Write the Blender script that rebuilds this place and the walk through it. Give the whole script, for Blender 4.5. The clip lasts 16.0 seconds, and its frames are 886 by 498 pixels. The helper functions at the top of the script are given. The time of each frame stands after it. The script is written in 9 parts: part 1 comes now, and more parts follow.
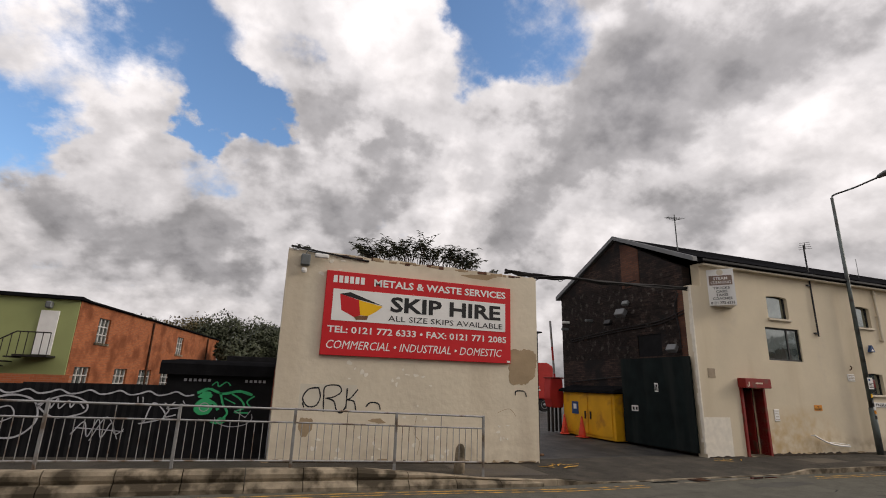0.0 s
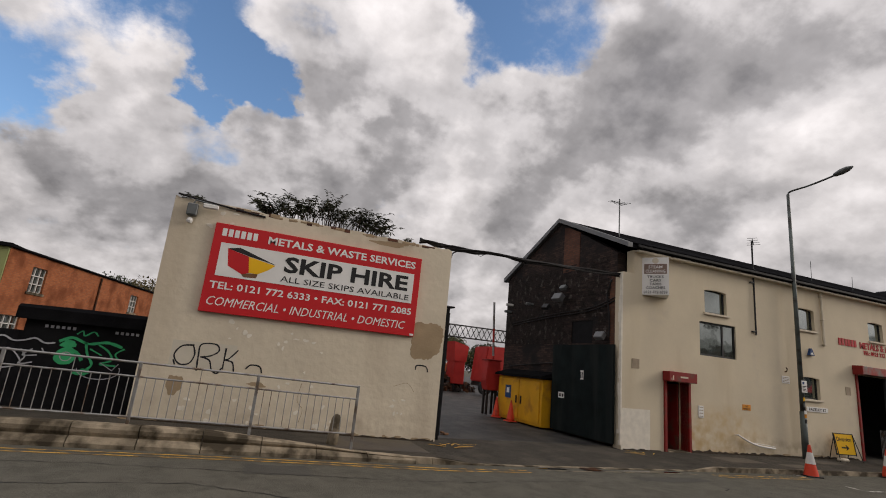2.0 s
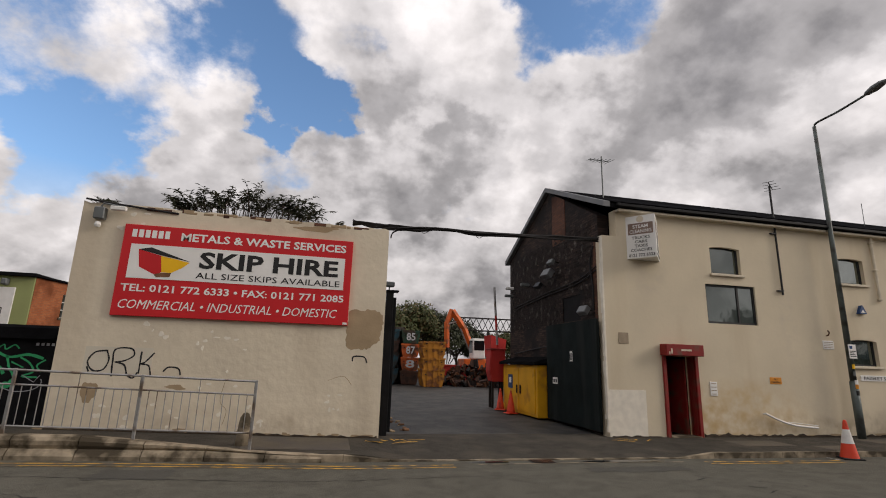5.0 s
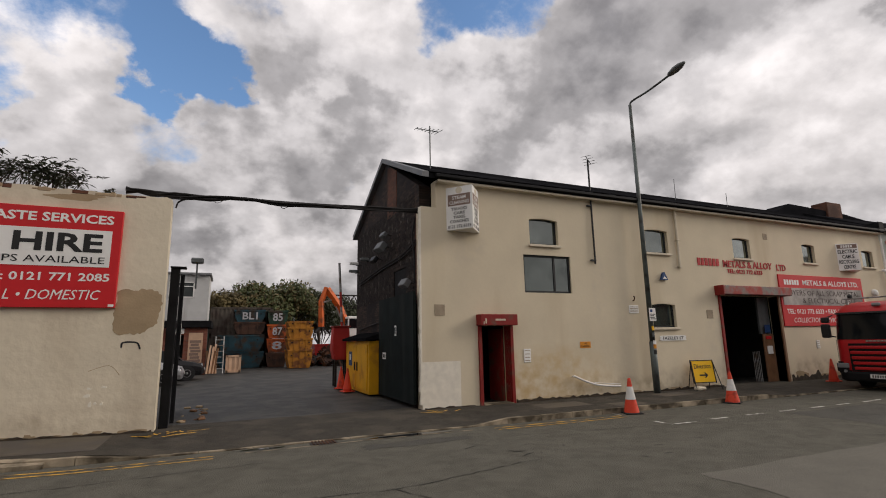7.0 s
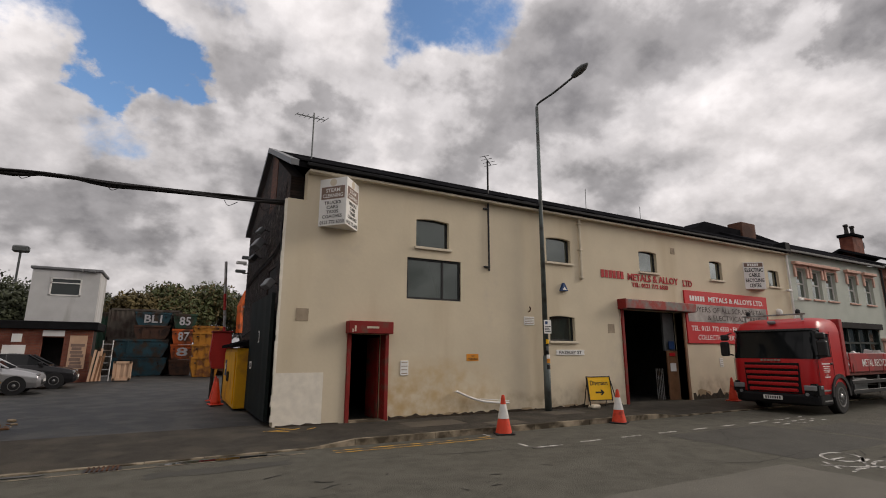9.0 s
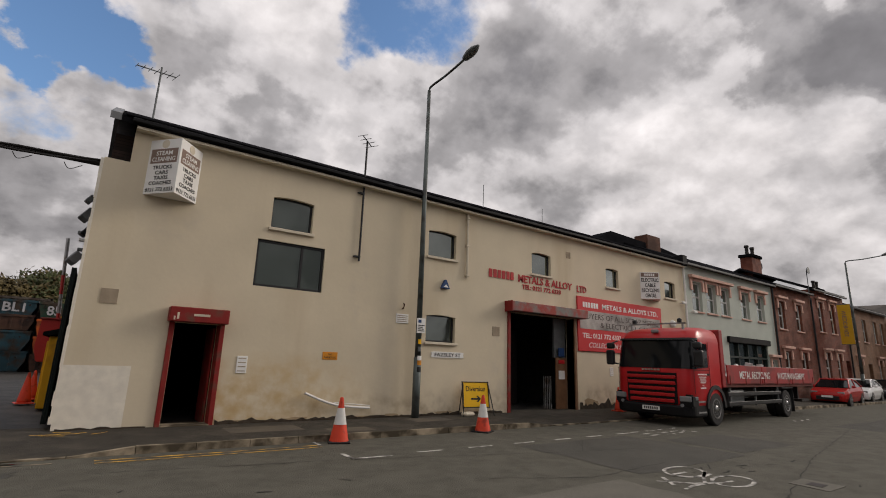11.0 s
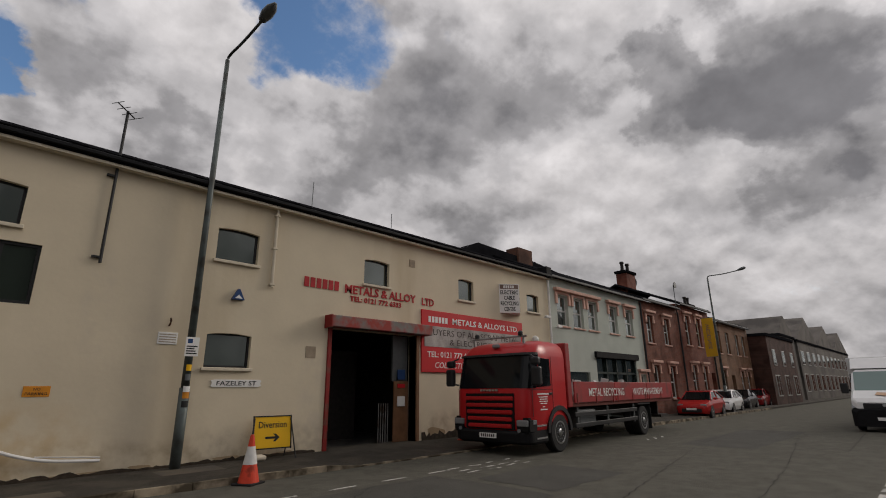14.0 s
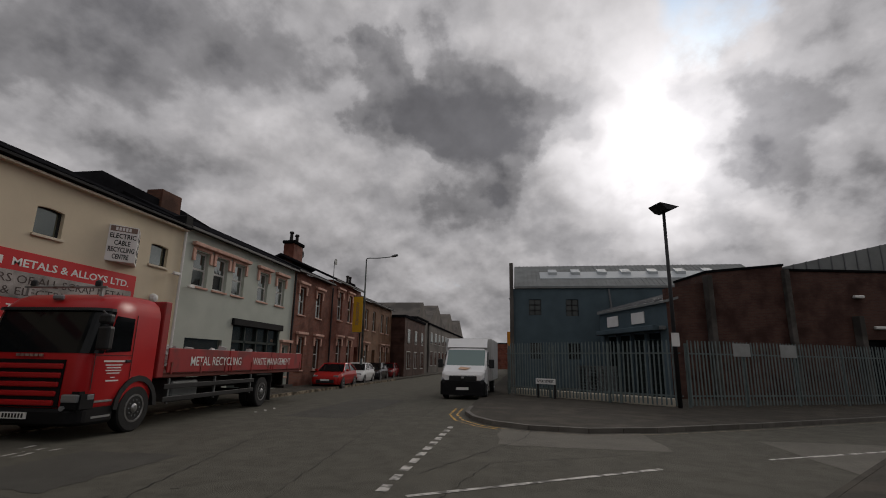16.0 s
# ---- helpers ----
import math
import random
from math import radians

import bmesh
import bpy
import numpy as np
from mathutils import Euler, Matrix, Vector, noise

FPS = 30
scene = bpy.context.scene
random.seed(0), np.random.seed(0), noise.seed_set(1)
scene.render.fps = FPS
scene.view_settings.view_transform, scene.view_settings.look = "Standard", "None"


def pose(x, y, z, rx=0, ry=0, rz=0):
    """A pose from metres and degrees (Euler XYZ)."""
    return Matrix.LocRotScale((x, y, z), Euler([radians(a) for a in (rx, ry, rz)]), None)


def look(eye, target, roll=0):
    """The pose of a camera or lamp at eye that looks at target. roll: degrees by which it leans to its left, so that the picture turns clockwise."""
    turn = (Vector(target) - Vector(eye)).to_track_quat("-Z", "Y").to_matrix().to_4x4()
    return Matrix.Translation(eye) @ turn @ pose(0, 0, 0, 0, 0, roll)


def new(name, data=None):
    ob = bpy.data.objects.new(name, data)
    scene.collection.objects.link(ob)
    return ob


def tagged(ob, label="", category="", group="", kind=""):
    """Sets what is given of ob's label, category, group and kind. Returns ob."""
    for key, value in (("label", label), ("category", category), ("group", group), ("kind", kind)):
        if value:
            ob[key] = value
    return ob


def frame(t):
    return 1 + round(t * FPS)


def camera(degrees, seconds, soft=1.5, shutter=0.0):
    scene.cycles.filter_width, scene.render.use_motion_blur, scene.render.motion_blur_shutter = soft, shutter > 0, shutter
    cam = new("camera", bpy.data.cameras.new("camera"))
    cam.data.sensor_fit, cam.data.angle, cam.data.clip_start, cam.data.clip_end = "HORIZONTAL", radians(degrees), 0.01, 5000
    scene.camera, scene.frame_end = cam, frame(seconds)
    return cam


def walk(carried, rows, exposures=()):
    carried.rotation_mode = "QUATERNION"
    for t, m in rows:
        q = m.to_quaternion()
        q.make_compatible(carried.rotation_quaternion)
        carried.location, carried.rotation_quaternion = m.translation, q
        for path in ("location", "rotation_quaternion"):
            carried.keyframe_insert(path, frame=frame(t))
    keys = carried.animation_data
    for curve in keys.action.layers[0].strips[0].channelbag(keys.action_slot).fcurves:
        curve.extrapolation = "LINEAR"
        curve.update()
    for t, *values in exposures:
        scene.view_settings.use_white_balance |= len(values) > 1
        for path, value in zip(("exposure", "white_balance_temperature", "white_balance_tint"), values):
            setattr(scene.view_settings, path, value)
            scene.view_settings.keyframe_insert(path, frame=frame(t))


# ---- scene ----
import collections

cam = camera(84.1, 16.0, soft=1.0)

# Seconds, eye, target, roll.
PATH = [
    (0, (-0.636, -0.125, 2.096), (0.025, 1.687, 2.625), 1.8),
    (0.5, (-0.064, -0.18, 2.088), (0.639, 1.625, 2.585), 2.7),
    (1, (0.613, -0.212, 2.04), (1.438, 1.55, 2.502), 3.0),
    (1.5, (1.27, -0.254, 2.045), (2.057, 1.526, 2.51), 4.2),
    (2, (1.861, -0.191, 1.986), (2.543, 1.63, 2.452), 5.8),
    (2.5, (2.49, -0.272, 1.964), (3.111, 1.573, 2.422), 5.0),
    (3, (3.117, -0.232, 1.934), (3.684, 1.628, 2.398), 3.3),
    (5.5, (6.206, 0.036, 1.857), (6.606, 1.942, 2.311), 1.9),
    (6, (6.822, 0.028, 1.862), (7.373, 1.899, 2.304), 0.3),
    (6.5, (7.423, 0.019, 1.874), (8.073, 1.868, 2.272), 0.1),
    (7, (8.108, -0.07, 1.871), (8.893, 1.732, 2.239), -1.1),
    (7.5, (8.692, -0.043, 1.911), (9.475, 1.76, 2.281), -0.4),
    (8, (9.324, 0.023, 1.883), (10.197, 1.773, 2.297), -0.3),
    (8.5, (9.98, 0.07, 1.832), (10.85, 1.819, 2.262), -0.7),
    (9, (10.629, 0.164, 1.82), (11.565, 1.883, 2.231), 0.2),
    (11.5, (13.779, 0.387, 1.557), (14.917, 1.97, 2.004), 2.0),
    (12, (14.472, 0.497, 1.506), (15.633, 2.067, 1.938), 2.0),
    (12.5, (15.068, 0.477, 1.499), (16.294, 1.994, 1.941), 1.2),
    (13, (15.613, 0.513, 1.592), (16.847, 2.022, 2.036), 1.0),
    (13.5, (16.235, 0.501, 1.632), (17.575, 1.908, 2.105), 0.7),
    (14, (16.814, 0.401, 1.658), (18.181, 1.755, 2.206), -0.5),
    (14.5, (17.408, 0.376, 1.597), (18.902, 1.527, 2.261), -0.5),
    (15, (18.006, 0.165, 1.593), (19.629, 1.145, 2.23), -0.6),
    (15.5, (18.518, -0.075, 1.604), (20.345, 0.593, 2.068), 0.6),
    (16, (18.901, -0.307, 1.617), (20.827, -0.005, 2.064), 1.0),
]
EXPOSURES = [(0.0, 0.16, 6700.0, 14.0), (1.8, -0.06, 6700.0, 14.0), (5.0, 0.08, 6700.0, 14.0), (8.0, 0.04, 6700.0, 14.0), (12.0, -0.1, 6700.0, 14.0), (13.0, -0.2, 6650.0, 13.5), (14.0, -0.38, 6600.0, 13.0), (15.0, -0.66, 6550.0, 13.0), (16.0, -0.84, 6500.0, 13.0)]
walk(cam, [(t, look(eye, target, roll)) for t, eye, target, roll in PATH], EXPOSURES)

# ---- world, sun ----
SUN_DIR = Vector((0.875, -0.279, 0.396)).normalized()
world = bpy.data.worlds.new("sky")
scene.world = world
world.use_nodes = True
wt = world.node_tree
wt.nodes.clear()


def wnode(kind, **kw):
    n = wt.nodes.new(kind)
    for k, v in kw.items():
        n.inputs[k].default_value = v
    return n


def wmath(op, a, b=None, clamp=False):
    n = wt.nodes.new("ShaderNodeMath")
    n.operation = op
    n.use_clamp = clamp
    for i, v in enumerate((a, b)):
        if v is None:
            continue
        if isinstance(v, (int, float)):
            n.inputs[i].default_value = v
        else:
            wt.links.new(v, n.inputs[i])
    return n.outputs[0]


def wvec(op, a, b=None):
    n = wt.nodes.new("ShaderNodeVectorMath")
    n.operation = op
    for i, v in enumerate((a, b)):
        if v is None:
            continue
        if isinstance(v, (tuple, Vector)):
            n.inputs[i].default_value = tuple(v)
        else:
            wt.links.new(v, n.inputs[i])
    return n


def wramp(fac, stops):
    n = wt.nodes.new("ShaderNodeValToRGB")
    n.color_ramp.interpolation = "EASE"
    els = n.color_ramp.elements
    while len(els) < len(stops):
        els.new(0.5)
    for e, (p, c) in zip(els, stops):
        e.position = p
        e.color = (*c, 1) if isinstance(c, tuple) else (c, c, c, 1)
    wt.links.new(fac, n.inputs[0])
    return n.outputs[0]


def wmix(fac, a, b):
    n = wt.nodes.new("ShaderNodeMix")
    n.data_type = "RGBA"
    for sock, v in ((n.inputs[0], fac), (n.inputs[6], a), (n.inputs[7], b)):
        if isinstance(v, (int, float)):
            sock.default_value = v
        elif isinstance(v, tuple):
            sock.default_value = (*v, 1)
        else:
            wt.links.new(v, sock)
    return n.outputs[2]


sky = wt.nodes.new("ShaderNodeTexSky")
sky.sky_type = "NISHITA"
sky.sun_disc = False
sky.sun_elevation = math.asin(SUN_DIR.z)
sky.sun_rotation = math.atan2(SUN_DIR.x, SUN_DIR.y)
coord = wt.nodes.new("ShaderNodeTexCoord")
way = wvec("NORMALIZE", coord.outputs["Generated"]).outputs[0]
sep = wt.nodes.new("ShaderNodeSeparateXYZ")
wt.links.new(way, sep.inputs[0])
# Clouds lie on a curved sheet overhead, so that they crowd together towards the horizon.
rise = wmath("ADD", wmath("MAXIMUM", sep.outputs[2], 0.0), 0.62)
comb = wt.nodes.new("ShaderNodeCombineXYZ")
wt.links.new(wmath("DIVIDE", sep.outputs[0], rise), comb.inputs[0])
wt.links.new(wmath("DIVIDE", sep.outputs[1], rise), comb.inputs[1])


def cloud_noise(scale, detail, rough, shift, warp=0.0):
    n = wnode("ShaderNodeTexNoise", Scale=scale, Detail=detail, Roughness=rough, Distortion=warp)
    wt.links.new(wvec("ADD", comb.outputs[0], shift).outputs[0], n.inputs["Vector"])
    return n.outputs[0]


# Cloud banks by direction, reach in degrees and weight; their outlines are broken up by the noise.
GREY_BANKS = [((0.547, 0.646, 0.533), 13.8, 0.045), ((0.502, 0.726, 0.470), 6.4, 0.044), ((0.056, 0.928, 0.369), 9.2, 0.115), ((0.233, 0.897, 0.375), 6.4, 0.08), ((-0.220, 0.937, 0.271), 11, 0.14), ((0.467, 0.829, 0.307), 5.5, 0.066), ((0.515, 0.640, 0.570), 11, 0.033), ((0.684, 0.551, 0.478), 11, 0.046), ((0.842, 0.245, 0.480), 7.4, 0.088), ((0.877, 0.068, 0.476), 8.3, 0.178), ((0.830, 0.250, 0.498), 5.5, 0.143), ((0.865, -0.154, 0.478), 6.4, 0.143), ((0.923, 0.072, 0.377), 7.4, 0.129), ((0.684, 0.560, 0.468), 14.7, 0.044), ((0.832, -0.393, 0.390), 7.4, 0.083), ((0.775, -0.524, 0.354), 8.3, 0.11), ((0.838, 0.476, 0.268), 9.2, 0.028)]
WHITE_BANKS = [((0.254, 0.798, 0.546), 8.5, 0.035), ((-0.249, 0.876, 0.413), 9.5, 0.006), ((-0.312, 0.832, 0.458), 8.5, 0.005), ((0.133, 0.813, 0.567), 8.5, 0.029), ((0.865, 0.296, 0.406), 7.6, 0.042), ((0.885, -0.271, 0.379), 8.5, 0.067), ((0.807, -0.169, 0.566), 9.5, 0.055), ((0.755, 0.298, 0.584), 8.5, 0.034), ((0.759, -0.467, 0.454), 7.6, 0.042)]
CLEARINGS = [((-0.104, 0.829, 0.550), 9.3, 0.227), ((-0.084, 0.879, 0.469), 5.1, 0.222), ((-0.210, 0.825, 0.525), 7.6, 0.2), ((-0.420, 0.781, 0.462), 11, 0.34), ((-0.073, 0.878, 0.474), 5.1, 0.228), ((-0.426, 0.852, 0.305), 7.6, 0.255), ((-0.121, 0.919, 0.376), 5.1, 0.118), ((0.377, 0.683, 0.626), 7.6, 0.192), ((0.374, 0.672, 0.639), 8.5, 0.207), ((0.520, 0.564, 0.641), 5.1, 0.163), ((0.758, -0.314, 0.571), 6.8, 0.222)]
drift = wnode("ShaderNodeTexNoise", Scale=6.5, Detail=7.0, Roughness=0.56)
wt.links.new(comb.outputs[0], drift.inputs["Vector"])
shifted = wvec("SCALE", wvec("SUBTRACT", drift.outputs["Color"], (0.5, 0.5, 0.5)).outputs[0])
shifted.inputs["Scale"].default_value = 0.30
moved = wvec("ADD", way)
wt.links.new(shifted.outputs[0], moved.inputs[1])
bent = wvec("NORMALIZE", moved.outputs[0])


def banks(spots):
    """Sum of soft-edged banks round their directions."""
    total = None
    for to, reach, weight in spots:
        n = wt.nodes.new("ShaderNodeMapRange")
        n.interpolation_type = "SMOOTHSTEP"
        n.inputs[1].default_value, n.inputs[2].default_value = math.cos(radians(reach * 1.15)), math.cos(radians(reach * 0.3))
        n.inputs[4].default_value = weight
        wt.links.new(wvec("DOT_PRODUCT", bent.outputs[0], Vector(to).normalized()).outputs["Value"], n.inputs[0])
        total = n.outputs[0] if total is None else wmath("ADD", total, n.outputs[0])
    return total


cover = cloud_noise(4.2, 9.0, 0.62, (3.1, 1.7, 0.0), 0.0)
body = cloud_noise(4.6, 10.0, 0.53, (7.3, 4.4, 2.0), 0.0)
body_up = cloud_noise(4.6, 10.0, 0.53, (7.27, 4.39, 2.0), 0.0)
broad = cloud_noise(1.2, 3.0, 0.4, (2.2, 6.4, 1.0), 0.0)
toward = wmath("MAXIMUM", wvec("DOT_PRODUCT", way, SUN_DIR).outputs["Value"], 0.0)
glow = wmath("POWER", toward, 70.0)
halo = wmath("POWER", toward, 7.0)
thick = wmath("ADD", wmath("MULTIPLY", body, 0.78), wmath("MULTIPLY", broad, 0.22))
thick = wmath("SUBTRACT", wmath("ADD", thick, banks(GREY_BANKS)), banks(WHITE_BANKS))
cloud = wramp(thick, [(0.34, (0.70, 0.69, 0.69)), (0.44, (0.62, 0.61, 0.61)), (0.54, (0.50, 0.495, 0.50)), (0.64, (0.31, 0.308, 0.315)), (0.76, (0.19, 0.19, 0.20))])
# sunward edges stand out bright, far sides fall off
relief = wmath("MULTIPLY", wmath("SUBTRACT", body_up, body), 2.0)
gain = wmath("ADD", wmath("ADD", 1.06, relief), wmath("ADD", wmath("MULTIPLY", glow, 2.2), wmath("MULTIPLY", halo, 0.10)))
# an overcast sky grows brighter towards the zenith
gain = wmath("ADD", gain, wmath("MULTIPLY", wmath("SUBTRACT", sep.outputs[2], 0.25), 0.95))
gain = wmath("MAXIMUM", gain, 0.3)
lit = wt.nodes.new("ShaderNodeVectorMath")
lit.operation = "SCALE"
wt.links.new(cloud, lit.inputs[0])
wt.links.new(gain, lit.inputs["Scale"])
blue = wt.nodes.new("ShaderNodeVectorMath")
blue.operation = "MULTIPLY"
wt.links.new(sky.outputs[0], blue.inputs[0])
blue.inputs[1].default_value = (0.125, 0.158, 0.185)
# the cover breaks open in the clearings
open_sky = wmath("SUBTRACT", wmath("ADD", cover, 0.24), banks(CLEARINGS))
holes = wramp(open_sky, [(0.36, 0.0), (0.60, 1.0)])
low = wmath("MULTIPLY", wmath("SUBTRACT", 0.30, sep.outputs[2]), 6.0, clamp=True)
seen = wmix(wmath("MAXIMUM", holes, low), blue.outputs[0], lit.outputs[0])
back = wnode("ShaderNodeBackground", Strength=1.0)
wt.links.new(seen, back.inputs[0])
wout = wt.nodes.new("ShaderNodeOutputWorld")
wt.links.new(back.outputs[0], wout.inputs[0])

sun_data = bpy.data.lights.new("sun", "SUN")
sun_data.energy = 1.25
sun_data.angle = radians(18)
sun_data.color = (1.0, 0.92, 0.80)
sun = new("sun", sun_data)
sun.matrix_world = look(SUN_DIR * 60, (0, 0, 0))

# ---- small tools ----
def srgb(r, g, b):
    """Linear colour from 0..255 screen values."""
    return tuple((c / 255 / 12.92) if c / 255 <= 0.04045 else ((c / 255 + 0.055) / 1.055) ** 2.4 for c in (r, g, b))


def mesh_from(name, bm):
    me = bpy.data.meshes.new(name)
    bm.normal_update()
    bm.to_mesh(me)
    bm.free()
    return me


def part(name, bm, material, parent=None, label="", smooth=False):
    """One mesh object out of a bmesh, under a thing or a part."""
    me = mesh_from(name, bm)
    for m in material if isinstance(material, (list, tuple)) else [material]:
        me.materials.append(m)
    if smooth:
        for p in me.polygons:
            p.use_smooth = True
    ob = new(name, me)
    if parent:
        ob.parent = parent
    if label:
        tagged(ob, label)
    return ob


def thing(name, x=0, y=0, z=0, rz=0, label="", category="", group="", kind=""):
    e = new(name)
    e.empty_display_size = 0.2
    e.matrix_world = pose(x, y, z, 0, 0, rz)
    return tagged(e, label, category, group, kind)


def B():
    return bmesh.new()


def box(bm, x0, x1, y0, y1, z0, z1, bevel=0.0, seg=1, mi=0):
    v = [bm.verts.new((x, y, z)) for z in (z0, z1) for y in (y0, y1) for x in (x0, x1)]
    fs = [bm.faces.new([v[i] for i in q]) for q in ((0, 2, 3, 1), (4, 5, 7, 6), (0, 1, 5, 4), (2, 6, 7, 3), (0, 4, 6, 2), (1, 3, 7, 5))]
    for f in fs:
        f.material_index = mi
    if bevel > 0:
        es = list({e for f in fs for e in f.edges})
        bmesh.ops.bevel(bm, geom=es, offset=bevel, segments=seg, affect="EDGES", profile=0.5)
    return v


def tube(bm, pts, r, n=8, caps=True, r1=None):
    """A round rod through points."""
    pts = [Vector(p) for p in pts]
    rings = []
    for i, p in enumerate(pts):
        d = (pts[min(i + 1, len(pts) - 1)] - pts[max(i - 1, 0)]).normalized()
        a = d.cross(Vector((0, 0, 1)) if abs(d.z) < 0.9 else Vector((1, 0, 0))).normalized()
        b = d.cross(a)
        rr = r if r1 is None else r + (r1 - r) * i / (len(pts) - 1)
        rings.append([bm.verts.new(p + rr * (math.cos(2 * math.pi * k / n) * a + math.sin(2 * math.pi * k / n) * b)) for k in range(n)])
    for q, s in zip(rings, rings[1:]):
        for k in range(n):
            bm.faces.new((q[k], s[k], s[(k + 1) % n], q[(k + 1) % n]))
    if caps:
        bm.faces.new(rings[0])
        bm.faces.new(rings[-1][::-1])


def lathe(bm, prof, n=16, axis="z", centre=(0, 0, 0)):
    """Turned shape from (radius, height) pairs."""
    c = Vector(centre)
    rings = []
    for r, h in prof:
        ring = []
        for k in range(n):
            a, b = r * math.cos(2 * math.pi * k / n), r * math.sin(2 * math.pi * k / n)
            ring.append(bm.verts.new(c + (Vector((a, b, h)) if axis == "z" else Vector((a, h, b)) if axis == "y" else Vector((h, a, b)))))
        rings.append(ring)
    for q, s in zip(rings, rings[1:]):
        for k in range(n):
            bm.faces.new((q[k], q[(k + 1) % n], s[(k + 1) % n], s[k]))
    bm.faces.new(rings[0][::-1])
    bm.faces.new(rings[-1])
    bmesh.ops.recalc_face_normals(bm, faces=bm.faces[:])


def prism(bm, poly, axis, a, b, mi=0):
    """A flat outline drawn out along an axis from a to b. poly: pairs in the other two axes, in order."""
    def at(p, h):
        return {"x": (h, p[0], p[1]), "y": (p[0], h, p[1]), "z": (p[0], p[1], h)}[axis]
    lo, hi = [bm.verts.new(at(p, a)) for p in poly], [bm.verts.new(at(p, b)) for p in poly]
    n = len(poly)
    fs = [bm.faces.new(lo), bm.faces.new(hi[::-1])] + [bm.faces.new((lo[i], hi[i], hi[(i + 1) % n], lo[(i + 1) % n])) for i in range(n)]
    for f in fs:
        f.material_index = mi
    bmesh.ops.recalc_face_normals(bm, faces=fs)
    return fs


def wall_holes(bm, x0, x1, z0, z1, y0, y1, holes):
    """A wall along x, y0..y1 thick, with rectangular openings (xa, xb, za, zb) right through it."""
    xs = sorted({x0, x1, *[v for h in holes for v in h[:2]]})
    zs = sorted({z0, z1, *[v for h in holes for v in h[2:4]]})
    solid = lambda x, z: x0 < x < x1 and z0 < z < z1 and not any(h[0] < x < h[1] and h[2] < z < h[3] for h in holes)  # noqa: E731
    cache = {}

    def v(x, y, z):
        k = (round(x, 4), round(y, 4), round(z, 4))
        if k not in cache:
            cache[k] = bm.verts.new((x, y, z))
        return cache[k]

    for xa, xb in zip(xs, xs[1:]):
        for za, zb in zip(zs, zs[1:]):
            mx, mz = (xa + xb) / 2, (za + zb) / 2
            if not solid(mx, mz):
                continue
            bm.faces.new((v(xa, y0, za), v(xb, y0, za), v(xb, y0, zb), v(xa, y0, zb)))
            bm.faces.new((v(xa, y1, za), v(xa, y1, zb), v(xb, y1, zb), v(xb, y1, za)))
            dx, dz = 1e-3 + (xb - xa) / 2, 1e-3 + (zb - za) / 2
            if not solid(mx - dx, mz):
                bm.faces.new((v(xa, y0, za), v(xa, y0, zb), v(xa, y1, zb), v(xa, y1, za)))
            if not solid(mx + dx, mz):
                bm.faces.new((v(xb, y0, za), v(xb, y1, za), v(xb, y1, zb), v(xb, y0, zb)))
            if not solid(mx, mz - dz):
                bm.faces.new((v(xa, y0, za), v(xa, y1, za), v(xb, y1, za), v(xb, y0, za)))
            if not solid(mx, mz + dz):
                bm.faces.new((v(xa, y0, zb), v(xb, y0, zb), v(xb, y1, zb), v(xa, y1, zb)))


def place(bm, m):
    bmesh.ops.transform(bm, matrix=m, verts=bm.verts[:])
    return bm


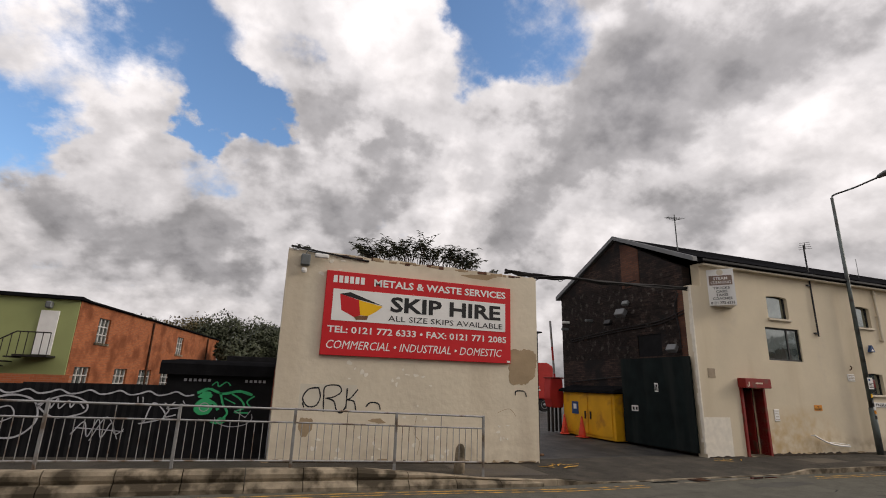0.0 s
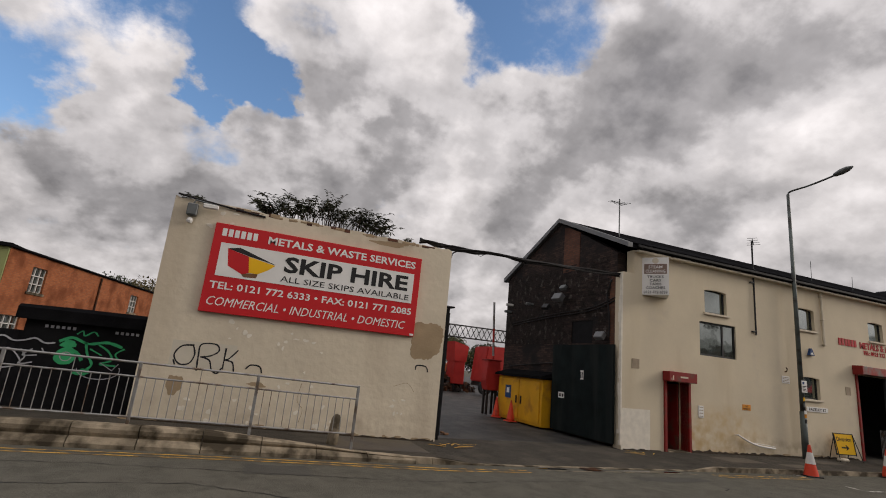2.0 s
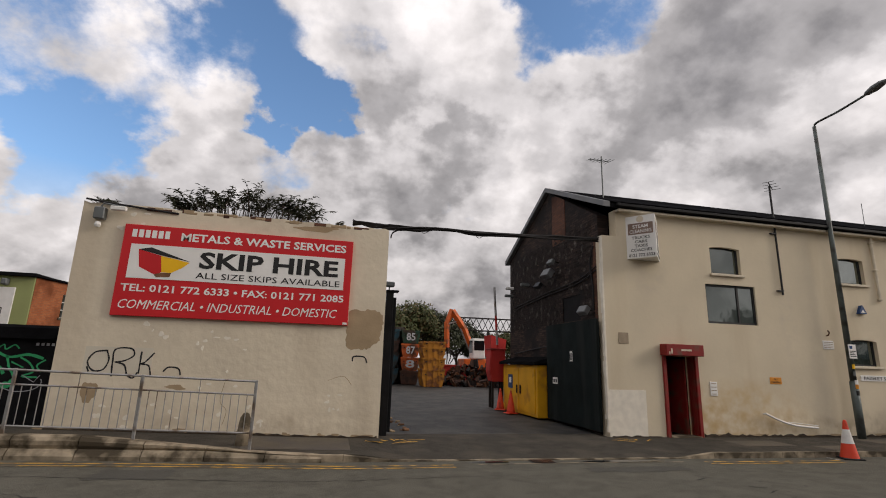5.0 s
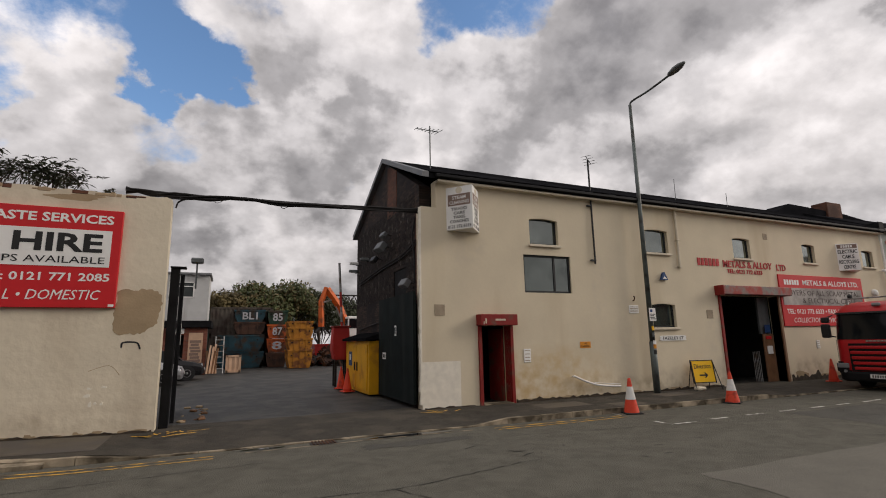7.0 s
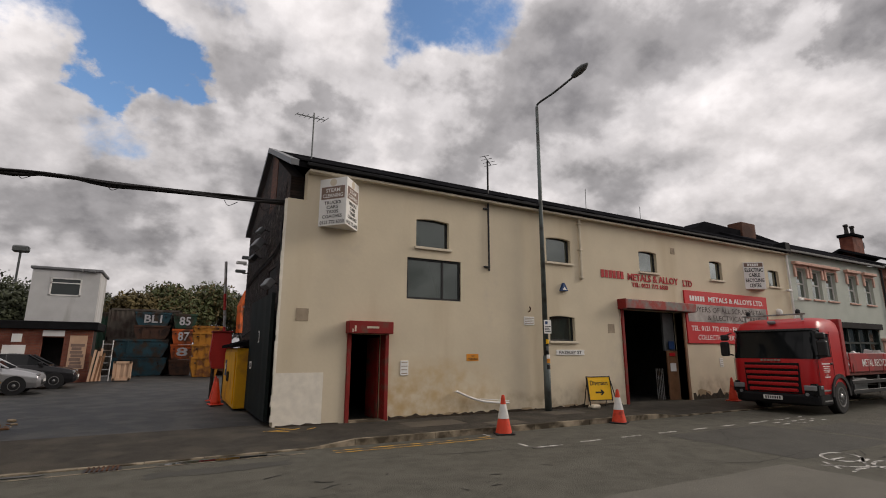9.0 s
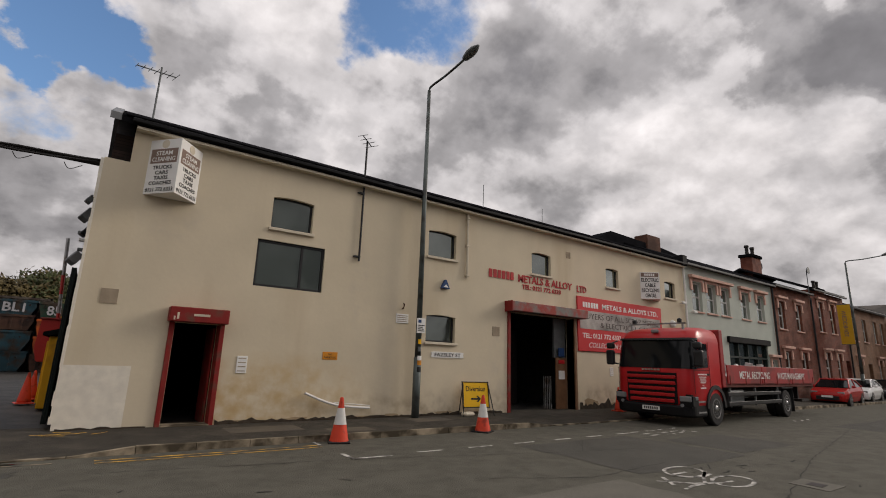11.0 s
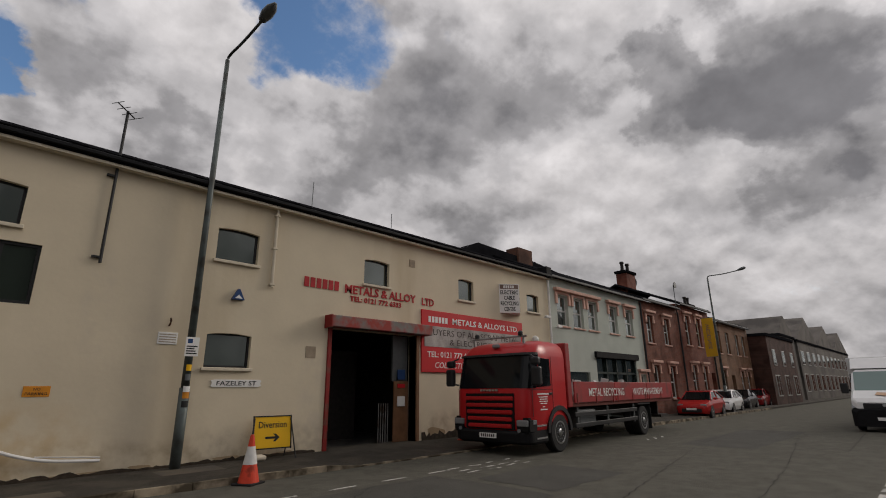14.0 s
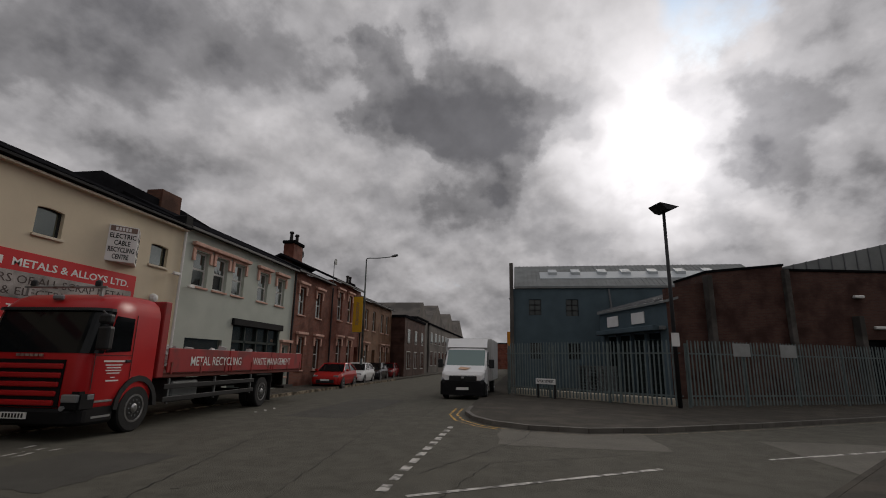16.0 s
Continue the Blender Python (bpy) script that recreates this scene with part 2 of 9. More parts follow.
# ---- materials ----
def mat(name, base, rough=0.8, metal=0.0, vary=0.12, scale=3.0, bump=0.0, bscale=40.0, dirt=None, dscale=0.6, damount=0.0, spec=0.28, emit=0.0, rand=0.0, streak=False, speck=0.0, stains=(), stain_mix=1.0):
    """Procedural surface: base colour with broad and fine variation, stains of a second colour, relief."""
    m = bpy.data.materials.new(name)
    m.use_nodes = True
    t = m.node_tree
    p = t.nodes["Principled BSDF"]
    p.inputs["Roughness"].default_value = rough
    p.inputs["Metallic"].default_value = metal
    p.inputs["Specular IOR Level"].default_value = spec
    co = t.nodes.new("ShaderNodeNewGeometry").outputs["Position"]
    if streak:
        mp = t.nodes.new("ShaderNodeMapping")
        mp.inputs["Scale"].default_value = (1, 1, 0.15)
        t.links.new(co, mp.inputs[0])
        sco = mp.outputs[0]
    else:
        sco = co

    def noise_node(s, d, c=co):
        n = t.nodes.new("ShaderNodeTexNoise")
        n.inputs["Scale"].default_value, n.inputs["Detail"].default_value = s, d
        t.links.new(c, n.inputs["Vector"])
        return n.outputs[0]

    def mix(f, a, b, blend="MIX"):
        n = t.nodes.new("ShaderNodeMix")
        n.data_type, n.blend_type = "RGBA", blend
        for sk, v in ((n.inputs[0], f), (n.inputs[6], a), (n.inputs[7], b)):
            if isinstance(v, (int, float)):
                sk.default_value = v
            elif isinstance(v, tuple):
                sk.default_value = (*v[:3], 1)
            else:
                t.links.new(v, sk)
        return n.outputs[2]

    def ramp(f, a, b):
        n = t.nodes.new("ShaderNodeMapRange")
        n.inputs[1].default_value, n.inputs[2].default_value = a, b
        t.links.new(f, n.inputs[0])
        return n.outputs[0]

    col = base
    if vary > 0:
        dark = tuple(c * (1 - vary * 1.6) for c in base)
        light = tuple(min(1, c * (1 + vary)) for c in base)
        col = mix(ramp(noise_node(scale, 6), 0.3, 0.7), dark, light)
        col = mix(ramp(noise_node(scale * 14, 4), 0.25, 0.75), mix(0.25, col, dark), mix(0.15, col, light))
    if dirt and damount > 0:
        n1 = ramp(noise_node(dscale, 9, sco), 0.62 - damount * 0.35, 0.74 - damount * 0.3)
        col = mix(n1, col, dirt)
    if speck > 0:
        sp_ = ramp(noise_node(70, 3), 0.3, 0.7)
        col = mix(sp_, mix(speck, col, tuple(c * 0.35 for c in base)), mix(speck * 0.6, col, tuple(min(1, c * 1.9) for c in base)))
    for cx, cz, rx, rz, tone, power in stains:
        # a stain of its own outline on an upright wall
        mp = t.nodes.new("ShaderNodeMapping")
        mp.vector_type = "TEXTURE"
        mp.inputs["Location"].default_value, mp.inputs["Scale"].default_value = (cx, 12.2, cz), (rx, 3.0, rz)
        t.links.new(co, mp.inputs[0])
        gr = t.nodes.new("ShaderNodeTexGradient")
        gr.gradient_type = "SPHERICAL"
        t.links.new(mp.outputs[0], gr.inputs[0])
        mu = t.nodes.new("ShaderNodeMath")
        mu.operation = "MULTIPLY"
        t.links.new(ramp(gr.outputs[1], 0.0, 0.45), mu.inputs[0])
        t.links.new(ramp(noise_node(3.2, 9), 0.52 - 0.3 * power, 0.98 - 0.3 * power), mu.inputs[1])
        st = t.nodes.new("ShaderNodeMath")
        st.operation = "MULTIPLY"
        st.inputs[1].default_value = stain_mix
        t.links.new(mu.outputs[0], st.inputs[0])
        col = mix(st.outputs[0], col, tone)
    if rand > 0:
        oi = t.nodes.new("ShaderNodeObjectInfo").outputs["Random"]
        rv = t.nodes.new("ShaderNodeMapRange")
        rv.inputs[3].default_value, rv.inputs[4].default_value = 1 - rand, 1 + rand
        t.links.new(oi, rv.inputs[0])
        hsv = t.nodes.new("ShaderNodeHueSaturation")
        t.links.new(rv.outputs[0], hsv.inputs["Value"])
        if isinstance(col, tuple):
            hsv.inputs["Color"].default_value = (*col, 1)
        else:
            t.links.new(col, hsv.inputs["Color"])
        col = hsv.outputs[0]
    if isinstance(col, tuple):
        p.inputs["Base Color"].default_value = (*col, 1)
    else:
        t.links.new(col, p.inputs["Base Color"])
    if bump > 0:
        bn = t.nodes.new("ShaderNodeBump")
        bn.inputs["Strength"].default_value = bump
        bn.inputs["Distance"].default_value = 0.02
        t.links.new(noise_node(bscale, 6), bn.inputs["Height"])
        t.links.new(bn.outputs[0], p.inputs["Normal"])
    if emit > 0:
        p.inputs["Emission Color"].default_value = (*base, 1)
        p.inputs["Emission Strength"].default_value = emit
    return m


def brick_mat(name, c1, c2, mortar, rough=0.85, axis="xz", bw=0.225, bh=0.075, soot=None, samount=0.0):
    """Brickwork for walls too far away for single bricks."""
    m = bpy.data.materials.new(name)
    m.use_nodes = True
    t = m.node_tree
    p = t.nodes["Principled BSDF"]
    p.inputs["Roughness"].default_value = rough
    p.inputs["Specular IOR Level"].default_value = 0.2
    co = t.nodes.new("ShaderNodeNewGeometry").outputs["Position"]
    sp = t.nodes.new("ShaderNodeSeparateXYZ")
    t.links.new(co, sp.inputs[0])
    cb = t.nodes.new("ShaderNodeCombineXYZ")
    t.links.new(sp.outputs["XYZ".index(axis[0].upper())], cb.inputs[0])
    t.links.new(sp.outputs[2], cb.inputs[1])
    br = t.nodes.new("ShaderNodeTexBrick")
    br.inputs["Scale"].default_value = 1.0
    br.inputs["Brick Width"].default_value, br.inputs["Row Height"].default_value = bw, bh
    br.inputs["Mortar Size"].default_value = 0.006
    br.inputs["Color1"].default_value, br.inputs["Color2"].default_value, br.inputs["Mortar"].default_value = (*c1, 1), (*c2, 1), (*mortar, 1)
    t.links.new(cb.outputs[0], br.inputs["Vector"])
    col = br.outputs["Color"]
    no = t.nodes.new("ShaderNodeTexNoise")
    no.inputs["Scale"].default_value, no.inputs["Detail"].default_value = 1.1, 8
    t.links.new(co, no.inputs["Vector"])
    mr = t.nodes.new("ShaderNodeMapRange")
    mr.inputs[1].default_value, mr.inputs[2].default_value = 0.6 - 0.4 * samount, 0.8 - 0.4 * samount
    t.links.new(no.outputs[0], mr.inputs[0])
    mx = t.nodes.new("ShaderNodeMix")
    mx.data_type = "RGBA"
    t.links.new(mr.outputs[0], mx.inputs[0])
    t.links.new(col, mx.inputs[6])
    mx.inputs[7].default_value = (*(soot or tuple(c * 0.6 for c in c1)), 1)
    t.links.new(mx.outputs[2], p.inputs["Base Color"])
    bn = t.nodes.new("ShaderNodeBump")
    bn.inputs["Strength"].default_value, bn.inputs["Distance"].default_value = 0.5, 0.01
    t.links.new(br.outputs["Fac"], bn.inputs["Height"])
    bn.invert = True
    t.links.new(bn.outputs[0], p.inputs["Normal"])
    return m


def glass_mat(name, tint=(0.03, 0.04, 0.045), rough=0.05, ior=1.45):
    m = bpy.data.materials.new(name)
    m.use_nodes = True
    p = m.node_tree.nodes["Principled BSDF"]
    p.inputs["Base Color"].default_value = (*tint, 1)
    p.inputs["Roughness"].default_value = rough
    p.inputs["IOR"].default_value = ior
    p.inputs["Specular IOR Level"].default_value = 0.5
    return m


def pane_mat(name, tint, low=0.05, high=0.95, power=1.4):
    """Dusty double glazing before a dim room: dark head on, mirror-like aslant."""
    m = bpy.data.materials.new(name)
    m.use_nodes = True
    t = m.node_tree
    p = t.nodes["Principled BSDF"]
    p.inputs["Base Color"].default_value = (*tint, 1)
    p.inputs["Roughness"].default_value = 0.4
    p.inputs["Specular IOR Level"].default_value = 0.1
    gl = t.nodes.new("ShaderNodeBsdfGlossy")
    gl.inputs["Roughness"].default_value = 0.05
    gl.inputs["Color"].default_value = (0.90, 0.96, 0.92, 1)
    wave = t.nodes.new("ShaderNodeTexNoise")
    wave.inputs["Scale"].default_value = 1.6
    t.links.new(t.nodes.new("ShaderNodeNewGeometry").outputs["Position"], wave.inputs["Vector"])
    bn = t.nodes.new("ShaderNodeBump")
    bn.inputs["Strength"].default_value, bn.inputs["Distance"].default_value = 0.25, 0.02
    t.links.new(wave.outputs[0], bn.inputs["Height"])
    t.links.new(bn.outputs[0], gl.inputs["Normal"])
    lw = t.nodes.new("ShaderNodeLayerWeight")
    pw = t.nodes.new("ShaderNodeMath")
    pw.operation = "POWER"
    pw.inputs[1].default_value = power
    t.links.new(lw.outputs["Facing"], pw.inputs[0])
    mr = t.nodes.new("ShaderNodeMapRange")
    mr.inputs[3].default_value, mr.inputs[4].default_value = low, high
    t.links.new(pw.outputs[0], mr.inputs[0])
    mx = t.nodes.new("ShaderNodeMixShader")
    t.links.new(mr.outputs[0], mx.inputs[0])
    t.links.new(p.outputs[0], mx.inputs[1])
    t.links.new(gl.outputs[0], mx.inputs[2])
    t.links.new(mx.outputs[0], t.nodes["Material Output"].inputs["Surface"])
    return m


M = {
    "asphalt": mat("asphalt", (0.104, 0.099, 0.081), 0.94, vary=0.28, scale=4.5, bump=0.9, bscale=60, speck=0.65, dirt=(0.128, 0.120, 0.098), dscale=1.7, damount=0.42, spec=0.15),
    "yard": mat("yard_asphalt", (0.030, 0.029, 0.027), 0.62, vary=0.4, scale=1.6, bump=0.5, bscale=60, speck=0.3, dirt=(0.062, 0.058, 0.050), dscale=1.3, damount=0.45),
    "pavement": mat("pavement_asphalt", (0.056, 0.050, 0.041), 0.9, vary=0.26, scale=3.5, bump=0.8, bscale=70, speck=0.5, dirt=(0.085, 0.074, 0.058), dscale=1.3, damount=0.4, spec=0.15),
    "kerb": mat("kerb_concrete", (0.29, 0.24, 0.172), 0.92, vary=0.24, scale=4, bump=0.5, bscale=50, dirt=(0.062, 0.050, 0.034), dscale=2.2, damount=0.55, rand=0.18, spec=0.15),
    "cream": mat("cream_render", (0.64, 0.555, 0.41), 0.9, vary=0.05, scale=0.9, bump=0.14, bscale=9, dirt=(0.56, 0.47, 0.33), dscale=0.7, damount=0.25, streak=True, stain_mix=0.85,
                 stains=((17.0, 0.7, 2.6, 1.1, (0.52, 0.36, 0.17), 0.62), (16.2, 0.45, 1.3, 0.7, (0.48, 0.33, 0.16), 0.6), (19.9, 2.0, 0.5, 2.4, (0.57, 0.49, 0.37), 0.4), (19.2, 0.3, 2.6, 0.5, (0.32, 0.24, 0.15), 0.42), (22.6, 0.4, 2.6, 0.6, (0.26, 0.19, 0.12), 0.4), (29.5, 0.4, 3.0, 0.7, (0.34, 0.26, 0.18), 0.42), (18.9, 3.4, 0.35, 1.3, (0.54, 0.47, 0.37), 0.5), (24.0, 1.6, 0.6, 1.6, (0.54, 0.47, 0.37), 0.4), (33.5, 2.2, 2.0, 2.0, (0.54, 0.47, 0.37), 0.4), (14.2, 4.6, 0.8, 0.8, (0.54, 0.47, 0.37), 0.45))),
    "creamA": mat("old_cream_render", (0.67, 0.59, 0.455), 0.9, vary=0.06, scale=1.1, bump=0.55, bscale=6, dirt=(0.57, 0.49, 0.37), dscale=0.8, damount=0.25, streak=True, stain_mix=0.4,
                  stains=((1.0, 0.5, 2.2, 0.55, (0.34, 0.26, 0.18), 0.42), (3.6, 0.4, 2.4, 0.5, (0.34, 0.26, 0.18), 0.42), (5.8, 0.4, 2.0, 0.45, (0.32, 0.24, 0.15), 0.42), (3.2, 1.5, 0.5, 1.2, (0.54, 0.47, 0.37), 0.6), (0.6, 5.0, 1.2, 0.5, (0.54, 0.47, 0.37), 0.6), (4.4, 5.1, 2.2, 0.35, (0.34, 0.26, 0.18), 0.42), (6.5, 1.2, 0.6, 2.2, (0.54, 0.47, 0.37), 0.5), (1.6, 2.3, 1.8, 0.4, (0.54, 0.47, 0.37), 0.45), (0.1, 2.6, 0.5, 2.6, (0.54, 0.47, 0.37), 0.45))),
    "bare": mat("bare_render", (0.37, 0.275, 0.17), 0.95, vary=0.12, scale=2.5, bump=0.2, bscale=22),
    "red_sign": mat("red_sign_sheet", (0.56, 0.018, 0.022), 0.5, vary=0.06, scale=1.5),
    "white_sign": mat("white_sheet", (0.78, 0.77, 0.74), 0.5, vary=0.05, scale=2),
    "black": mat("black_paint", (0.010, 0.010, 0.011), 0.7, vary=0.3, scale=3, bump=0.2, bscale=25, spec=0.1),
    "roof": mat("black_roof_felt", (0.011, 0.011, 0.012), 0.95, spec=0.0, vary=0.25, scale=3, bump=0.4, bscale=30),
    "darkbrick": brick_mat("dark_brick", (0.020, 0.014, 0.012), (0.062, 0.038, 0.030), (0.010, 0.008, 0.007), axis="yz", soot=(0.013, 0.011, 0.011), samount=0.42),
    "brick": brick_mat("red_brick", (0.155, 0.066, 0.044), (0.205, 0.095, 0.064), (0.2, 0.17, 0.14), axis="xz"),
    "orangebrick": brick_mat("orange_brick", (0.30, 0.092, 0.036), (0.40, 0.132, 0.052), (0.22, 0.12, 0.075), axis="yz", samount=0.35),
    "paleblue": mat("pale_green_paint", (0.46, 0.49, 0.43), 0.85, vary=0.06, scale=1.2, bump=0.2, bscale=20),
    "slateblue": mat("slate_blue_paint", (0.075, 0.108, 0.125), 0.85, vary=0.12, scale=1.4, bump=0.2, bscale=25),
    "olive": mat("olive_render", (0.28, 0.31, 0.13), 0.9, vary=0.06, scale=1),
    # near-black colour stands in for the shade of rooms behind openings
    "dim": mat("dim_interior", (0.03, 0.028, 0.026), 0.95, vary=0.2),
    "glass": pane_mat("window_glass", (0.020, 0.030, 0.024)),
    "red_paint": mat("red_truck_paint", (0.42, 0.014, 0.016), 0.32, vary=0.05, scale=3),
}
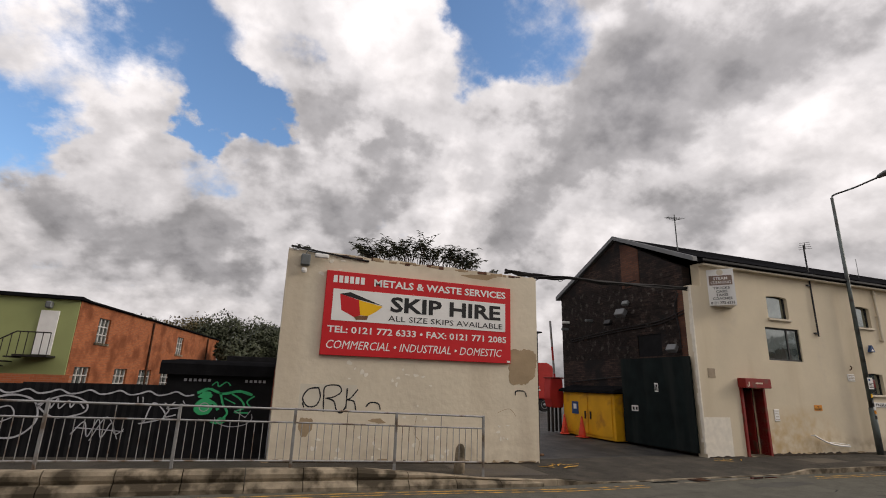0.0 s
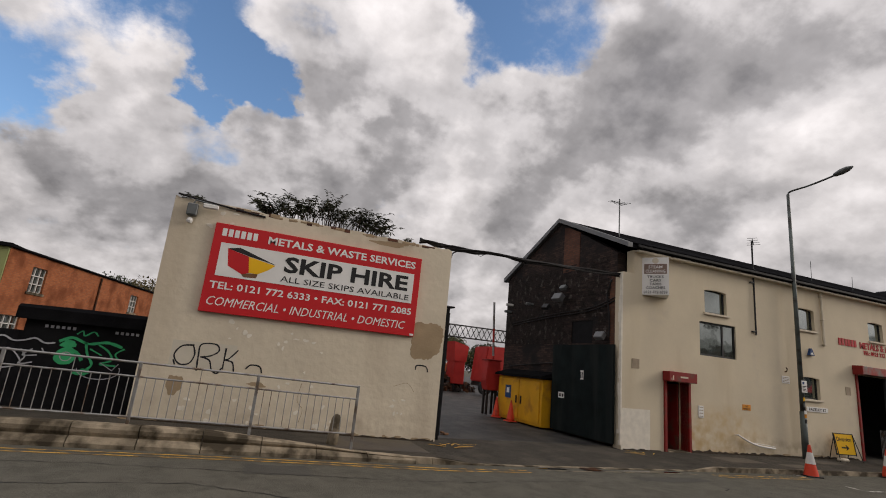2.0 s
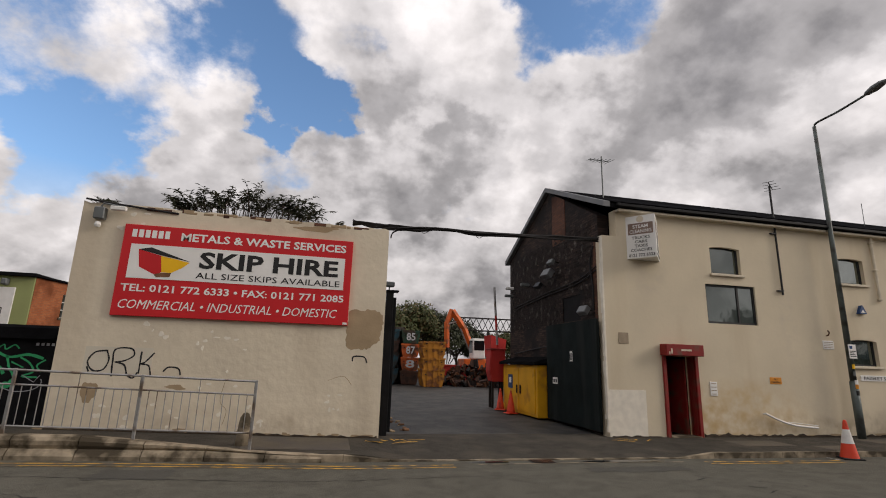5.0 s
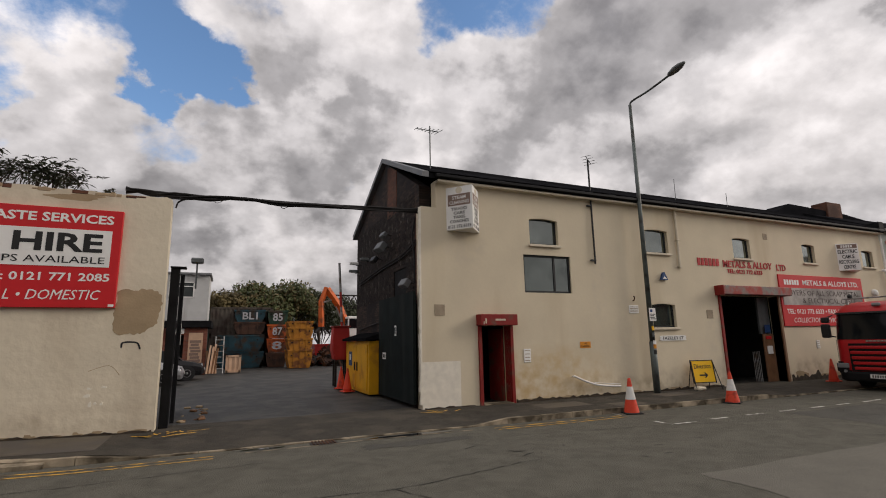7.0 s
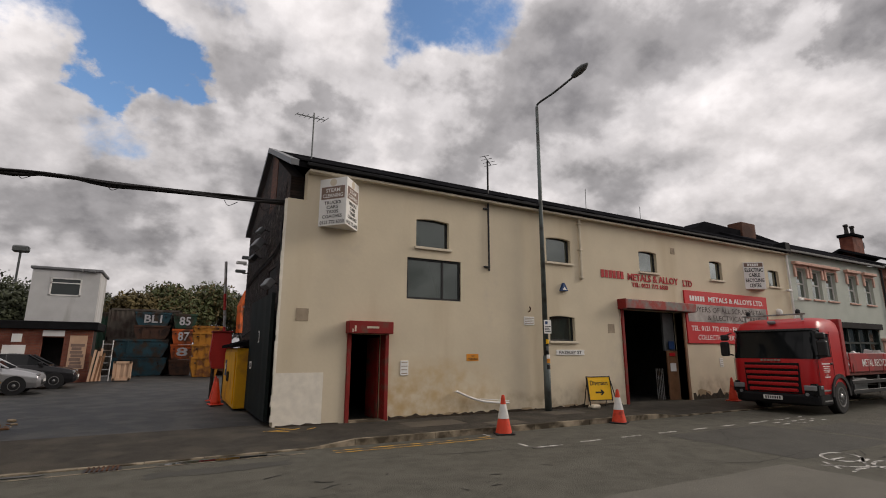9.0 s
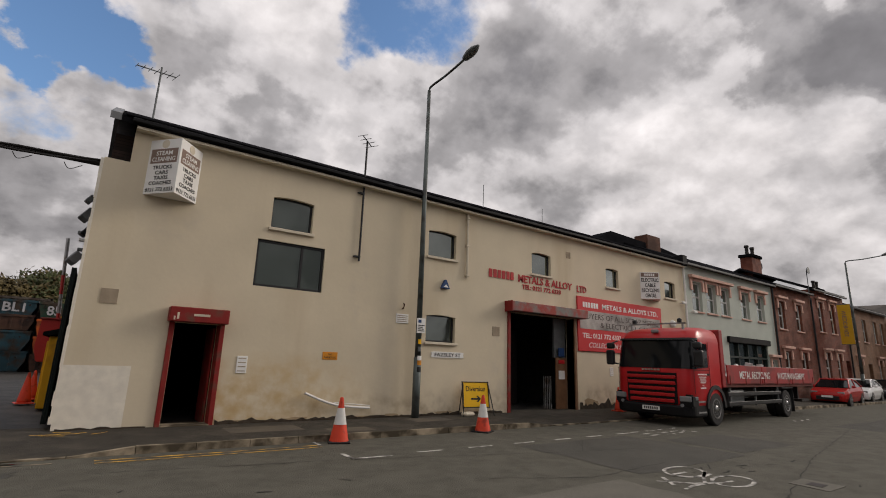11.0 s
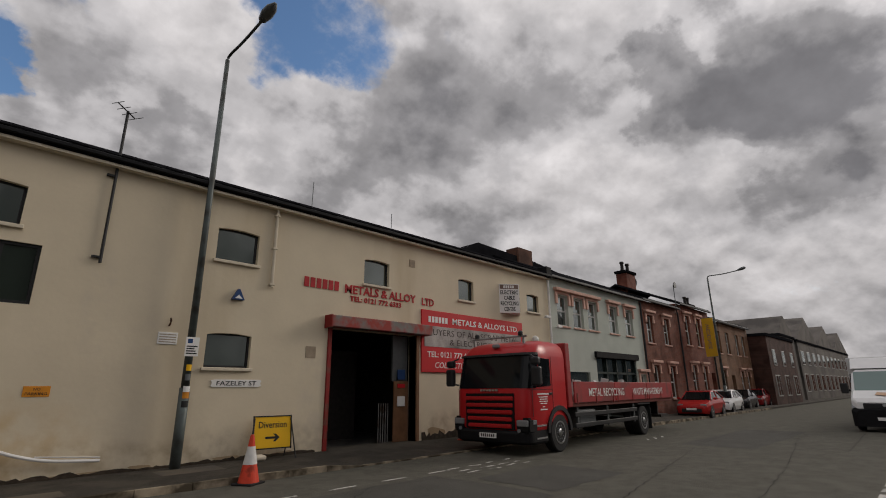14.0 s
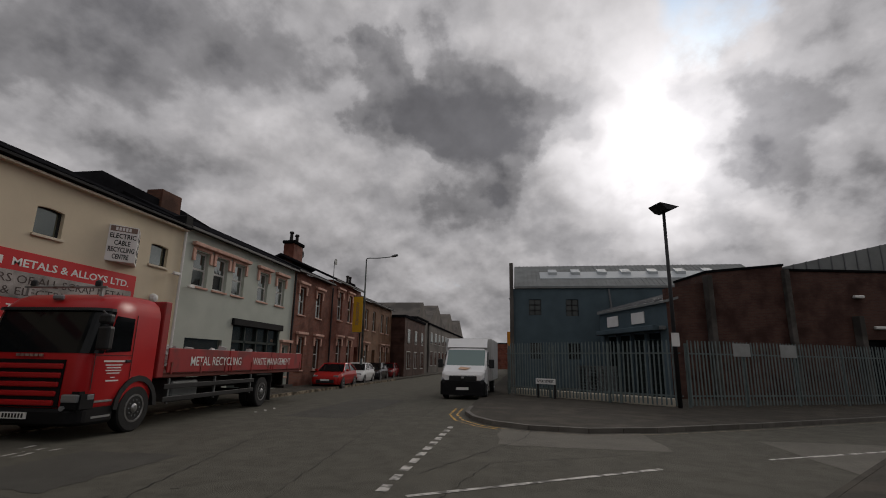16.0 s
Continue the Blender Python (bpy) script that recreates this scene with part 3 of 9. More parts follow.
M.update({
    "patch": mat("repair_concrete", (0.105, 0.088, 0.066), 0.9, vary=0.15, scale=2, bump=0.4, bscale=60, dirt=(0.08, 0.07, 0.06), dscale=1.2, damount=0.4),
    "patch_light": mat("road_patch_light", (0.135, 0.126, 0.105), 0.92, vary=0.15, scale=1.2, bump=0.6, bscale=90, speck=0.4),
    "patch_dark": mat("road_patch_dark", (0.070, 0.067, 0.057), 0.9, vary=0.18, scale=1.2, bump=0.6, bscale=90, speck=0.4),
    "crack": mat("open_joint", (0.026, 0.025, 0.023), 0.95, vary=0.3, scale=6),
    "yellow_line": mat("yellow_road_paint", (0.58, 0.33, 0.05), 0.75, vary=0.12, scale=3, dirt=(0.12, 0.09, 0.055), dscale=4, damount=0.5),
    "white_line": mat("white_road_paint", (0.52, 0.50, 0.46), 0.75, vary=0.1, scale=4, dirt=(0.10, 0.095, 0.085), dscale=5, damount=0.5),
    "iron": mat("cast_iron", (0.035, 0.03, 0.028), 0.6, 0.5, vary=0.25, scale=8, bump=0.3),
    "rust": mat("rusty_iron", (0.11, 0.045, 0.02), 0.85, 0.2, vary=0.3, scale=7, bump=0.4, dirt=(0.05, 0.03, 0.02), dscale=3, damount=0.5),
    "water": glass_mat("rain_water", (0.02, 0.02, 0.02), 0.03),
    "galv": mat("galvanised_steel", (0.33, 0.33, 0.325), 0.5, 0.55, vary=0.12, scale=9, dirt=(0.16, 0.12, 0.09), dscale=3, damount=0.3),
    "grey_metal": mat("grey_painted_steel", (0.14, 0.15, 0.15), 0.5, 0.3, vary=0.1, scale=5),
    "lamp_green": mat("grey_green_post_paint", (0.10, 0.12, 0.115), 0.5, 0.2, vary=0.12, scale=4, dirt=(0.05, 0.05, 0.045), dscale=2, damount=0.4),
    "white_paint": mat("white_paint", (0.72, 0.71, 0.68), 0.55, vary=0.05, scale=4),
    "cream_trim": mat("cream_trim", (0.62, 0.55, 0.43), 0.8, vary=0.08, scale=4),
    "blue": mat("blue_paint", (0.018, 0.055, 0.16), 0.5, vary=0.1),
    "red_door": mat("red_door_paint", (0.24, 0.018, 0.015), 0.6, vary=0.15, scale=3, dirt=(0.14, 0.05, 0.035), dscale=3, damount=0.3),
    "shutter": mat("grey_shutter_box", (0.20, 0.185, 0.17), 0.65, 0.2, vary=0.15, scale=2, dirt=(0.30, 0.05, 0.04), dscale=2.2, damount=0.55),
    "sign_yellow": mat("yellow_sign_sheet", (0.85, 0.48, 0.012), 0.45, vary=0.04),
    "cone": mat("orange_cone_rubber", (0.66, 0.062, 0.028), 0.55, vary=0.08, scale=6, dirt=(0.34, 0.04, 0.02), dscale=6, damount=0.22),
    "cone_band": mat("white_cone_band", (0.66, 0.65, 0.62), 0.4, vary=0.08, scale=9),
    "rubber": mat("black_rubber", (0.018, 0.018, 0.018), 0.8, vary=0.2, scale=10, bump=0.2),
    "black_plastic": mat("black_plastic", (0.02, 0.02, 0.021), 0.5, vary=0.15, scale=5),
    "chrome": mat("wheel_metal", (0.42, 0.42, 0.42), 0.3, 0.9, vary=0.08, scale=10),
    "car_glass": glass_mat("car_glass", (0.008, 0.009, 0.010), 0.05, 1.3),
    "lampglass": glass_mat("lamp_glass", (0.20, 0.205, 0.21), 0.10),
    "amber": mat("amber_plastic", (0.6, 0.2, 0.02), 0.3, vary=0.05),
    "white_car": mat("white_car_paint", (0.80, 0.80, 0.79), 0.25, vary=0.03),
    "black_car": mat("black_car_paint", (0.016, 0.016, 0.018), 0.2, vary=0.05),
    "red_car": mat("red_car_paint", (0.40, 0.018, 0.016), 0.25, vary=0.03),
    "darkred_car": mat("dark_red_car_paint", (0.22, 0.012, 0.014), 0.25, vary=0.03),
    "silver_car": mat("silver_car_paint", (0.42, 0.42, 0.43), 0.3, 0.6, vary=0.03),
    "grey_panel": mat("pale_grey_panel", (0.52, 0.52, 0.51), 0.6, vary=0.06, scale=2, dirt=(0.36, 0.35, 0.33), dscale=1.5, damount=0.3, streak=True),
    "skip_yellow": mat("yellow_skip_paint", (0.40, 0.165, 0.02), 0.7, vary=0.15, scale=3, dirt=(0.16, 0.06, 0.02), dscale=2.6, damount=0.4, bump=0.2, bscale=12),
    "skip_orange": mat("orange_skip_paint", (0.50, 0.10, 0.022), 0.6, vary=0.12, scale=2, dirt=(0.11, 0.045, 0.025), dscale=1.6, damount=0.5, bump=0.2, bscale=12),
    "skip_blue": mat("blue_skip_paint", (0.022, 0.065, 0.085), 0.6, vary=0.2, scale=2, dirt=(0.05, 0.035, 0.025), dscale=1.6, damount=0.45, bump=0.2, bscale=12),
    "skip_rust": mat("rusty_skip", (0.09, 0.045, 0.03), 0.8, vary=0.2, scale=2, dirt=(0.04, 0.025, 0.02), dscale=2, damount=0.5, bump=0.3, bscale=12),
    "skip_green": mat("green_skip_paint", (0.02, 0.055, 0.035), 0.6, vary=0.2, scale=2, dirt=(0.05, 0.035, 0.025), dscale=1.6, damount=0.4),
    "container": mat("brown_container", (0.095, 0.08, 0.065), 0.75, vary=0.15, scale=1.5, dirt=(0.05, 0.035, 0.028), dscale=1.2, damount=0.5),
    "yellow_box": mat("yellow_cabinet_paint", (0.66, 0.33, 0.012), 0.5, vary=0.08, scale=2, dirt=(0.42, 0.19, 0.02), dscale=1.8, damount=0.28),
    "gate_dark": mat("dark_gate_paint", (0.008, 0.013, 0.013), 0.7, vary=0.3, scale=2.2, dirt=(0.016, 0.020, 0.019), dscale=1.4, damount=0.4, streak=True, spec=0.08),
    "digger": mat("orange_digger_paint", (0.56, 0.11, 0.02), 0.45, vary=0.1, scale=2, dirt=(0.2, 0.06, 0.025), dscale=1.5, damount=0.3),
    "red_plant": mat("red_plant_paint", (0.42, 0.03, 0.025), 0.5, vary=0.12, scale=2),
    "cable": mat("black_cable", (0.018, 0.016, 0.016), 0.7, vary=0.2),
    "redoxide": mat("red_oxide_paint", (0.16, 0.04, 0.03), 0.75, vary=0.2, scale=3),
    "leaf": mat("green_leaves", (0.085, 0.100, 0.036), 0.6, vary=0.35, scale=1.1),
    "leaf_dark": mat("dark_leaves", (0.052, 0.060, 0.030), 0.6, vary=0.35, scale=1.1),
    "leaf_autumn": mat("yellowing_leaves", (0.115, 0.088, 0.034), 0.65, vary=0.35, scale=1.1),
    "buddleia": mat("grey_green_leaves", (0.105, 0.115, 0.080), 0.7, vary=0.35, scale=4),
    "bark": mat("bark", (0.06, 0.045, 0.035), 0.9, vary=0.25, scale=6, bump=0.4),
    "spray_black": mat("black_spray", (0.02, 0.02, 0.022), 0.7, vary=0.1),
    "spray_white": mat("white_spray", (0.42, 0.42, 0.44), 0.8, vary=0.15, scale=3),
    "spray_green": mat("green_spray", (0.04, 0.42, 0.16), 0.7, vary=0.15, scale=4),
    "wood": mat("brown_wood", (0.20, 0.10, 0.05), 0.7, vary=0.2, scale=4),
    "stone_pink": mat("pink_painted_stone", (0.62, 0.38, 0.30), 0.85, vary=0.12, scale=4),
    "dark_window": pane_mat("dark_window_glass", (0.016, 0.020, 0.020), 0.05, 0.7),
    "sash": mat("white_sash_paint", (0.55, 0.54, 0.51), 0.6, vary=0.06),
    "slate": mat("slate_roof", (0.016, 0.016, 0.018), 0.95, spec=0.0, vary=0.2, scale=2, bump=0.3, bscale=15),
    "ltgrey_roof": mat("pale_sheet_roof", (0.21, 0.22, 0.215), 0.75, vary=0.12, scale=1.5, spec=0.12),
    "skylight": glass_mat("skylight_sheet", (0.40, 0.43, 0.44), 0.5),
    "brown_brick": brick_mat("brown_brick", (0.075, 0.036, 0.028), (0.10, 0.05, 0.038), (0.07, 0.06, 0.052), axis="yz", samount=0.4),
    "dark_red_brick": brick_mat("dark_red_brick", (0.17, 0.052, 0.034), (0.22, 0.075, 0.046), (0.13, 0.10, 0.085), axis="xz", samount=0.3),
    "tan_brick": brick_mat("tan_brick", (0.20, 0.10, 0.055), (0.25, 0.13, 0.075), (0.18, 0.15, 0.12), axis="xz", samount=0.3),
    "orange_low": brick_mat("orange_brick_front", (0.32, 0.09, 0.035), (0.40, 0.12, 0.05), (0.28, 0.15, 0.09), axis="xz"),
    "red_box": brick_mat("bare_red_brick", (0.10, 0.045, 0.03), (0.15, 0.065, 0.04), (0.06, 0.05, 0.045), axis="yz", samount=0.4),
    "palisade": mat("grey_green_palisade", (0.15, 0.185, 0.18), 0.65, 0.2, vary=0.15, scale=3),
    "wedding_yellow": mat("yellow_banner", (0.62, 0.36, 0.02), 0.7, vary=0.06),
    "letter_red": mat("red_letter_paint", (0.42, 0.022, 0.025), 0.6, vary=0.15, scale=5),
    "works_brick": brick_mat("works_brick", (0.070, 0.034, 0.026), (0.095, 0.045, 0.034), (0.06, 0.05, 0.043), axis="xz", samount=0.4),
    "soot_brick": mat("soot_black_brick", (0.030, 0.021, 0.018), 0.85, vary=0.45, scale=5, bump=0.4, bscale=30, rand=0.45, dirt=(0.10, 0.085, 0.075), dscale=4.5, damount=0.16, spec=0.2),
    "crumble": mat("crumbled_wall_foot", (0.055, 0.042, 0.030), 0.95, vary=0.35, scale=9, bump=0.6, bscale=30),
    "faded_line": mat("faded_kerb_line", (0.27, 0.22, 0.15), 0.85, vary=0.2, scale=4, dirt=(0.09, 0.08, 0.065), dscale=4, damount=0.5),
    "fresh_yellow": mat("fresh_yellow_spray", (0.72, 0.40, 0.03), 0.7, vary=0.15, scale=6),
    "bumper": mat("black_bumper", (0.009, 0.009, 0.010), 0.6, vary=0.2, scale=4, spec=0.15),
    "steel_sign": mat("brushed_sign_sheet", (0.36, 0.33, 0.31), 0.45, 0.4, vary=0.45, scale=1.6),
    "sign_black": mat("black_letters", (0.02, 0.02, 0.02), 0.6, vary=0.1),
    "sign_brown": mat("brown_sign_panel", (0.22, 0.15, 0.12), 0.6, vary=0.08),
    "warm_sign": mat("cream_board", (0.55, 0.36, 0.24), 0.7, vary=0.08),
    "damp": mat("damp_render", (0.50, 0.37, 0.20), 0.92, vary=0.12, scale=2.5, bump=0.3, bscale=18, dirt=(0.60, 0.52, 0.39), dscale=2.5, damount=0.55),
    "vent": mat("terracotta_vent", (0.36, 0.29, 0.21), 0.9, vary=0.15, scale=6),
    "lead": mat("weathered_lead", (0.17, 0.175, 0.18), 0.6, 0.2, vary=0.1, scale=2),
    "sign_orange": mat("orange_notice", (0.62, 0.24, 0.02), 0.6, vary=0.1, scale=6),
    "faded": mat("faded_letters", (0.075, 0.055, 0.05), 0.7, vary=0.3, scale=2),
    "cream_pale": mat("flaking_render", (0.76, 0.71, 0.61), 0.9, vary=0.08, scale=6),
    "grey_wash": mat("painted_over_patch", (0.60, 0.55, 0.45), 0.9, vary=0.05, scale=2),
    "red_truck_side": mat("faded_red_truck_side", (0.36, 0.028, 0.028), 0.55, vary=0.14, scale=1.5, dirt=(0.20, 0.03, 0.028), dscale=1.5, damount=0.35),
    # paler copy of the car glass, with the light on the windscreen in its tint
    "lit_glass": glass_mat("pale_windscreen", (0.16, 0.23, 0.22), 0.08),
    "shop_green": mat("dark_green_shop_paint", (0.014, 0.026, 0.022), 0.5, vary=0.15, scale=3),
    "warehouse": mat("grey_brown_render", (0.14, 0.125, 0.11), 0.9, vary=0.15, scale=0.6, dirt=(0.08, 0.072, 0.065), dscale=0.4, damount=0.4),
    # darker kerb tone: the shade on the corner kerb's face is in the colour
    "kerb_dark": mat("shade_toned_kerb", (0.13, 0.12, 0.105), 0.88, vary=0.2, scale=3, bump=0.4, bscale=50, rand=0.15),
    "pier": mat("stained_concrete", (0.10, 0.09, 0.08), 0.9, vary=0.2, scale=2, dirt=(0.05, 0.045, 0.04), dscale=1.2, damount=0.5),
    "board_grey": mat("weathered_board", (0.30, 0.31, 0.30), 0.7, vary=0.1, scale=3),
    "house_red": brick_mat("house_brick", (0.165, 0.058, 0.038), (0.215, 0.080, 0.05), (0.15, 0.11, 0.09), axis="xz", samount=0.3),
})


# ---- lettering ----
def letters(name, body, mat_key, parent, m, width=None, height=None, depth=0.004, shear=0.0, bold=0.0, label=""):
    """Text as raised mesh. m places its lower left corner: x along the line, z out of the sheet."""
    cu = bpy.data.curves.new(name, "FONT")
    cu.body, cu.size, cu.extrude, cu.shear, cu.offset, cu.resolution_u = body, 1.0, 0.5, shear, bold, 2
    ob = bpy.data.objects.new(name, cu)
    scene.collection.objects.link(ob)
    me = bpy.data.meshes.new_from_object(ob.evaluated_get(bpy.context.evaluated_depsgraph_get()))
    bpy.data.objects.remove(ob)
    bpy.data.curves.remove(cu)
    co = np.empty(len(me.vertices) * 3)
    me.vertices.foreach_get("co", co)
    co = co.reshape(-1, 3)
    lo, hi = co.min(0), co.max(0)
    co -= lo
    span = hi - lo
    sy = (height or 0.1) / span[1]
    sx = (width / span[0]) if width else sy
    co *= (sx, sy, depth / span[2])
    out = new(name)
    out.empty_display_size = 0.05
    out.parent = parent
    out.matrix_basis = m
    if label:
        tagged(out, label)
    # every letter becomes a piece of its own
    root = list(range(len(co)))

    def find(a):
        while root[a] != a:
            root[a] = root[root[a]]
            a = root[a]
        return a

    for e in me.edges:
        a, b = e.vertices
        root[find(a)] = find(b)
    loose = collections.defaultdict(list)
    for f in me.polygons:
        loose[find(f.vertices[0])].append(tuple(f.vertices))
    spans = sorted((min(co[v][0] for f in fs for v in f), max(co[v][0] for f in fs for v in f), k) for k, fs in loose.items())
    groups = []
    for a, b, k in spans:
        if groups and a < groups[-1][1] - 0.6 * (b - a):
            groups[-1][1] = max(groups[-1][1], b)
            groups[-1][2] += loose[k]
        else:
            groups.append([a, b, list(loose[k])])
    for a, b, fs in groups:
        used = sorted({v for f in fs for v in f})
        at = {v: i for i, v in enumerate(used)}
        glyph = bpy.data.meshes.new("letter")
        glyph.from_pydata([tuple(co[v]) for v in used], [], [[at[v] for v in f] for f in fs])
        glyph.materials.append(M[mat_key])
        piece = new("letter", glyph)
        piece.parent = out
    bpy.data.meshes.remove(me)
    return out


def on_wall(x, z, y):
    """Pose of lettering on a face that looks to -y, lower left corner at x, z."""
    return Matrix(((1, 0, 0, x), (0, 0, -1, y), (0, 1, 0, z), (0, 0, 0, 1)))


def bars(name, mat_key, parent, m, width, height, n=5, depth=0.004, solid=0.72):
    """Unlettered marks: a row of plain upright bars."""
    bm = B()
    step = width / n
    for i in range(n):
        box(bm, i * step, i * step + step * solid, 0, height, 0, depth)
    out = part(name, bm, M[mat_key], parent)
    out.matrix_basis = m
    return out


def text_lines(parent, m, lines, mat_key, depth=0.003):
    """Unreadable small print as thin bars: (x, y, length, height)."""
    bm = B()
    for x, y, l, h in lines:
        box(bm, x, x + l, y, y + h, 0, depth)
    out = part("print", bm, M[mat_key], parent)
    out.matrix_basis = m
    return out


def sheet_sign(name, x0, x1, z0, z1, y, mat_key, label, t=0.02, category="sign", edge=None):
    """A flat board on a wall that looks to -y; its front stands at y - t."""
    s = thing(name, x0, y, z0, 0, label, category)
    bm = B()
    box(bm, 0, x1 - x0, -t, 0, 0, z1 - z0, min(0.006, t / 3))
    part("board", bm, M[mat_key], s)
    return s


def ribbon(name, pts, w, key, parent, y, thick=0.003):
    """A sprayed or painted line on a wall that looks to -y; pts are (x, z)."""
    bm = B()
    prev = None
    for i, p in enumerate(pts):
        o, q = pts[max(i - 1, 0)], pts[min(i + 1, len(pts) - 1)]
        d = Vector((q[0] - o[0], 0, q[1] - o[1]))
        d = d.normalized() if d.length > 1e-6 else Vector((1, 0, 0))
        s = Vector((-d.z, 0, d.x)) * w / 2 * random.uniform(0.75, 1.1)
        c = Vector((p[0], y - thick, p[1]))
        now = bm.verts.new(c + s), bm.verts.new(c - s)
        if prev:
            bm.faces.new((prev[0], now[0], now[1], prev[1]))
        prev = now
    return part(name, bm, M[key], parent)


def smooth_path(pts, n=6):
    """Catmull-Rom through points."""
    out = []
    for i in range(len(pts) - 1):
        p0, p1, p2, p3 = (np.array(pts[max(0, min(len(pts) - 1, i + k))], float) for k in (-1, 0, 1, 2))
        for s in range(n):
            t = s / n
            out.append(tuple(0.5 * (2 * p1 + (p2 - p0) * t + (2 * p0 - 5 * p1 + 4 * p2 - p3) * t * t + (3 * p1 - p0 - 3 * p2 + p3) * t ** 3)))
    return out + [tuple(pts[-1])]


def blotch(name, cx, cz, rx, rz, key, parent, y, thick=0.004, rough=0.18, n=26, square=2.0):
    """An uneven flat patch on a wall that looks to -y; a higher square makes it boxier."""
    bm = B()
    ph = [random.uniform(0, 6.28) for _ in range(4)]
    ring = []
    for i in range(n):
        a = 2 * math.pi * i / n
        c, d = math.cos(a), math.sin(a)
        k = (abs(c) ** square + abs(d) ** square) ** (-1 / square)
        k *= 1 + rough * (math.sin(2 * a + ph[0]) * 0.5 + math.sin(3 * a + ph[1]) * 0.4 + math.sin(7 * a + ph[2]) * 0.25) + (random.uniform(-0.05, 0.05) if square > 2 else 0)
        ring.append((cx + rx * k * c, cz + rz * k * d))
    prism(bm, ring, "y", y - thick, y + 0.001)
    return part(name, bm, M[key], parent)


def window(name, x0, x1, z0, z1, y, parent=None, frame_key="black_plastic", split=(), rail=(), glass="glass", depth=0.14, sill="cream_trim", bar=0.05, label="", arch=False):
    """A framed pane in a wall opening that looks to -y; the pane stands depth behind the face y."""
    w = thing(name, x0, y, z0, 0, label, "window") if parent is None else None
    if parent is not None:
        w = new(name)
        w.parent = parent
        w.matrix_basis = Matrix.Translation((x0, y, z0))
    W, H = x1 - x0, z1 - z0
    bm = B()
    for a in ((0, bar, 0, H), (W - bar, W, 0, H), (bar, W - bar, 0, bar), (bar, W - bar, H - bar, H)):
        box(bm, a[0], a[1], depth - 0.03, depth + 0.04, a[2], a[3], 0.004)
    for s in split:
        box(bm, s * W - bar / 2, s * W + bar / 2, depth - 0.025, depth + 0.035, bar, H - bar)
    for s in rail:
        box(bm, bar, W - bar, depth - 0.02, depth + 0.03, s * H - bar / 2, s * H + bar / 2)
    part("window_frame", bm, M[frame_key], w)
    bm = B()
    box(bm, bar * 0.5, W - bar * 0.5, depth, depth + 0.012, bar * 0.5, H - bar * 0.5)
    g = part("pane", bm, M[glass], w)
    if sill:
        bm = B()
        box(bm, -0.06, W + 0.06, -0.07, depth - 0.035, -0.08, -0.005, 0.01)
        part("window_sill", bm, M[sill], w)
    if arch:
        bm = B()
        n = 8
        pts = [(W * i / n, H - 0.055 + 0.045 * (1 - 4 * (i / n - 0.5) ** 2)) for i in range(n + 1)]
        prism(bm, [(0, H + 0.01), (W, H + 0.01)] + pts[::-1], "y", 0.002, depth - 0.035)
        part("arch_head", bm, M[arch], w)
    return w


# ---- ground, pavements, markings ----
def gz(x):
    """Height of the road: it rises gently towards the low-x end."""
    return 0.018 * max(0.0, min(6.0 - x, 30.0))


def pz(x):
    """Height of the works' pavement at its wall."""
    return 0.13 + 0.028 * max(0.0, min(6.0 - x, 20.0))


def sheet(bm, xs, rows):
    """A skin over stations xs; rows: functions x -> (y, z)."""
    grid = [[bm.verts.new((x, *f(x))) for f in rows] for x in xs]
    for a, b in zip(grid, grid[1:]):
        for i in range(len(rows) - 1):
            bm.faces.new((a[i], b[i], b[i + 1], a[i + 1]))


def fringe(x, a, b):
    return (1 - min(1, max(0, (x - a) / (b - a))))


bm = B()
sheet(bm, [-900, -24, 6, 900], [lambda x: (-900, gz(x)), lambda x: (900, gz(x))])
ground = tagged(part("ground", bm, M["asphalt"]), "worn patched grey asphalt road reaching to the horizon", "road", kind="structure")


def kerb_up(x):
    """Upstand of the kerb over the road: full beside the footway, dropped at the yard and the garage."""
    if x < 6.2:
        return 0.12
    if x < 7.0:
        return 0.12 - 0.1 * (x - 6.2) / 0.8
    if x < 13.2:
        return 0.02
    if x < 14.0:
        return 0.02 + 0.1 * (x - 13.2) / 0.8
    if x < 23.0:
        return 0.12
    if x < 23.8:
        return 0.12 - 0.09 * (x - 23.0) / 0.8
    if x < 38.5:
        return 0.03
    return 0.03 + 0.09 * min(1, (x - 38.5) / 0.8)


xs = [-40, -15, 0, 3, 5.0, 6.2, 7.0, 10, 13.2, 14.0, 18, 23.0, 23.8, 30, 38.5, 39.3, 60, 140]
bm = B()
sheet(bm, xs, [lambda x: (10.19, gz(x) - 0.3), lambda x: (10.19, gz(x) + kerb_up(x) - 0.002), lambda x: (11.3, (gz(x) + kerb_up(x) + pz(x)) / 2), lambda x: (12.32, pz(x)), lambda x: (12.9, pz(x))])
pavement = tagged(part("pavement", bm, M["pavement"]), "patched dark asphalt pavement along the cream works", "pavement", kind="structure")
bm = B()
sheet(bm, [-60, 6.9, 12.9, 60], [lambda x: (12.9, pz(x) - 0.002), lambda x: (24, pz(x) + 0.06), lambda x: (60, 0.36), lambda x: (110, 0.4)])
tagged(part("yard_ground", bm, M["yard"]), "dark oily asphalt of the scrap yard", "yard", kind="structure")

# lighter repair slabs in the pavement
for n, (xa, xb, ya, yb) in enumerate([(4.0, 6.1, 10.6, 12.1), (15.7, 17.2, 10.9, 11.7), (17.6, 18.6, 10.35, 10.9), (20.2, 21.4, 11.2, 11.9)]):
    bm = B()
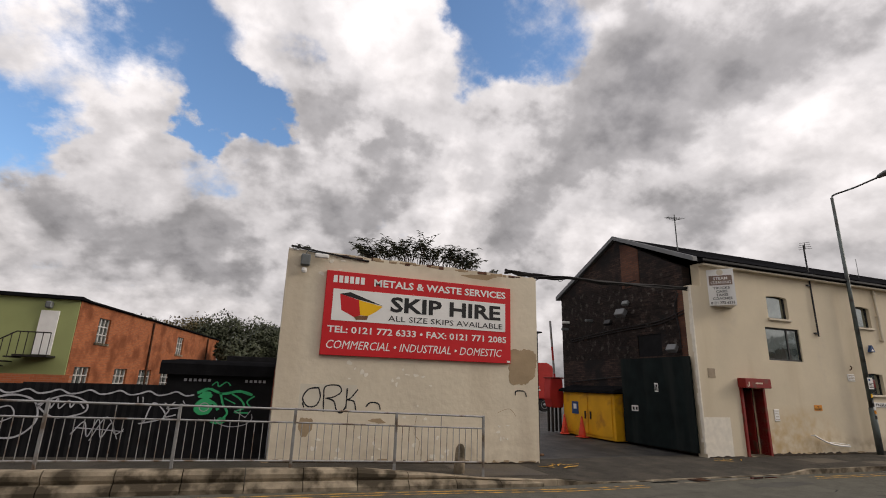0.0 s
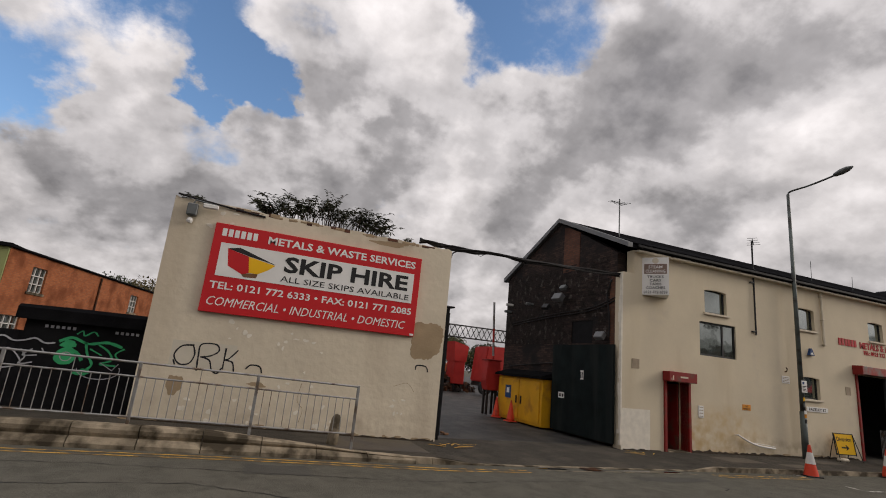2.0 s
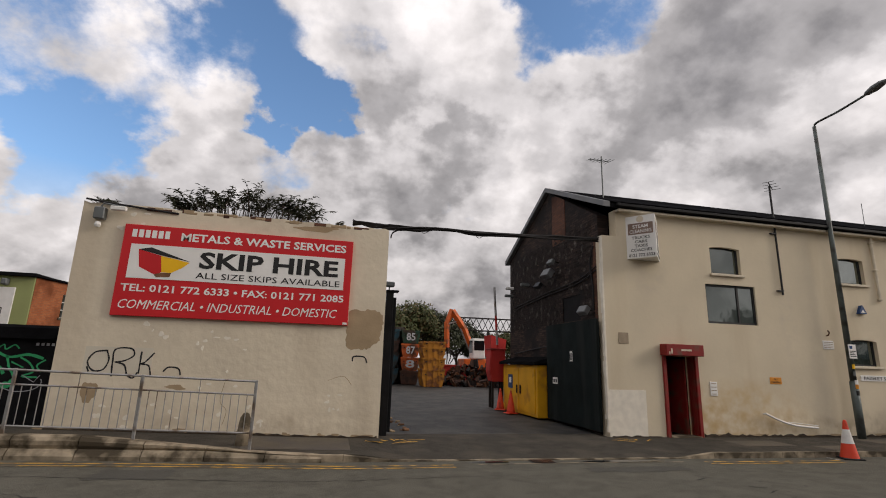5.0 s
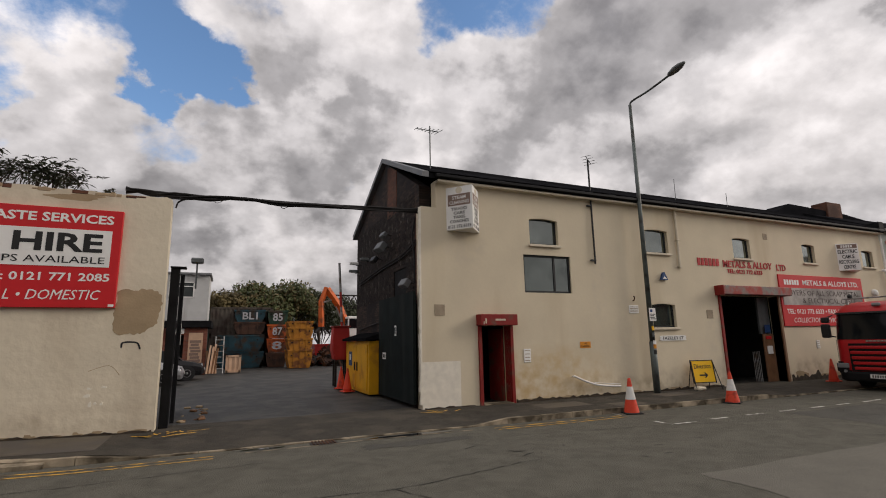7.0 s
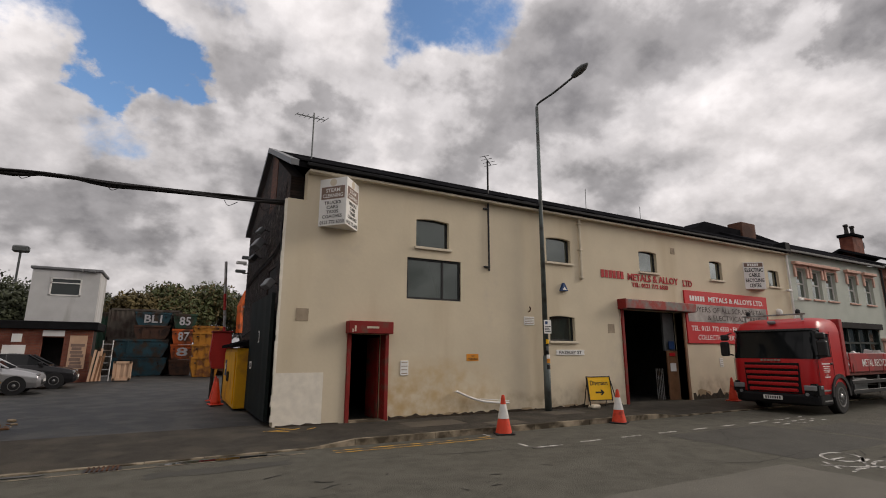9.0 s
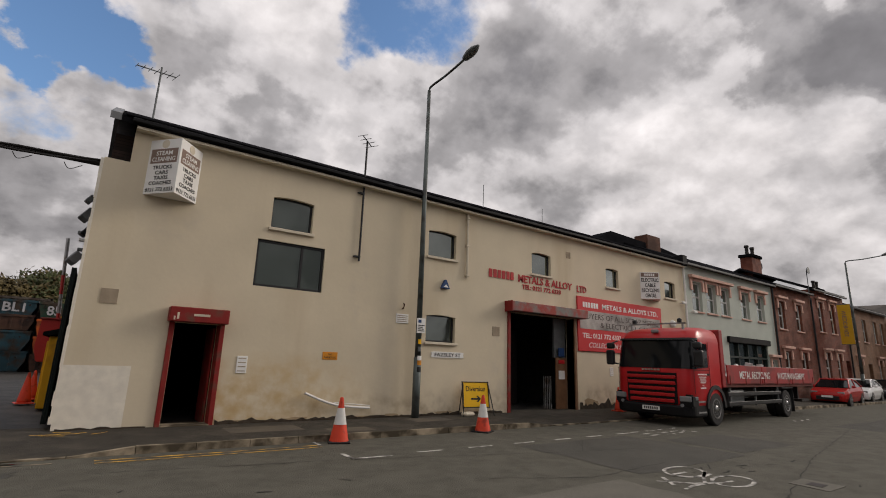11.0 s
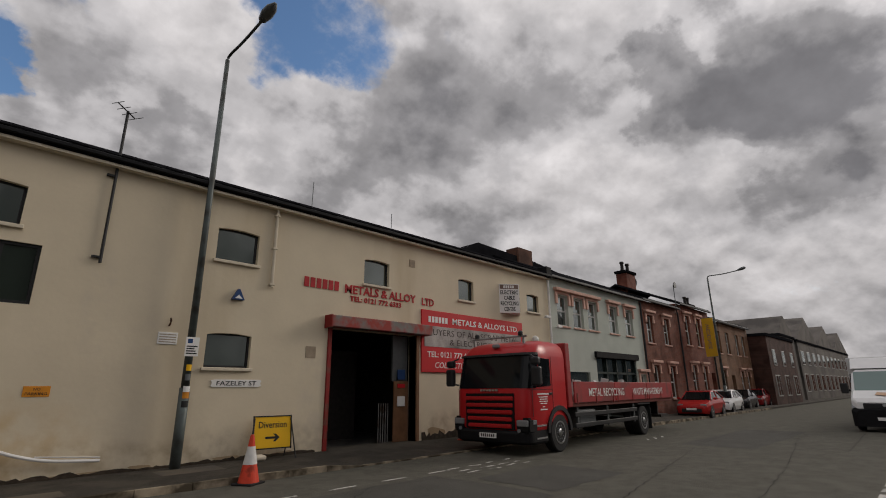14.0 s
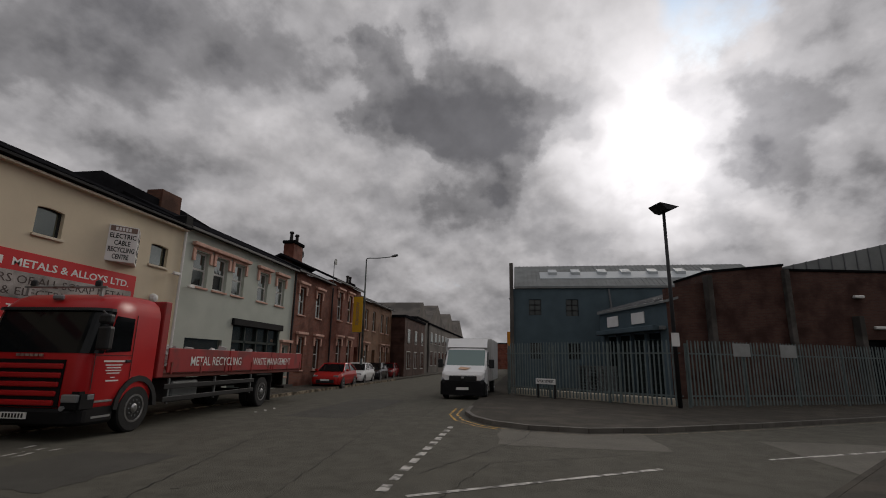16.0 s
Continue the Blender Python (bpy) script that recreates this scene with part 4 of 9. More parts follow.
    sheet(bm, [xa, xb], [lambda x, y=ya: (y, (gz(x) + kerb_up(x)) * (12.32 - y) / 2.13 + pz(x) * (y - 10.19) / 2.13 + 0.004), lambda x, y=yb: (y, (gz(x) + kerb_up(x)) * (12.32 - y) / 2.13 + pz(x) * (y - 10.19) / 2.13 + 0.004)])
    part("repair_patch", bm, M["patch"], pavement)

# road patches and seams
for xa, xb, ya, yb, key in [(14.2, 19.9, 3.1, 5.15, "patch_light"), (29.5, 36, -3.2, 0.2, "patch_light"), (24.5, 27, 5.4, 7.2, "patch_dark"), (10.5, 12.6, 8.9, 9.3, "patch_dark"), (2.2, 3.3, 8.6, 9.3, "patch_dark"), (33, 40, 4.5, 6.5, "patch_dark"), (20.6, 24.2, 5.2, 8.0, "patch_dark"), (26.6, 31.5, -9.5, -5.5, "patch_light")]:
    bm = B()
    k = 9
    ring = []
    for i in range(4 * k):
        s, u = divmod(i, k)
        u /= k
        px, py = [(xa + (xb - xa) * u, ya), (xb, ya + (yb - ya) * u), (xb - (xb - xa) * u, yb), (xa, yb - (yb - ya) * u)][s]
        ring.append(bm.verts.new((px + random.uniform(-0.06, 0.06), py + random.uniform(-0.05, 0.05), gz(px) + 0.004)))
    bm.faces.new(ring)
    part("road_patch", bm, M[key], ground)


def crack(pts, w=0.012, key="crack", z=0.006):
    """A wandering open joint in the road."""
    bm = B()
    fine = []
    for a, b in zip(pts, pts[1:]):
        n = max(2, int(math.dist(a, b) / 0.12))
        fine += [(a[0] + (b[0] - a[0]) * i / n + random.uniform(-0.03, 0.03), a[1] + (b[1] - a[1]) * i / n + random.uniform(-0.03, 0.03)) for i in range(n)]
    prev = None
    for i, p in enumerate(fine):
        q = fine[min(i + 1, len(fine) - 1)]
        o = fine[max(i - 1, 0)]
        d = Vector((q[0] - o[0], q[1] - o[1], 0)).normalized()
        s = Vector((-d.y, d.x, 0)) * w * random.uniform(0.2, 1.0)
        c = Vector((p[0], p[1], gz(p[0]) + z))
        now = bm.verts.new(c + s), bm.verts.new(c - s)
        if prev:
            bm.faces.new((prev[0], prev[1], now[1], now[0]))
        prev = now
    part("crack", bm, M[key], ground)


for pts in [[(2, 6.5), (6, 7.1), (10.2, 6.4), (13, 7.0)], [(10.2, 6.4), (11, 4.8), (12.2, 4.2)], [(13.5, 8.8), (17, 8.2), (21.3, 7.0), (23, 6.7)], [(21.3, 7.0), (22.6, 8.0), (25.5, 7.4)],
            [(20.4, 3.2), (25, 4.4), (33, 6.0), (42, 6.9)], [(24, 2.6), (30, 3.2), (38, 4.4)], [(18, 6.2), (19.6, 5.4), (22, 5.6)], [(26.5, 1.2), (30.6, -0.4), (33, -0.7)], [(24.8, 0.8), (27.6, 0.2), (29.4, -3.2)],
            [(-6, 8.6), (0, 8.9), (5, 8.5), (9, 8.8)], [(30, 4.2), (34, 2.6), (41, 2.9)], [(-3, 7.4), (1.5, 7.9), (3, 7.2)]]:
    crack(pts)
for i in range(26):
    cx, cy = random.choice([(22.6, 4.9), (15.6, 6.4), (24.2, 3.7), (12.8, 7.6)])
    cx, cy = cx + random.gauss(0, 1.1), cy + random.gauss(0, 0.35)
    crack([(cx, cy), (cx + random.uniform(-0.5, 0.5), cy + random.uniform(-0.25, 0.25))], 0.02)


def stripe(name, pts, w, key, parent=ground, z=0.006, worn=0.0):
    """A painted line along points, one slab thick as the paint."""
    bm = B()
    prev = None
    for i, p in enumerate(pts):
        o, q = pts[max(i - 1, 0)], pts[min(i + 1, len(pts) - 1)]
        d = Vector((q[0] - o[0], q[1] - o[1], 0)).normalized()
        s = Vector((-d.y, d.x, 0)) * w / 2 * random.uniform(1 - worn, 1)
        c = Vector((p[0], p[1], (gz(p[0]) if len(p) < 3 else p[2]) + z))
        now = bm.verts.new(c + s), bm.verts.new(c - s)
        if prev:
            bm.faces.new((prev[0], prev[1], now[1], now[0]))
        prev = now
    return part(name, bm, M[key], parent)


for y in (9.72, 9.52):
    for xa, xb, key in ((-70, 17, "yellow_line"), (17, 27, "faded_line" if y > 9.6 else "yellow_line"), (27, 35, "yellow_line")):
        if key == "yellow_line" and xa == 17:
            continue
        stripe("yellow_line", [(x * 0.5, y + 0.05 * math.sin(x * 0.35)) for x in range(xa, xb)], 0.075, key, worn=0.35)
for xa, xb in [(18.33, 18.92), (19.53, 20.14), (20.75, 21.35), (21.96, 22.52), (23.1, 23.7), (24.3, 24.9)]:
    stripe("bay_dash", [(xa, 8.29), (xb, 8.29)], 0.07, "white_line")
stripe("bay_corner", [(17.05, 8.73), (17.05, 8.22)], 0.08, "white_line")
stripe("bay_corner", [(17.01, 8.22), (17.77, 8.22)], 0.08, "white_line")
stripe("bay_mark", [(17.05, 9.72), (17.05, 10.05)], 0.06, "white_line")
for xa in (24.9, 25.6, 26.2, 26.8):
    for yy in (7.75, 8.0, 8.35):
        stripe("bay_lettering", [(xa, yy), (xa + random.uniform(0.25, 0.5), yy + random.uniform(-0.1, 0.1))], 0.09, "white_line", worn=0.4)
for xa in (33.6, 34.2, 34.8):
    stripe("bay_lettering", [(xa, 7.7), (xa + 0.35, 7.9)], 0.09, "white_line", worn=0.4)


def ring_pts(cx, cy, rx, ry, a0=0, a1=360, n=28):
    return [(cx + rx * math.cos(radians(a0 + (a1 - a0) * i / n)), cy + ry * math.sin(radians(a0 + (a1 - a0) * i / n))) for i in range(n + 1)]


# cycle symbol: two wheels and a frame
def wheel_ring(c, a, b, n=26):
    return [(c[0] + a[0] * math.cos(2 * math.pi * i / n) + b[0] * math.sin(2 * math.pi * i / n), c[1] + a[1] * math.cos(2 * math.pi * i / n) + b[1] * math.sin(2 * math.pi * i / n)) for i in range(n + 1)]


for p in (wheel_ring((21.40, 4.98), (0.28, -0.18), (0.35, 0.25)), wheel_ring((21.44, 4.24), (0.27, -0.18), (0.36, 0.20)), [(20.33, 4.81), (20.73, 4.44), (21.14, 4.26)], [(20.66, 4.92), (20.33, 4.54)], [(20.93, 4.89), (21.29, 4.61), (21.67, 4.68)], [(21.29, 4.61), (20.82, 4.34)], [(20.82, 4.34), (20.57, 4.38), (20.24, 4.32)], [(21.73, 4.81), (21.29, 4.61)], [(21.01, 4.95), (21.39, 4.95)], [(21.14, 4.26), (21.44, 4.24)]):
    stripe("cycle_symbol", p, 0.07, "white_line", worn=0.35)
bm = B()
prism(bm, [(22.12, 3.75), (22.71, 3.78), (22.70, 3.21), (22.04, 3.21)], "z", -0.02, 0.008)
cover = part("manhole_frame", bm, M["patch_light"], ground)
bm = B()
prism(bm, [(22.26, 3.58), (22.53, 3.58), (22.51, 3.37), (22.23, 3.35)], "z", 0.0, 0.012)
part("manhole_cover", bm, M["iron"], ground)
x = 25.45
while x < 32:
    stripe("give_way_dash", [(x, 1.46), (x + 0.36, 1.46)], 0.16, "white_line", worn=0.2)
    x += 0.62
stripe("centre_line", [(25.3 + 2.45 * i / 8, 1.1 - 3.6 * i / 8) for i in range(9)], 0.11, "white_line", worn=0.3)
stripe("centre_line", [(29.1 + 1.9 * i / 6, -4.7 - 3.5 * i / 6) for i in range(7)], 0.11, "white_line", worn=0.3)
# gully gratings by the kerb
for gx, gy in ((9.9, 9.95), (32.6, -3.2)):
    grate = thing("gully_grate", gx, gy, gz(gx), 0, "rusty iron gully grating sunk in the road", "drain")
    bm = B()
    box(bm, -0.25, 0.25, -0.2, 0.2, -0.02, 0.008)
    part("frame", bm, M["iron"], grate)
    for i in range(7):
        bm = B()
        box(bm, -0.21 + i * 0.065, -0.18 + i * 0.065, -0.17, 0.17, 0.009, 0.022)
        part("bar", bm, M["rust"], grate)
# puddles in the dropped kerb
for cx, cy, rx, ry in ((11.6, 9.86, 1.0, 0.10), (8.8, 9.9, 0.5, 0.06)):
    bm = B()
    ring = [bm.verts.new((cx + rx * math.cos(i * 0.314) * random.uniform(0.7, 1.1), cy + ry * math.sin(i * 0.314) * random.uniform(0.6, 1.1), (gz(cx) if cy < 10 else 0.19 + 0.005 * (cy - 16)) + 0.012)) for i in range(20)]
    bm.faces.new(ring)
    part("puddle", bm, M["water"], ground)
# yellow sprayed survey marks at both sides of the yard mouth
for cx, cy, marks in ((7.15, 11.75, 13), (13.3, 11.9, 6)):
    for k in range(marks):
        a = random.uniform(0, 3.1)
        l = random.uniform(0.25, 0.55)
        x0, y0 = cx + random.uniform(-0.4, 0.4), cy + random.uniform(-0.35, 0.2)
        stripe("survey_mark", [(x0, y0, pz(x0) - 0.004), (x0 + l * math.cos(a), y0 + 0.5 * l * math.sin(a), pz(x0) - 0.004)], 0.045, "fresh_yellow", pavement, worn=0.5)

# ---- kerbs ----
x = 5.05
i = 0
while x < 60:
    ln = 0.9
    up = [gz(x) + kerb_up(x), gz(x + ln) + kerb_up(x + ln)]
    bm = B()
    v = box(bm, x + 0.006, x + ln - 0.006, 10.05, 10.185, -0.15, 1.0)
    for q in v:
        if q.co.z > 0.5:
            q.co.z = (up[0] if q.co.x < x + ln / 2 else up[1]) + random.uniform(-0.004, 0.004)
            if q.co.y < 10.1:
                q.co.y += 0.018
    part("kerbstone", bm, M["kerb"], pavement)
    x += ln


def trief(x):
    """Outline of the high safety kerb at x, as (y, z)."""
    g = gz(x)
    k = min(1.0, max(0.0, (4.9 - x) / 3.4))
    hi = 0.12 + 0.26 * k
    lo = min(0.17, hi - 0.02)
    return [(9.98, g - 0.1), (9.98, g + 0.07), (10.05, g + lo - 0.015), (10.105, g + lo), (10.075, g + lo + 0.06 * k), (10.07, g + lo + 0.13 * k), (10.11, g + hi - 0.02), (10.17, g + hi), (10.36, g + hi - 0.01), (10.4, g + hi - 0.05), (10.4, g - 0.1)]


raised = thing("raised_kerb", 0, 0, 0, 0, "high stained concrete safety kerb with rounded top beside the road", "kerb")
x = -23.0
while x < 5.0:
    bm = B()
    ends = [[bm.verts.new((xx, *p)) for p in trief(xx)] for xx in (x + 0.008, x + 1.012)]
    n = len(ends[0])
    bm.faces.new(ends[0])
    bm.faces.new(ends[1][::-1])
    for i in range(n):
        bm.faces.new((ends[0][i], ends[1][i], ends[1][(i + 1) % n], ends[0][(i + 1) % n]))
    bmesh.ops.recalc_face_normals(bm, faces=bm.faces[:])
    part("kerbstone", bm, M["kerb"], raised)
    x += 1.02

# ---- near pavement and the corner across the side street ----
bm = B()
edge = lambda x: 1.4 if x < 17.5 else 1.4 - 0.5 * ((x - 17.5) / 2.7) ** 2 if x < 20.2 else 0.9 - 0.84 * (x - 20.2)  # noqa: E731
sheet(bm, [-60, -24, 0, 6, 17.5, 18.6, 19.5, 20.2, 22.0, 30], [lambda x: (-14, gz(x) + 0.13), lambda x: (min(edge(x), 1.4) - 0.13, gz(x) + 0.12), lambda x: (edge(x) - 0.125, gz(x) + 0.125), lambda x: (edge(x), gz(x) + 0.12), lambda x: (edge(x) + 0.01, gz(x) - 0.2)])
bmesh.ops.recalc_face_normals(bm, faces=bm.faces[:])
tagged(part("near_pavement", bm, M["pavement"]), "asphalt pavement on the walker's side of the road", "pavement", kind="structure")
CORNER = [(140, 1.45), (37, 1.45), (35, 1.4), (33.6, 1.05), (32.6, 0.45), (31.9, -0.5), (31.7, -1.9), (32.3, -3.6), (34.2, -6.8), (37.6, -12), (43, -20), (60, -45)]
bm = B()
prism(bm, CORNER + [(140, -45)], "z", -0.3, 0.115)
corner = tagged(part("corner_pavement", bm, M["pavement"]), "dark asphalt pavement round the side street corner", "pavement", kind="structure")
pts = CORNER[1:-1]
for a, b in zip(pts, pts[1:]):
    n = max(1, round(math.dist(a, b) / 0.9))
    for i in range(n):
        p, q = [Vector((a[0] + (b[0] - a[0]) * (i + s) / n, a[1] + (b[1] - a[1]) * (i + s) / n, 0)) for s in (0.008, 0.992)]
        d = (q - p).normalized()
        s = Vector((-d.y, d.x, 0))
        bm = B()
        prism(bm, [tuple((p - s * 0.02)[:2]), tuple((q - s * 0.02)[:2]), tuple((q + s * 0.11)[:2]), tuple((p + s * 0.11)[:2])], "z", -0.15, 0.122)
        # shaded look of these kerbs comes from the darker colour
        part("kerbstone", bm, M["kerb_dark"], corner)
for off in (0.28, 0.5):
    line = []
    for a, b in zip(pts, pts[1:]):
        for i in range(4):
            line.append((a[0] + (b[0] - a[0]) * i / 4, a[1] + (b[1] - a[1]) * i / 4))
    out = []
    for i, p in enumerate(line):
        o, q = line[max(i - 1, 0)], line[min(i + 1, len(line) - 1)]
        d = Vector((q[0] - o[0], q[1] - o[1])).normalized()
        out.append((p[0] + d.y * off, p[1] - d.x * off))
    # the outer side is where the road lies
    stripe("yellow_line", [(p[0], p[1]) for p in out[:15]], 0.08, "yellow_line", worn=0.3)
    if off < 0.4:
        stripe("yellow_line", [(p[0], p[1]) for p in out[14:]], 0.08, "faded_line", worn=0.4)


# ---- cream metal works ----
FY = 12.3
WINDOWS = [(16.38, 17.43, 4.72, 5.55), (21.06, 22.1, 4.72, 5.55), (21.08, 22.14, 2.18, 2.98), (25.43, 26.4, 4.74, 5.53), (29.6, 30.42, 4.75, 5.53), (33.8, 34.65, 4.75, 5.5)]
BIG = (16.12, 17.83, 3.24, 4.39)
DOOR = (14.62, 15.52, 0.0, 2.27)
GARAGE = (24.4, 27.55, 0.0, 3.32)
bm = B()
wall_holes(bm, 13.3, 35.4, -0.1, 6.38, FY, FY + 0.35, WINDOWS + [BIG, DOOR, GARAGE])
front = tagged(part("wall_front", bm, M["cream"]), "cream rendered front wall of the metal works", "wall", kind="structure")
bm = B()
wall_holes(bm, 12.84, 13.3, -0.1, 5.58, FY, FY + 0.35, [])
part("wall_corner", bm, M["cream"], front)
bm = B()
z = 0.25
while z < 5.5:
    h_ = random.uniform(0.1, 0.45)
    box(bm, 12.80 - random.uniform(0, 0.02), 12.8395, FY - 0.003 - random.uniform(0, 0.012), FY + random.uniform(0.06, 0.14), z, min(z + h_, 5.55))
    z += h_
part("corner_flaking", bm, M["cream_pale"], front, "flaking white paint on the wall's corner")
bm = B()
box(bm, 12.838, 13.95, FY - 0.006, FY + 0.01, 0.14, 1.33)
part("pale_patch", bm, M["cream_pale"], front, "paler square of newer render")
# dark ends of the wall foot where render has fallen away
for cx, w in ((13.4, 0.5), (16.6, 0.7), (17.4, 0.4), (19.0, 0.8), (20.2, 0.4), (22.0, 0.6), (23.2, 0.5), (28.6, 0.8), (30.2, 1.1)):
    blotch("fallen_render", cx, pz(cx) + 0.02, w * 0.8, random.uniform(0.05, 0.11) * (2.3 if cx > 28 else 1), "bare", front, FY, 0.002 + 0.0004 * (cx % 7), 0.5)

for cx, cz, s, key in ((13.36, 2.7, 0.15, "vent"), (23.78, 2.63, 0.15, "vent"), (27.36, 5.68, 0.12, "vent")):
    bm = B()
    box(bm, cx - s, cx + s, FY - 0.012, FY + 0.005, cz - s, cz + s)
    for i in range(3):
        for j in range(3):
            box(bm, cx - s + 0.035 + i * s * 0.62, cx - s + 0.06 + i * s * 0.62, FY - 0.016, FY - 0.0125, cz - s + 0.035 + j * s * 0.62, cz - s + 0.07 + j * s * 0.62)
    tagged(part("air_brick", bm, M["vent"]), "weathered terracotta air brick set in the cream wall", "air brick")

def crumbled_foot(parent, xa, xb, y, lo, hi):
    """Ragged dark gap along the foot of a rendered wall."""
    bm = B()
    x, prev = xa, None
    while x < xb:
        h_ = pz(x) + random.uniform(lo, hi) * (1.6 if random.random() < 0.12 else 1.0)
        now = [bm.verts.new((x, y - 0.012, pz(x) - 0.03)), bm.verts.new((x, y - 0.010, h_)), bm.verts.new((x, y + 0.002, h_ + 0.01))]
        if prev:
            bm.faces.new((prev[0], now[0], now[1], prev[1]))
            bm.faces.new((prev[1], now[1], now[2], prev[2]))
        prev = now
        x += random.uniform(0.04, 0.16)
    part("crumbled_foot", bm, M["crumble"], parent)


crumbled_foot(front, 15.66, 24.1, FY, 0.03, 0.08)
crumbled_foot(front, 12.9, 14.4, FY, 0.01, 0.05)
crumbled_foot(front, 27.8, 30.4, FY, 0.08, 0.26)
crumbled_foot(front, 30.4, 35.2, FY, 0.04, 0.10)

# inside of the ground floor: a hall behind the openings, its dimness put into the colour
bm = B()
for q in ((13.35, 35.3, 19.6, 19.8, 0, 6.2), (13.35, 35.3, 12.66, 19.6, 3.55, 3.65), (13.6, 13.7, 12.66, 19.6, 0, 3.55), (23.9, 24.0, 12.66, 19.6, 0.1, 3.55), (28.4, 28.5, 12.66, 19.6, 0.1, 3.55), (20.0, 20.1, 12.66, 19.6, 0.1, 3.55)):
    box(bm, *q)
tagged(part("wall_inner", bm, M["dim"]), "inner walls and floor deck of the works, coloured dark as unlit rooms", "wall", kind="structure")
bm = B()
box(bm, 13.35, 35.3, 12.66, 19.6, 0.0, 0.12)
tagged(part("floor", bm, M["yard"]), "dark oily concrete floor inside the works", "floor", kind="structure")

bm = B()
wall_holes(bm, 12.7, 20.1, 0.0, 6.3, 12.95, 13.3, [(13.9, 15.1, 3.3, 4.1)])
for v in bm.verts:
    v.co = (v.co.y, v.co.x, v.co.z)
bmesh.ops.reverse_faces(bm, faces=bm.faces[:])
prism(bm, [(12.7, 6.3), (20.1, 6.3), (16.0, 8.12)], "x", 12.95, 13.3)
gable = tagged(part("wall_gable", bm, M["darkbrick"]), "soot-black painted brick gable wall beside the yard", "wall", kind="structure")
bm = B()
prism(bm, [(14.75, 6.0), (15.75, 6.0), (15.75, 7.85), (15.45, 7.8), (14.75, 7.45)], "x", 12.935, 12.955)
part("bare_panel", bm, M["red_box"], gable, "bare red brick panel")
bm = B()
prism(bm, [(12.7, 2.4), (12.95, 2.4), (13.05, 4.6), (12.95, 5.6), (12.7, 5.6)], "x", 12.935, 12.955)
part("bare_panel", bm, M["red_box"], gable)
for z in (4.32, 4.42, 2.55):
    bm = B()
    tube(bm, smooth_path([(12.9, 12.75, z + 0.35), (12.9, 14, z + 0.1), (12.9, 16.5, z), (12.9, 19.4, z - 0.2)]), 0.02, 6)
    part("cable_run", bm, M["cable"], gable)
bm = B()
tube(bm, smooth_path([(12.9, 12.9, 5.4), (12.88, 13.1, 4.9), (12.9, 13.0, 4.2), (12.9, 13.0, 3.5)]), 0.025, 6)
part("cable_run", bm, M["cable"], gable)
bm = B()
box(bm, 12.98, 13.2, 13.9, 15.1, 3.3, 4.1)
part("boarded_opening", bm, M["black"], gable)


def verge_roof():
    r = tagged(thing("roof", 0, 0, 0, 0), "low black felted roof with a slate verge", "roof", kind="structure")
    bm = B()
    prism(bm, [(12.08, 6.36), (16.0, 8.12), (20.3, 6.2), (20.3, 6.32), (16.0, 8.27), (12.08, 6.5)], "x", 13.0, 35.42)
    part("roof_deck", bm, M["roof"], r)
    bm = B()
    prism(bm, [(12.05, 6.37), (16.0, 8.135), (20.35, 6.19), (20.35, 6.37), (16.0, 8.3), (12.05, 6.53)], "x", 12.8, 13.0)
    part("verge_board", bm, M["lead"], r, "grey leaded verge board")
    bm = B()
    box(bm, 13.2, 35.4, 12.0, 12.1, 6.40, 6.5, 0.02)
    part("gutter", bm, M["bumper"], r)
    bm = B()
    box(bm, 13.3, 35.38, 12.1, 12.3, 6.3, 6.36)
    part("soffit", bm, M["cream_trim"], r)
    # ragged eave tiles
    me = None
    for i in range(74):
        x = 13.05 + i * 0.302
        if me is None:
            bm = B()
            box(bm, 0.005, 0.297, 0, 0.34, 0, 0.03, 0.008)
            me = mesh_from("tile", bm)
            me.materials.append(M["slate"])
        t = new("tile", me)
        t.parent = r
        t.matrix_basis = pose(x, 12.03 + random.uniform(-0.02, 0.02), 6.51 + random.uniform(-0.006, 0.012), 24 + random.uniform(-2, 2), random.uniform(-1.5, 1.5), 0)
    me = None
    for row in range(1, 4):
        for i in range(74):
            t = new("tile", bpy.data.meshes["tile"])
            t.parent = r
            t.matrix_basis = pose(13.05 + i * 0.302, 12.03 + row * 0.27, 6.515 + row * 0.27 * 0.449 + random.uniform(-0.004, 0.008), 24 + random.uniform(-1, 1), random.uniform(-1, 1), 0)
    return r


verge_roof()
# higher dark roof and stub chimney of a block behind
back = thing("rear_block", 0, 0, 0, 0, "dark slated rear block with a stub brick chimney", "building")
bm = B()
prism(bm, [(32.6, 6.0), (42.4, 6.0), (42.0, 8.05), (39.0, 8.35), (34.3, 8.5), (33.5, 8.1)], "y", 15.3, 16.4)
part("roof", bm, M["slate"], back)
bm = B()
box(bm, 37.4, 38.7, 15.2, 16.0, 7.5, 8.88, 0.03)
part("chimney", bm, M["red_box"], back)
bm = B()
box(bm, 35.0, 35.42, 12.02, 12.6, 6.35, 6.85, 0.03)
part("parapet_stone", bm, M["black"], back)

# windows
for i, (a, b, c, d) in enumerate(WINDOWS):
    window("window", a, b, c, d, FY, arch="cream", label="small dark-framed sash window with segmental head in cream wall" if i else "dark-framed upper window with a cream sill", split=())
window("window", *BIG, FY, split=(0.66,), depth=0.08, sill=None, bar=0.06, label="wide black-framed two-light window with a side casement")

# door with red roller box
d = thing("doorway", DOOR[0], FY, 0, 0, "open red doorway with a boxed roller shutter above", "doorway")
W = DOOR[1] - DOOR[0]
bm = B()
